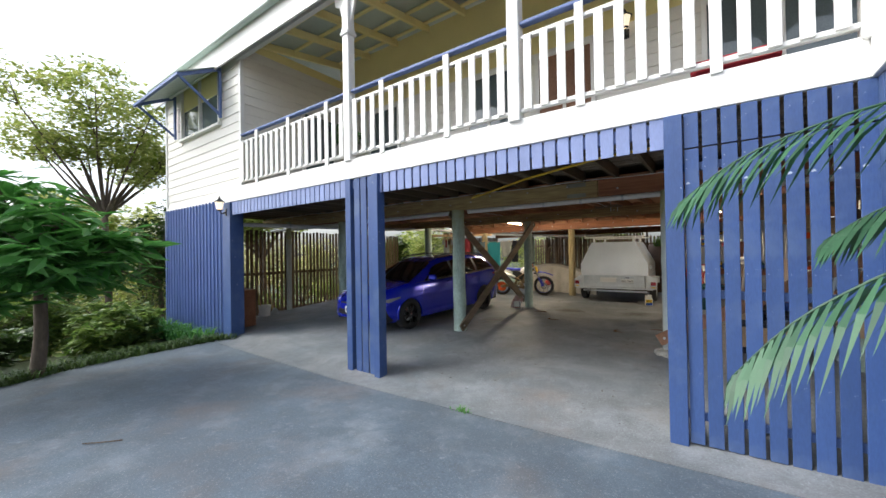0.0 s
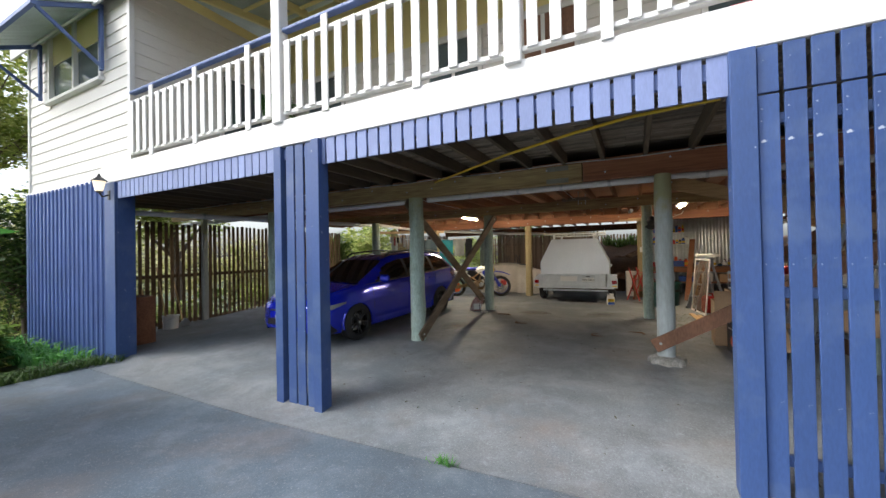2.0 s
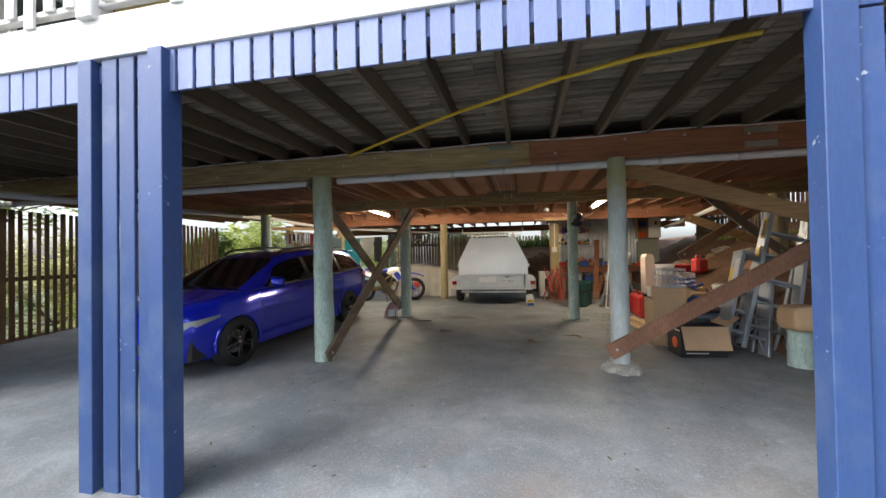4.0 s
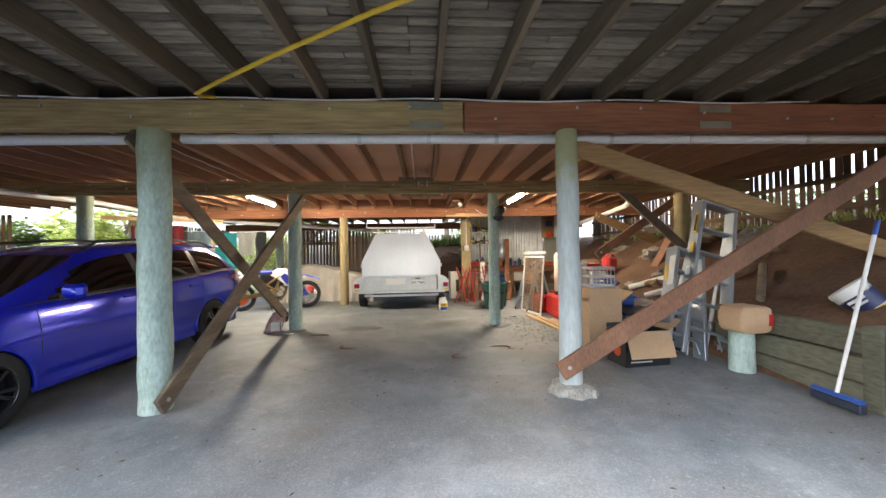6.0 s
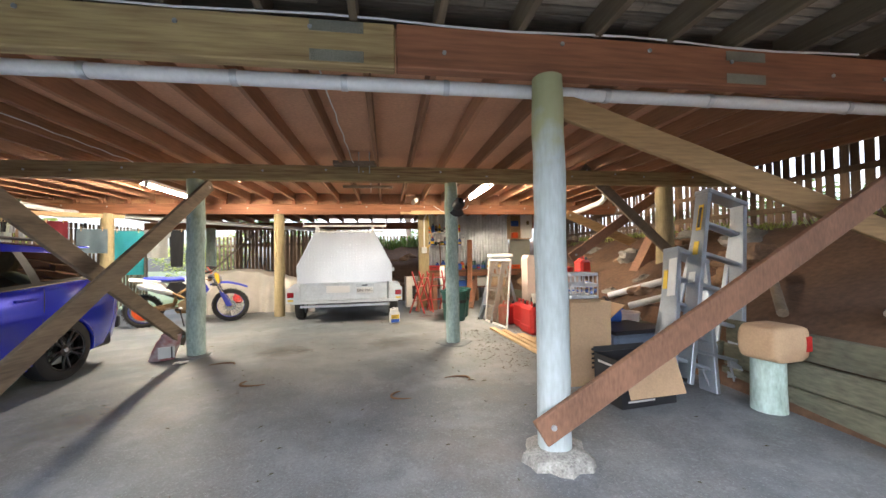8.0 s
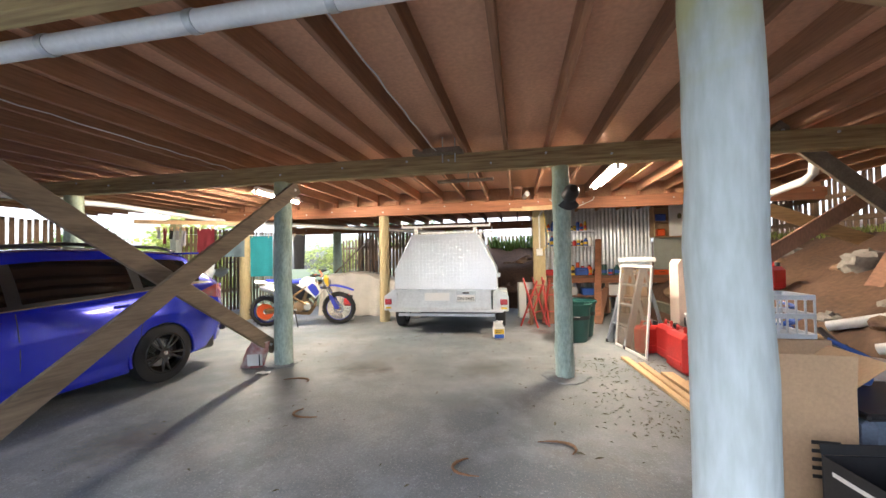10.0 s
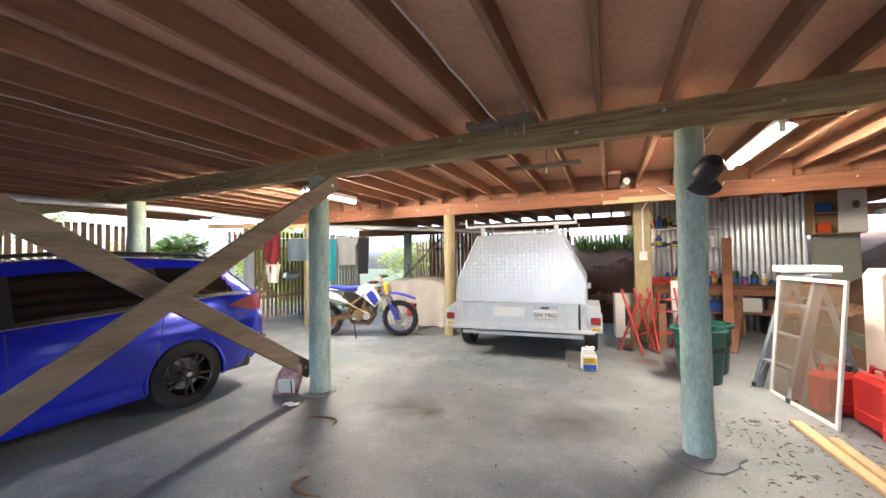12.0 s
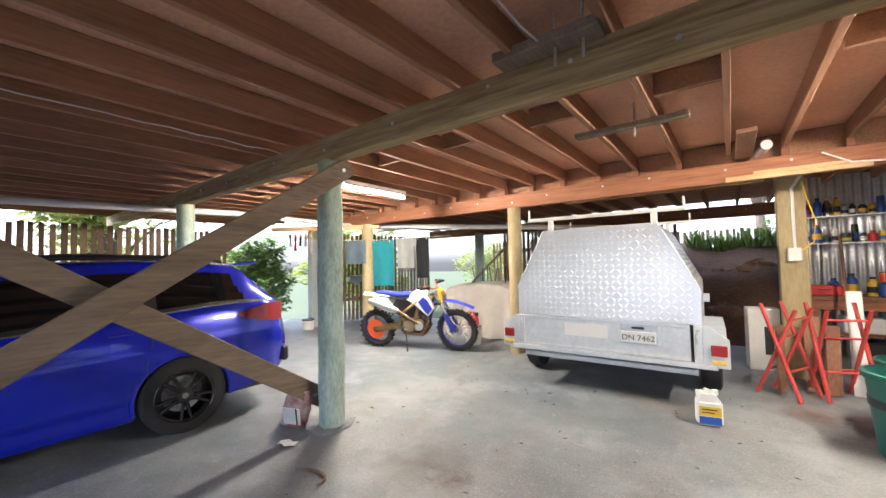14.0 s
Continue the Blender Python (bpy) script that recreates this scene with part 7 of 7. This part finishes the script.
for x, y, r, c in ((-3.1, 9.95, 0.42, (0.10, 0.085, 0.07)), (-2.8, 9.92, 0.17, (0.26, 0.12, 0.06)), (-1.6, 10.2, 0.45, (0.13, 0.115, 0.10)), (-0.75, 12.6, 0.3, (0.22, 0.07, 0.035)), (-2.2, 12.4, 0.3, (0.14, 0.12, 0.1)), (-4.2, 7.9, 0.4, (0.12, 0.12, 0.12))):
    m = mat("oil stain", c, 0.5, var=0.3, scale=6)
    N, L = m.node_tree.nodes, m.node_tree.links
    tc, gr, ns, mx, rp = N.new("ShaderNodeTexCoord"), N.new("ShaderNodeVectorMath"), N.new("ShaderNodeTexNoise"), N.new("ShaderNodeMath"), N.new("ShaderNodeMapRange")
    gr.operation = "LENGTH"
    L.new(tc.outputs["Object"], gr.inputs[0])
    ns.inputs["Scale"].default_value, ns.inputs["Detail"].default_value = 2.6 / r, 8
    L.new(tc.outputs["Object"], ns.inputs["Vector"])
    mx.operation = "MULTIPLY_ADD"
    mx.inputs[1].default_value = 1.1 * r
    L.new(ns.outputs["Fac"], mx.inputs[0])
    L.new(gr.outputs["Value"], mx.inputs[2])
    rp.inputs["From Min"].default_value, rp.inputs["From Max"].default_value, rp.inputs["To Min"].default_value, rp.inputs["To Max"].default_value = 0.45 * r, 1.5 * r, 0.5, 0.0
    L.new(mx.outputs[0], rp.inputs["Value"])
    L.new(rp.outputs["Result"], N["Principled BSDF"].inputs["Alpha"])
    n = 24
    zc = slab_z(x, y)
    g = G().add([(0, 0, 0.004)] + [(r * 1.3 * math.cos(k * 6.2832 / n), r * 1.3 * math.sin(k * 6.2832 / n), slab_z(x + r * 1.3 * math.cos(k * 6.2832 / n), y + r * 1.3 * math.sin(k * 6.2832 / n)) - zc + 0.004) for k in range(n)], [(0, 1 + k, 1 + (k + 1) % n) for k in range(n)])
    solid("floor_stain", g, m, "dark oil and rust stain on the concrete", "stain", kind="structure", m=pose(x, y, zc))
tuft = G()
for i in range(60):
    a, ln = rnd.uniform(0, 6.28), rnd.uniform(0.03, 0.09)
    p = Vector((-2.26 + rnd.gauss(0, 0.06), 3.55 + rnd.gauss(0, 0.02), slab_z(-2.26, 3.5)))
    d = Vector((math.cos(a) * ln, math.sin(a) * ln, 0.05))
    n = Vector((-math.sin(a), math.cos(a), 0)) * 0.006
    tuft.add([p - n, p + n, p + d], [(0, 1, 2)])
solid("weed_tuft", tuft, LEAF, "small green weed growing in the slab joint", "weed")
solid("stick", G().tube([(-4.5, 0.9, slab_z(-4.5, 0.9) + 0.01), (-4.4, 1.0, slab_z(-4.4, 1) + 0.015), (-4.32, 1.13, slab_z(-4.3, 1.1) + 0.01)], 0.006, 6), BARK, "small dry stick on the driveway", "stick")

# ---- foliage ----
def leaf_cloud(blobs, count, size, seed, aspect=2.2, droop=0.3, flat=0.5):
    """Folded leaves strewn in clumps over (centre, radii) blobs."""
    r = np.random.RandomState(seed)
    g = G()
    vol = np.array([b[1][0] * b[1][1] * b[1][2] for b in blobs]) ** 0.67
    for (c, rad), n in zip(blobs, np.round(count * vol / vol.sum()).astype(int)):
        twigs = max(3, n // 14)
        d = r.normal(size=(twigs, 3))
        d /= np.linalg.norm(d, axis=1)[:, None]
        tw = np.array(c) + d * np.array(rad) * (r.uniform(0.25, 1.0, size=(twigs, 1)) ** 0.45)
        if n < 1:
            continue
        k = r.randint(twigs, size=n)
        p = tw[k] + r.normal(size=(n, 3)) * np.array(rad) * 0.12
        a = r.uniform(0, 2 * math.pi, size=n)
        s = (size * r.uniform(0.6, 1.35, size=n))[:, None]
        u = np.stack((np.cos(a), np.sin(a), r.uniform(-droop - 0.3, 0.35, size=n)), axis=1)
        u /= np.linalg.norm(u, axis=1)[:, None]
        w = np.cross(u, np.stack((r.normal(size=n) * flat, r.normal(size=n) * flat, np.ones(n)), axis=1))
        w /= np.linalg.norm(w, axis=1)[:, None]
        nn = np.cross(w, u)
        h = s / aspect / 2
        q = np.stack((p, p + u * s * 0.5 + w * h + nn * h * 0.35, p + u * s, p + u * s * 0.5 - w * h + nn * h * 0.35, p + u * s * 0.5), axis=1).reshape(-1, 3).tolist()
        fs = [(0, 4, 1), (4, 2, 1), (0, 3, 4), (4, 3, 2)] if aspect > 3 else [(0, 3, 4), (4, 3, 2), (0, 4, 1), (4, 2, 1)]
        base = len(g.v)
        g.v += q
        g.f += [(base + 5 * i + f[0], base + 5 * i + f[1], base + 5 * i + f[2]) for i in range(n) for f in fs]
    return g


def limbs(base, blobs, r0, seed):
    rr = random.Random(seed)
    g = G()
    fork = Vector(base) + Vector((rr.uniform(-0.1, 0.1), rr.uniform(-0.1, 0.1), 0.7 * (min(b[0][2] for b in blobs) + 0.2 - base[2]) + 0.2))
    g.tube([base, (Vector(base) + fork) / 2 + Vector((rr.uniform(-0.06, 0.06), 0.03, 0)), fork], [r0, r0 * 0.85, r0 * 0.75], 12)
    for c, rad in blobs:
        c = Vector(c)
        mid = fork.lerp(c, 0.5) + Vector((rr.uniform(-0.15, 0.15), rr.uniform(-0.15, 0.15), rr.uniform(-0.1, 0.15)))
        g.tube([fork, mid, c], [r0 * 0.5, r0 * 0.26, r0 * 0.1], 8)
        for _ in range(2):
            e = c + Vector([rr.uniform(-0.8, 0.8) * q for q in rad])
            g.tube([mid.lerp(c, 0.7), e], [r0 * 0.16, r0 * 0.05], 5)
    return g


def tree(name, base, blobs, count, size, leaf, label, r0=0.12, seed=1, aspect=2.2, category="tree", droop=0.3):
    t = thing(name, label, category)
    part("trunk", limbs(base, blobs, r0, seed), BARK, t, smooth=True)
    c = part("crown", leaf_cloud(blobs, count, size, seed, aspect, droop), leaf, t, "dense leafy crown")
    c["kind"] = "stuff"
    return t


def blobset(c, rad, n, seed, small=0.42):
    rr = random.Random(seed)
    out = []
    for _ in range(n):
        d = Vector((rr.gauss(0, 1), rr.gauss(0, 1), rr.gauss(0, 1))).normalized() * rr.uniform(0.3, 0.8)
        s = rr.uniform(0.7, 1.2) * small
        out.append(((c[0] + d.x * rad[0], c[1] + d.y * rad[1], c[2] + d.z * rad[2]), (rad[0] * s, rad[1] * s, rad[2] * s)))
    return out


# broad-leaved shrub over the driveway edge
tree("broadleaf_shrub", (-7.75, 1.0, -0.25), blobset((-7.0, 1.1, 1.85), (1.1, 1.2, 1.0), 14, 3, 0.48), 2100, 0.36, LEAF, "large shrub with long glossy drooping green leaves", 0.09, 5, 3.6, "shrub", 0.5)
tree("broadleaf_shrub", (-8.0, -0.6, -0.25), blobset((-7.5, -0.5, 1.9), (1.2, 1.2, 1.0), 9, 8, 0.48), 1200, 0.36, LEAF, "large shrub with long glossy drooping green leaves", 0.09, 6, 3.6, "shrub", 0.5)
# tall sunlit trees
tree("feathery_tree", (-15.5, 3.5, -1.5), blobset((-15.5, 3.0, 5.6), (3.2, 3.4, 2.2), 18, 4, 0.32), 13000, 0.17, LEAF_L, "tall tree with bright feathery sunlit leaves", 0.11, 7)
# The shrub's shade is in its dark leaf colour.
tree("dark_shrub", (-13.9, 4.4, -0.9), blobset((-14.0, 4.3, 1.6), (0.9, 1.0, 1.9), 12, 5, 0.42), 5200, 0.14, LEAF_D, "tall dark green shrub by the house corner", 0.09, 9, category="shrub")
# Far crowns look sunlit and hazy through their leaf colour alone.
tree("gum_tree", (-22, 12, -3.2), blobset((-22, 12, 4.0), (3.0, 3.5, 3.6), 14, 6, 0.34), 7000, 0.3, LEAF_L, "distant tree with sun and haze in its pale leaf colour", 0.25, 10)
tree("gum_tree", (-24, 4, -3.4), blobset((-24, 4, 2.5), (4.0, 4.0, 3.6), 14, 7, 0.34), 7000, 0.34, LEAF_L, "distant tree with sun and haze in its pale leaf colour", 0.25, 11)
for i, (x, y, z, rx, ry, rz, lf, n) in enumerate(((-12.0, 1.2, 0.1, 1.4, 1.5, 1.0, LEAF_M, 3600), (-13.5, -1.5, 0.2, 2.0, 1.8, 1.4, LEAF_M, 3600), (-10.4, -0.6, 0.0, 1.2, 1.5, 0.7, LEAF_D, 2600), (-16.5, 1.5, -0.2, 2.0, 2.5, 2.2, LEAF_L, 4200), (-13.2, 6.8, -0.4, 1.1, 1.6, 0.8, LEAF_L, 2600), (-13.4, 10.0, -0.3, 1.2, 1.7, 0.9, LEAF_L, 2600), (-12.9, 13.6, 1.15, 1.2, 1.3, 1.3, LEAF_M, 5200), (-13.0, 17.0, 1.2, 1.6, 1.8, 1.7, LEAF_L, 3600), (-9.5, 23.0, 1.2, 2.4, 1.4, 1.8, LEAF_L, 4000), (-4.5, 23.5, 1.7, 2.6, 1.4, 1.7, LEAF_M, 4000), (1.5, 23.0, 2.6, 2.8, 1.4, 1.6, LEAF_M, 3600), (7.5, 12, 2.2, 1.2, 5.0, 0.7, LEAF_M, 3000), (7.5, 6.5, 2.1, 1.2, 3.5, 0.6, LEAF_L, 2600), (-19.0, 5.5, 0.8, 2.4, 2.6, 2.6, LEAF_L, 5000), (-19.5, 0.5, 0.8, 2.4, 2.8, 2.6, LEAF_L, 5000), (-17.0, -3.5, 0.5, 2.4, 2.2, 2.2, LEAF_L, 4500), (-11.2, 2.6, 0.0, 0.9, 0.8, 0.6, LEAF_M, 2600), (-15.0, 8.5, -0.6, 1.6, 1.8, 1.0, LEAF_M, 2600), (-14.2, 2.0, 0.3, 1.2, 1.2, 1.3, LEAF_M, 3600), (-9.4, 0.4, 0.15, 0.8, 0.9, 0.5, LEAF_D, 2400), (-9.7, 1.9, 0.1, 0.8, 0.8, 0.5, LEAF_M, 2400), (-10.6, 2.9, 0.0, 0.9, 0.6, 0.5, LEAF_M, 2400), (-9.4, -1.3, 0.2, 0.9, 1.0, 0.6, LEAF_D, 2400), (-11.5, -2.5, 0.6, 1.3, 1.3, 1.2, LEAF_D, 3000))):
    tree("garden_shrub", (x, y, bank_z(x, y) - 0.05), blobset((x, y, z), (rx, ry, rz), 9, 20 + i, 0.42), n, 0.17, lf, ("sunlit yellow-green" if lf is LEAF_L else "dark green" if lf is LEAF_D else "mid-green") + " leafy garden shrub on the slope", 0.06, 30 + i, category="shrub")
for i, (x, y, h, rr_) in enumerate(((-18, 20, 4, 4), (-10, 30, 5, 4), (0, 32, 6, 5), (10, 24, 6, 4.5), (14, 10, 6, 4.5), (-16, -9, 4, 4), (-6, -16, 5, 4.5), (6, -15, 5, 4.5), (13, -4, 5, 4))):
    tree("backdrop_tree", (x, y, bank_z(x, y) - 0.1), blobset((x, y, bank_z(x, y) + h), (rr_, rr_, h * 0.75), 9, 60 + i, 0.4), 3000, 0.42, LEAF_M if i % 2 else LEAF_L, "leafy tree of the surrounding garden", 0.25, 70 + i)

# Palest leaves down the slope, their colour carrying sun and distance haze.
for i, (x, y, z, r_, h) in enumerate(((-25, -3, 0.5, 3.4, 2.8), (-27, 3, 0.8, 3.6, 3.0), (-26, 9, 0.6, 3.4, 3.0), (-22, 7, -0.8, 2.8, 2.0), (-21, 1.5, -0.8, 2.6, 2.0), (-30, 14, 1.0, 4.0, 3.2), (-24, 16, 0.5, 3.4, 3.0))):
    tree("sunlit_tree", (x, y, bank_z(x, y) - 0.1), blobset((x, y, z), (r_, r_, h), 16, 90 + i, 0.42), 6500, 0.3, LEAF_P, "tree far down the slope, sunlight and haze in its leaf colour", 0.12, 110 + i)

# grass edging and bank tufts
def blades(spots, n, ln, seed, w=0.012):
    r = random.Random(seed)
    g = G()
    for x, y, z, sx, sy in spots:
        for _ in range(n):
            p = Vector((x + r.uniform(-sx, sx), y + r.uniform(-sy, sy), z))
            a, h = r.uniform(0, 6.28), ln * r.uniform(0.5, 1.2)
            d = Vector((math.cos(a), math.sin(a), 0))
            q = Vector((-d.y, d.x, 0)) * w
            g.add([p - q, p + q, p + d * h * 0.35 + Vector((0, 0, h * 0.7)) + q * 0.7, p + d * h * 0.35 + Vector((0, 0, h * 0.7)) - q * 0.7, p + d * h * 0.9 + Vector((0, 0, h * 0.75))], [(0, 1, 2, 3), (3, 2, 4)])
    return g


edge = []
for i in range(44):
    y = -2.5 + i * 0.15
    edge.append((left_edge(min(y, 3.4)) - 0.22, y, slab_z(left_edge(min(y, 3.4)), y) - 0.03, 0.22, 0.1))
# Border grass takes the leaf green with shade in its colour.
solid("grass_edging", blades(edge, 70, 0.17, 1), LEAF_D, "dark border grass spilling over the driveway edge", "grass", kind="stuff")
solid("border_plants", blades([(-8.9 - 0.35 * i, 3.55, -0.3, 0.2, 0.25) for i in range(10)], 60, 0.34, 2, 0.022), LEAF, "strappy green border plants below the iron wall", "plants", kind="stuff")
solid("bank_tufts", blades([(-1.9 + 0.35 * i, 18.6 + 0.1 * (i % 3), bank_z(-1.9 + 0.35 * i, 18.6) - 0.02, 0.2, 0.25) for i in range(9)], 60, 0.5, 3, 0.02), LEAF_M, "green grassy tufts on the rear bank", "grass", kind="stuff")
solid("fence_grass", blades([(4.0, 5.5 + 0.5 * i, bank_z(4.0, 5.5 + 0.5 * i) - 0.02, 0.15, 0.3) for i in range(20)], 50, 0.16, 4, 0.01), LEAF_L, "sunlit grass along the paling fence", "grass", kind="stuff")

# ---- palm at the driveway ----
palm = thing("palm", "young palm with arching feathery green fronds", "palm")
part("stem", G().tube([(1.85, 2.25, -0.1), (1.84, 2.25, 0.6), (1.8, 2.25, 1.3)], [0.09, 0.075, 0.06], 12), BARK, palm, smooth=True)
def frond(pts, ln, seed, n=30):
    r = random.Random(seed)
    P = [Vector(p) for p in pts]
    def at(t):
        k = min(len(P) - 2, int(t * (len(P) - 1)))
        u = t * (len(P) - 1) - k
        a, b = P[max(0, k - 1)], P[min(len(P) - 1, k + 2)]
        return 0.5 * (2 * P[k] + (P[k + 1] - a) * u + (2 * a - 5 * P[k] + 4 * P[k + 1] - b) * u * u + (3 * P[k] - a - 3 * P[k + 1] + b) * u ** 3)
    f = part("frond", G().tube([at(i / 20) for i in range(21)], [lerp(0.012, 0.003, i / 20) for i in range(21)], 6), PALM, palm, smooth=True)
    g = G()
    for i in range(n):
        t = 0.22 + 0.78 * i / n
        p, d = at(t), (at(min(1, t + 0.02)) - at(t - 0.02)).normalized()
        side = d.cross(Vector((0, 0, 1))).normalized()
        L_ = 1.15 * ln * math.sin(math.pi * (0.15 + 0.8 * (t - 0.2) / 0.8)) ** 0.6 * r.uniform(0.85, 1.1)
        for s in (-1, 1):
            w = (side * s * 0.75 + d * 0.65 + Vector((0, 0, -0.55 + r.uniform(-0.15, 0.15)))).normalized()
            q = w.cross(Vector((0, 0, 1))).normalized() * 0.013
            m, e = p + w * L_ * 0.5, p + w * L_ + Vector((0, 0, -0.22 * L_))
            g.add([p - q * 0.4, p + q * 0.4, m + q, m - q, e], [(0, 1, 2, 3), (3, 2, 4)])
    lf = part("frond_foliage", g, PALM, f)
    lf["kind"] = "stuff"


frond([(1.8, 2.25, 1.3), (1.35, 2.3, 1.98), (0.75, 2.4, 2.17), (0.2, 2.48, 2.05), (-0.13, 2.52, 1.82)], 0.34, 1)
frond([(1.8, 2.25, 1.3), (1.3, 2.2, 1.62), (0.8, 2.2, 1.6), (0.35, 2.2, 1.32), (0.08, 2.2, 1.0)], 0.36, 2)
frond([(1.8, 2.25, 1.3), (1.4, 2.4, 1.75), (0.95, 2.5, 1.85), (0.65, 2.55, 1.75), (0.45, 2.6, 1.6)], 0.26, 3)
frond([(1.8, 2.25, 1.2), (1.4, 2.1, 1.2), (1.0, 2.0, 1.0), (0.8, 2.0, 0.75)], 0.3, 4)
frond([(1.8, 2.25, 1.3), (2.2, 2.4, 2.0), (2.7, 2.5, 2.1), (3.1, 2.6, 1.7)], 0.34, 5)

# ---- verandah details ----
win = thing("window_1", "cream sash window under a blue awning", "window", WING, kind="structure")
part("frame", G().box(-11.38, -11.30, 3.97, 4.1, 4.55, 5.95).box(-9.15, -9.07, 3.97, 4.1, 4.55, 5.95).box(-11.30, -9.15, 3.97, 4.1, 5.87, 5.95).box(-10.26, -10.18, 3.98, 4.09, 4.62, 5.87), WHITE, win)
part("sill", G().box(-11.42, -9.03, 3.93, 4.1, 4.52, 4.58), WHITE, win)
GLASS = mat("window glass", (0.10, 0.13, 0.14), 0.05, var=0.2, scale=1, bump=0, spec=0.8)
part("pane", G().box(-11.30, -10.26, 4.05, 4.06, 4.58, 5.3), GLASS, win)
part("pane", G().box(-10.18, -9.15, 4.05, 4.06, 4.58, 5.3), GLASS, win)
part("blind", G().box(-11.30, -10.26, 4.03, 4.045, 5.3, 5.87).box(-10.18, -9.15, 4.03, 4.045, 5.3, 5.87), YELLOW, win, "yellow upper panel")
awn = thing("awning", "blue framed corrugated window awning", "awning", WING)
us2 = [i / 90 for i in range(91)]
part("iron_sheet", G().grid(us2, [0, 1], lambda u, v: (lerp(-11.75, -8.85, u), lerp(3.95, 3.12, v), lerp(5.78, 5.36, v) + 0.012 * math.sin(u * 38 * 6.283))), IRON, awn, smooth=True)
for x in (-11.65, -8.95):
    part("wall_arm", G().box(x - 0.04, x + 0.04, 3.92, 3.97, 4.65, 5.76), BLUE_D, awn)
    part("strut", G().beam((x, 3.94, 4.72), (x, 3.17, 5.30), 0.05, 0.05), BLUE_D, awn)
    part("rafter", G().beam((x, 3.95, 5.73), (x, 3.15, 5.32), 0.05, 0.07), BLUE_D, awn)
part("front_bar", G().box(-11.75, -8.85, 3.09, 3.15, 5.27, 5.34), BLUE_D, awn)


def lantern(x, y, z, label):
    l = thing("wall_lantern", label, "lamp", pose(x, y, z), group="wall lanterns")
    part("bracket", G().tube([(0, 0.13, -0.12), (0, 0.04, -0.16), (0, 0.0, -0.1)], 0.014, 8).box(-0.04, 0.04, 0.12, 0.14, -0.2, -0.05, 0.006), BLACK, l, smooth=True)
    part("cage", G().lathe([(0.03, -0.1), (0.05, -0.08), (0.055, -0.075)], 6), BLACK, l)
    part("lamp_glass", G().lathe([(0.05, -0.075), (0.085, 0.09), (0.08, 0.09), (0.045, -0.07)], 6), glow("lantern glass", (1.0, 0.85, 0.62), 0.5), l, "frosted warm lamp glass")
    part("hood", G().lathe([(0.11, 0.085), (0.105, 0.10), (0.03, 0.16), (0.012, 0.2), (0, 0.22)], 6), BLACK, l)


lantern(-8.62, 3.83, 2.66, "black carriage lantern with lit glass")
lantern(-1.05, 6.57, 5.15, "black carriage lantern on the verandah wall")
for i, (x0, x1, z1, lb, mt_) in enumerate(((-6.9, -6.0, 5.05, "glazed dark verandah door", GLASS), (-4.0, -3.1, 5.05, "glazed dark verandah door", GLASS), (-2.5, -1.6, 5.05, "open doorway to a warm timber room", BRACE), (0.0, 1.6, 5.05, "wide dark glass sliding door", GLASS))):
    d = thing("door_%d" % (i + 1), lb, "door", kind="structure")
    part("leaf", G().box(x0, x1, 6.66, 6.69, 3.0, z1), mt_, d)
    part("frame", G().box(x0 - 0.07, x0, 6.64, 6.7, 3.0, z1 + 0.07).box(x1, x1 + 0.07, 6.64, 6.7, 3.0, z1 + 0.07).box(x0, x1, 6.64, 6.7, z1, z1 + 0.07), WHITE, d)
    part("mid_rail", G().box(x0, x1, 6.645, 6.66, 3.9, 3.98).box((x0 + x1) / 2 - 0.03, (x0 + x1) / 2 + 0.03, 6.645, 6.66, 3.98, z1), WHITE, d)
ed = thing("window_2", "dark narrow window in the verandah end wall", "window", Matrix.Translation((0.125, 0, 0)), kind="structure")
part("pane", G().box(-8.095, -8.085, 5.5, 6.35, 3.0, 5.0), GLASS, ed)
part("frame", G().box(-8.1, -8.05, 5.43, 5.5, 3.0, 5.07).box(-8.1, -8.05, 6.35, 6.42, 3.0, 5.07).box(-8.1, -8.05, 5.5, 6.35, 5.0, 5.07), WHITE, ed)
pp = thing("potted_fern", "hanging green fern on the verandah", "plant", pose(-7.3, 6.2, 4.4))
part("pot", G().lathe([(0, -0.15), (0.1, -0.15), (0.15, 0.05), (0.14, 0.05)], 18), BRACE, pp, smooth=True)
part("hanger", G().cyl((0, 0, 0.05), (0, 0, 1.75), 0.006, n=6), BLACK, pp)
fc = part("leaves", leaf_cloud([((0, 0, 0.15), (0.3, 0.3, 0.25))], 260, 0.2, 3, 3.5, 0.5), LEAF, pp)
fc["kind"] = "stuff"
tb = thing("outdoor_seat", "low seat with red and navy cushions on the verandah", "seat", pose(0.3, 5.2, 2.99))
part("seat_base", G().box(-0.5, 0.5, -0.3, 0.3, 0.25, 0.42, 0.03), mat("navy cushion", (0.02, 0.03, 0.08), 0.9), tb)
part("cushion", G().box(-0.45, 0.3, -0.25, 0.2, 0.42, 0.6, 0.07), fabric("red cushion", (0.35, 0.02, 0.03)), tb, "red cushion")
for sx in (-0.45, 0.45):
    for sy in (-0.25, 0.25):
        part("leg", G().box(sx - 0.02, sx + 0.02, sy - 0.02, sy + 0.02, 0.0, 0.25), BLACK, tb)
